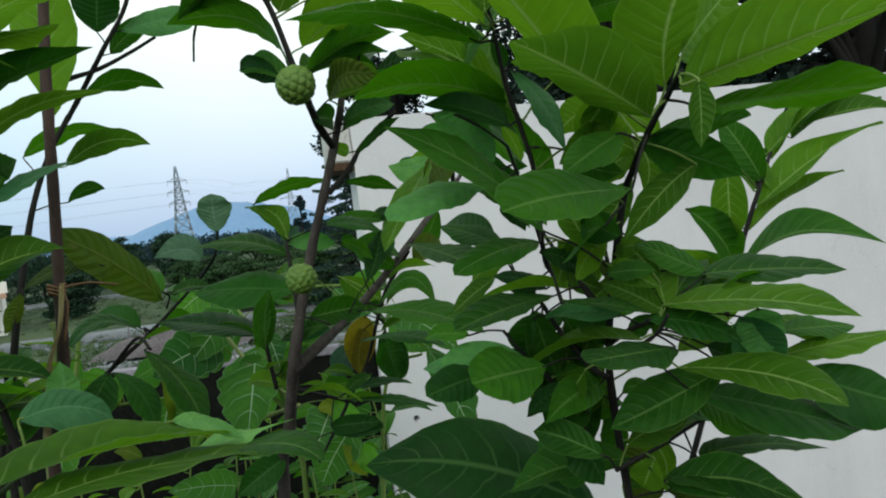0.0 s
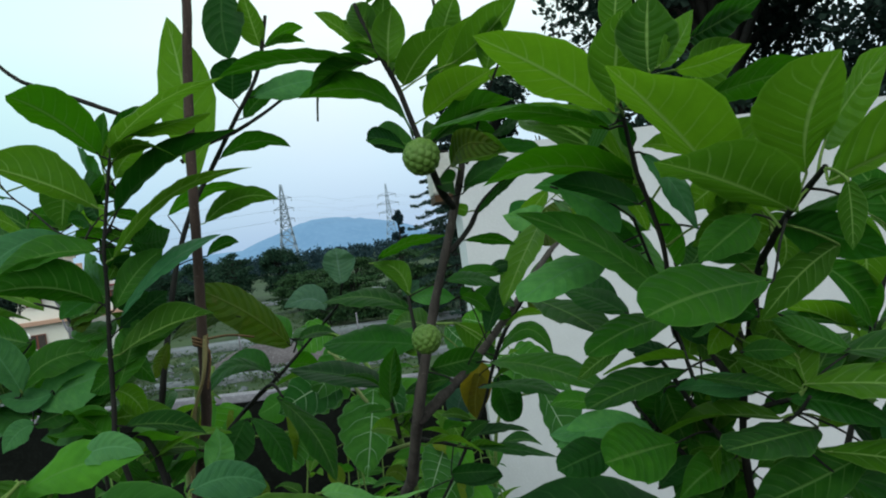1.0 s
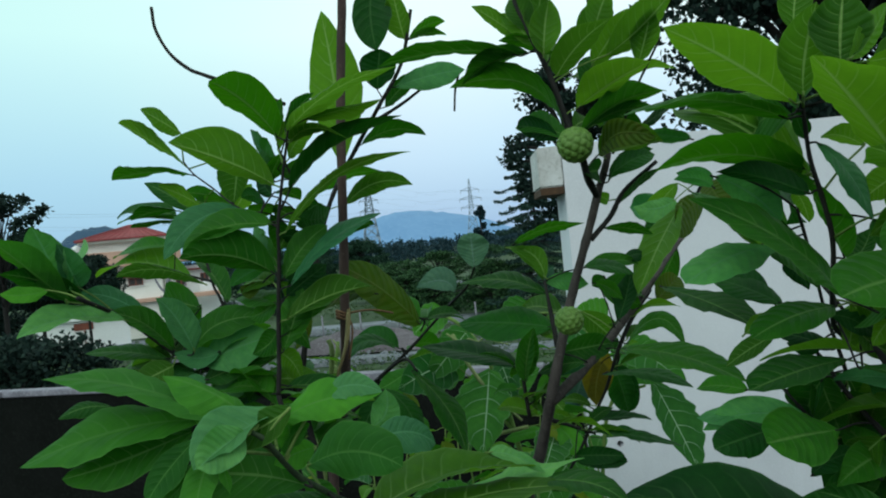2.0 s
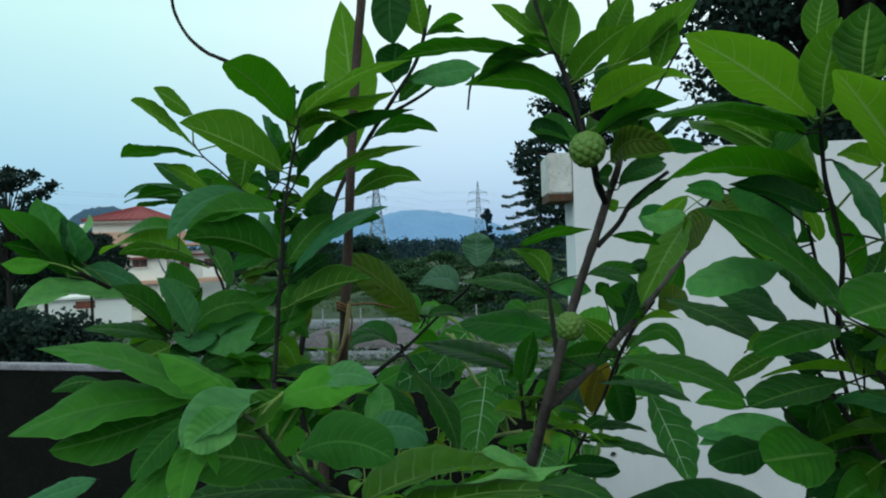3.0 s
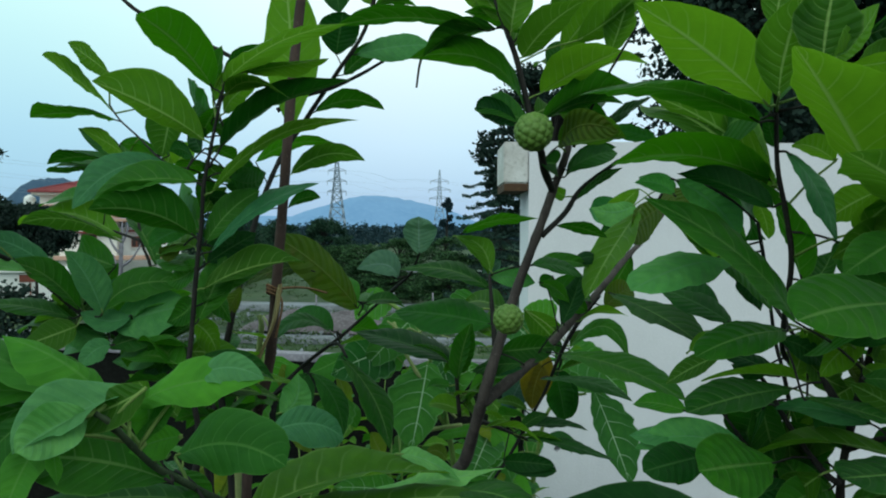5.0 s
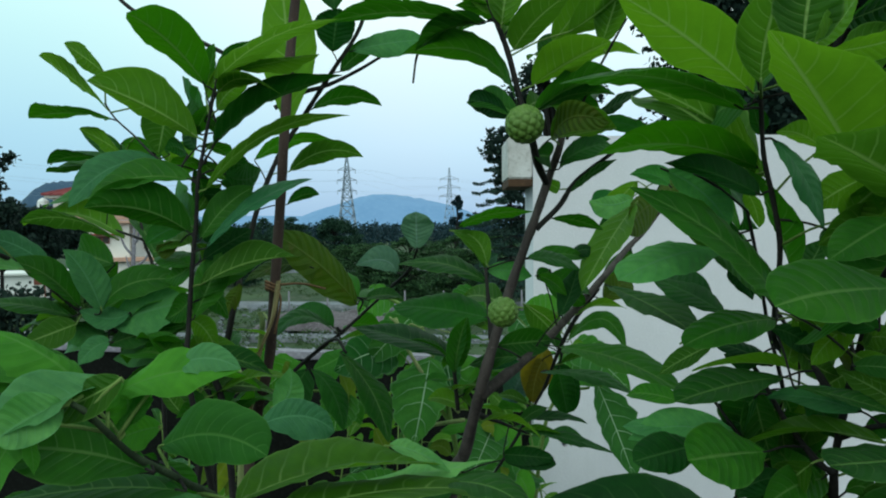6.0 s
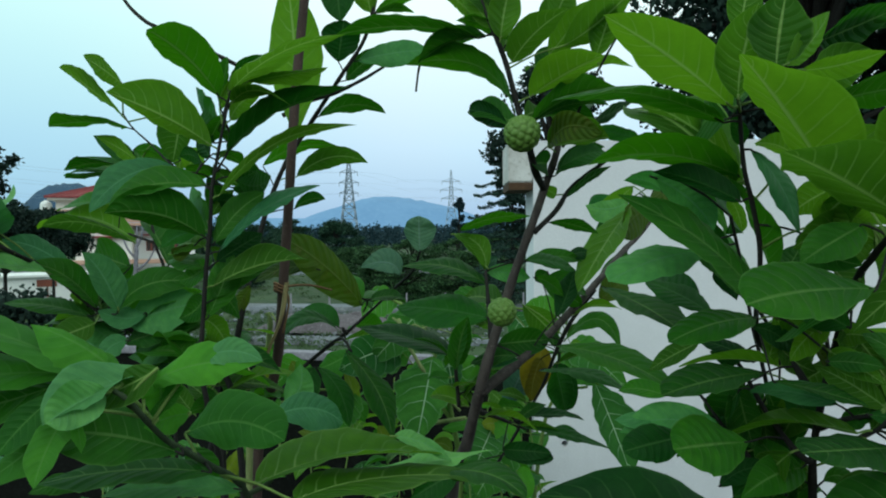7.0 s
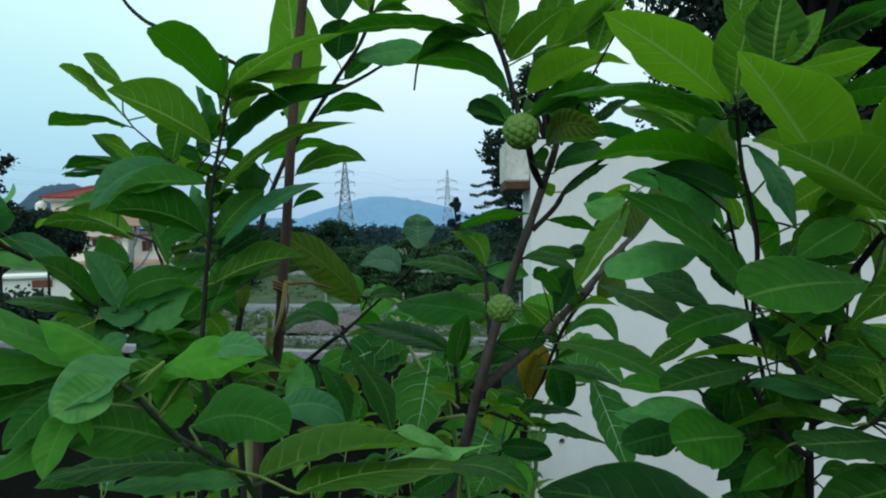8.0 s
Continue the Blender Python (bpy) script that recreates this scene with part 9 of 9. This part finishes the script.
def plant_g():
    G = thing("broad_leaved_plant", "tall herb with broad light green leaves and pale veins", "plant")
    stem(G, "trunk", 0.008, 0.004, [(-0.361, 1.490, 0.530), (-0.376, 1.475, 0.847), (-0.381, 1.450, 1.163), (-0.354, 1.420, 1.485), (-0.372, 1.420, 1.634), (-0.393, 1.380, 1.765), (-0.462, 1.450, 1.852), (-0.551, 1.500, 1.898)], GREEN_STALK)
    stem(G, "branch", 0.005, 0.003, [(-0.372, 1.420, 1.628), (-0.417, 1.400, 1.699), (-0.443, 1.380, 1.751)], GREEN_STALK)
    stem(G, "trunk", 0.008, 0.004, [(-0.767, 1.340, 0.530), (-0.782, 1.325, 0.926), (-0.787, 1.300, 1.323), (-0.777, 1.300, 1.571), (-0.748, 1.300, 1.707), (-0.723, 1.320, 1.863)], GREEN_STALK)
    stem(G, "trunk", 0.006, 0.003, [(-0.201, 1.540, 0.530), (-0.216, 1.525, 0.842), (-0.221, 1.500, 1.155), (-0.188, 1.500, 1.546), (-0.150, 1.500, 1.676), (-0.082, 1.500, 1.698)], GREEN_STALK)
    stem(G, "branch", 0.004, 0.002, [(-0.462, 1.450, 1.852), (-0.335, 1.500, 1.875), (-0.150, 1.500, 1.859)], GREEN_STALK)
    stem(G, "branch", 0.004, 0.002, [(-0.748, 1.300, 1.707), (-0.672, 1.380, 1.692), (-0.600, 1.400, 1.691)], GREEN_STALK)
    stem(G, "branch", 0.0045, 0.003, [(-0.469, 1.340, 1.860), (-0.440, 1.330, 1.800), (-0.395, 1.330, 1.733), (-0.337, 1.340, 1.672)], PALE_STALK)
    stem(G, "branch", 0.0050, 0.004, [(-0.425, 1.360, 1.633), (-0.367, 1.360, 1.645), (-0.329, 1.360, 1.653)], PALE_STALK)
    stem(G, "tendril", 0.0022, 0.001, [(-0.481, 1.340, 1.862), (-0.448, 1.330, 1.843), (-0.430, 1.325, 1.851), (-0.412, 1.330, 1.843), (-0.394, 1.325, 1.853), (-0.377, 1.330, 1.842), (-0.348, 1.330, 1.834)], PALE_STALK)
    leaf(G, (-0.494, 1.400, 1.789), (-0.587, 1.300, 1.756), 0.109, -72, 0.05, 6, (-0.443, 1.380, 1.751))
    leaf(G, (-0.448, 1.400, 1.859), (-0.529, 1.350, 1.766), 0.085, -73, 0.05, 6, (-0.444, 1.432, 1.831))
    leaf(G, (-0.150, 1.500, 1.853), (-0.219, 1.500, 1.877), 0.076, -82, 0.05, 6, (-0.150, 1.500, 1.859))
    leaf(G, (-0.119, 1.500, 1.791), (-0.001, 1.400, 1.718), 0.077, 59, 0.05, 6, (-0.150, 1.500, 1.859))
    leaf(G, (-0.708, 1.400, 1.750), (-0.795, 1.400, 1.682), 0.090, -97, 0.05, 6, (-0.682, 1.370, 1.694))
    leaf(G, (-0.523, 1.500, 1.898), (-0.607, 1.500, 1.843), 0.075, -95, 0.05, 6, (-0.528, 1.488, 1.886))
    leaf(G, (-0.600, 1.400, 1.691), (-0.628, 1.400, 1.600), 0.089, -106, 0.05, 6)
    leaf(G, (-0.321, 1.500, 1.901), (-0.388, 1.500, 1.848), 0.078, -92, 0.05, 6, (-0.335, 1.500, 1.875))
    leaf(G, (-0.281, 1.400, 1.620), (-0.300, 1.300, 1.568), 0.082, -26, 0.05, 6, (-0.370, 1.420, 1.616))
    leaf(G, (-0.220, 1.500, 1.505), (-0.239, 1.400, 1.477), 0.087, -27, 0.05, 6, (-0.192, 1.500, 1.497))
    leaf(G, (-0.470, 1.500, 1.661), (-0.305, 1.400, 1.765), 0.139, 101, 0.05, 6, (-0.406, 1.405, 1.681))
    leaf(G, (-0.741, 1.300, 1.707), (-0.797, 1.300, 1.569), 0.073, -111, 0.05, 6, (-0.748, 1.300, 1.707))
    leaf(G, (-0.455, 1.300, 1.526), (-0.542, 1.200, 1.565), 0.063, -78, 0.05, 6, (-0.361, 1.420, 1.541))
    leaf(G, (-0.243, 1.400, 1.580), (-0.316, 1.400, 1.469), 0.093, -89, 0.05, 6, (-0.183, 1.500, 1.562))
    blade(G, (-0.069, 1.500, 1.713), (-0.031, 1.450, 1.633), (0.006, 1.400, 1.544), (0.0370, -13), (0.0564, 167), 6, 0.53, (-0.088, 1.500, 1.696))
    blade(G, (-0.150, 1.500, 1.790), (-0.101, 1.475, 1.750), (-0.057, 1.450, 1.713), (0.0453, -38), (0.0314, 142), 6, 0.55)
    blade(G, (-0.398, 1.350, 1.783), (-0.400, 1.300, 1.711), (-0.407, 1.250, 1.628), (0.0744, -4), (0.0537, 176), 6, 0.49, (-0.405, 1.392, 1.779))
    blade(G, (-0.446, 1.420, 1.808), (-0.526, 1.400, 1.780), (-0.612, 1.380, 1.746), (0.0472, 58), (0.0619, -122), 6, 0.50, (-0.433, 1.421, 1.816))
    blade(G, (-0.394, 1.400, 1.808), (-0.370, 1.375, 1.765), (-0.353, 1.350, 1.701), (0.0282, -3), (0.0312, 177), 6, 0.56, (-0.422, 1.409, 1.801))
    blade(G, (-0.675, 1.350, 1.759), (-0.704, 1.340, 1.726), (-0.735, 1.330, 1.685), (0.0290, 63), (0.0342, -117), 7, 0.46)
    blade(G, (-0.756, 1.360, 1.804), (-0.779, 1.350, 1.737), (-0.799, 1.340, 1.680), (0.0269, 59), (0.0293, -116), 7, 0.53, (-0.727, 1.317, 1.837))
    blade(G, (-0.588, 1.400, 1.780), (-0.633, 1.390, 1.753), (-0.668, 1.380, 1.739), (0.0248, 60), (0.0405, -120), 7, 0.48)
    blade(G, (-0.638, 1.450, 1.677), (-0.603, 1.435, 1.654), (-0.574, 1.420, 1.613), (0.0246, -21), (0.0255, 158), 7, 0.60, (-0.654, 1.385, 1.692))
    blade(G, (-0.279, 1.400, 1.645), (-0.248, 1.390, 1.620), (-0.224, 1.380, 1.583), (0.0341, -34), (0.0245, 146), 7, 0.60, (-0.332, 1.360, 1.652))
    blade(G, (-0.238, 1.400, 1.540), (-0.213, 1.390, 1.522), (-0.201, 1.380, 1.485), (0.0287, -27), (0.0231, 154), 7, 0.55)
    blade(G, (-0.294, 1.420, 1.699), (-0.262, 1.410, 1.677), (-0.243, 1.400, 1.641), (0.0279, -34), (0.0200, 147), 1, 0.59)
    blade(G, (-0.389, 1.400, 1.615), (-0.344, 1.390, 1.630), (-0.300, 1.380, 1.640), (0.0197, 155), (0.0197, -38), 7, 0.50, (-0.369, 1.420, 1.609))
    blade(G, (-0.256, 1.500, 1.866), (-0.222, 1.480, 1.832), (-0.178, 1.460, 1.805), (0.0385, -38), (0.0372, 140), 6, 0.54)
    blade(G, (-0.367, 1.420, 1.879), (-0.328, 1.410, 1.887), (-0.288, 1.400, 1.871), (0.0195, 123), (0.0327, -55), 7, 0.51, (-0.420, 1.467, 1.860))
    blade(G, (-0.687, 1.360, 1.695), (-0.702, 1.350, 1.733), (-0.713, 1.340, 1.762), (0.0278, -107), (0.0235, 73), 10, 0.49)
    blade(G, (-0.653, 1.100, 1.754), (-0.650, 1.090, 1.794), (-0.637, 1.080, 1.839), (0.0183, 73), (0.0186, -120), 10, 0.51)
    blade(G, (-0.603, 1.400, 1.617), (-0.590, 1.390, 1.680), (-0.607, 1.380, 1.743), (0.0268, -80), (0.0268, 96), 10, 0.51)
    blade(G, (-0.774, 1.150, 1.549), (-0.746, 1.135, 1.595), (-0.710, 1.120, 1.636), (0.0230, 111), (0.0224, -101), 10, 0.43)
    blade(G, (-0.816, 1.150, 1.560), (-0.780, 1.135, 1.603), (-0.740, 1.120, 1.630), (0.0216, 127), (0.0225, -95), 10, 0.36)
    blade(G, (-0.748, 1.150, 1.544), (-0.724, 1.135, 1.586), (-0.704, 1.120, 1.628), (0.0206, 96), (0.0206, -84), 10, 0.50)
    blade(G, (-0.862, 1.100, 1.744), (-0.870, 1.090, 1.767), (-0.888, 1.080, 1.786), (0.0118, -121), (0.0137, 61), 1, 0.51)
    blade(G, (-0.796, 1.100, 1.703), (-0.820, 1.090, 1.738), (-0.832, 1.080, 1.768), (0.0162, -145), (0.0215, 54), 1, 0.47)
    blade(G, (-0.253, 1.400, 1.620), (-0.278, 1.390, 1.636), (-0.302, 1.380, 1.628), (0.0175, 51), (0.0239, -123), 10, 0.38)
    blade(G, (-0.368, 1.400, 1.565), (-0.387, 1.390, 1.586), (-0.409, 1.380, 1.581), (0.0174, 51), (0.0161, -119), 10, 0.36, (-0.361, 1.420, 1.547))
    blade(G, (-0.303, 1.400, 1.578), (-0.278, 1.390, 1.605), (-0.253, 1.380, 1.598), (0.0127, 122), (0.0199, -31), 10, 0.60, (-0.360, 1.420, 1.535))
    blade(G, (-0.220, 1.400, 1.480), (-0.233, 1.390, 1.520), (-0.259, 1.380, 1.553), (0.0271, -109), (0.0181, 74), 10, 0.52)
    blade(G, (-0.630, 1.300, 1.594), (-0.644, 1.290, 1.619), (-0.671, 1.280, 1.626), (0.0129, 52), (0.0182, -124), 10, 0.47)
    blade(G, (-0.495, 1.360, 1.576), (-0.507, 1.350, 1.604), (-0.515, 1.340, 1.632), (0.0159, -99), (0.0222, 81), 10, 0.46)


plant_g()
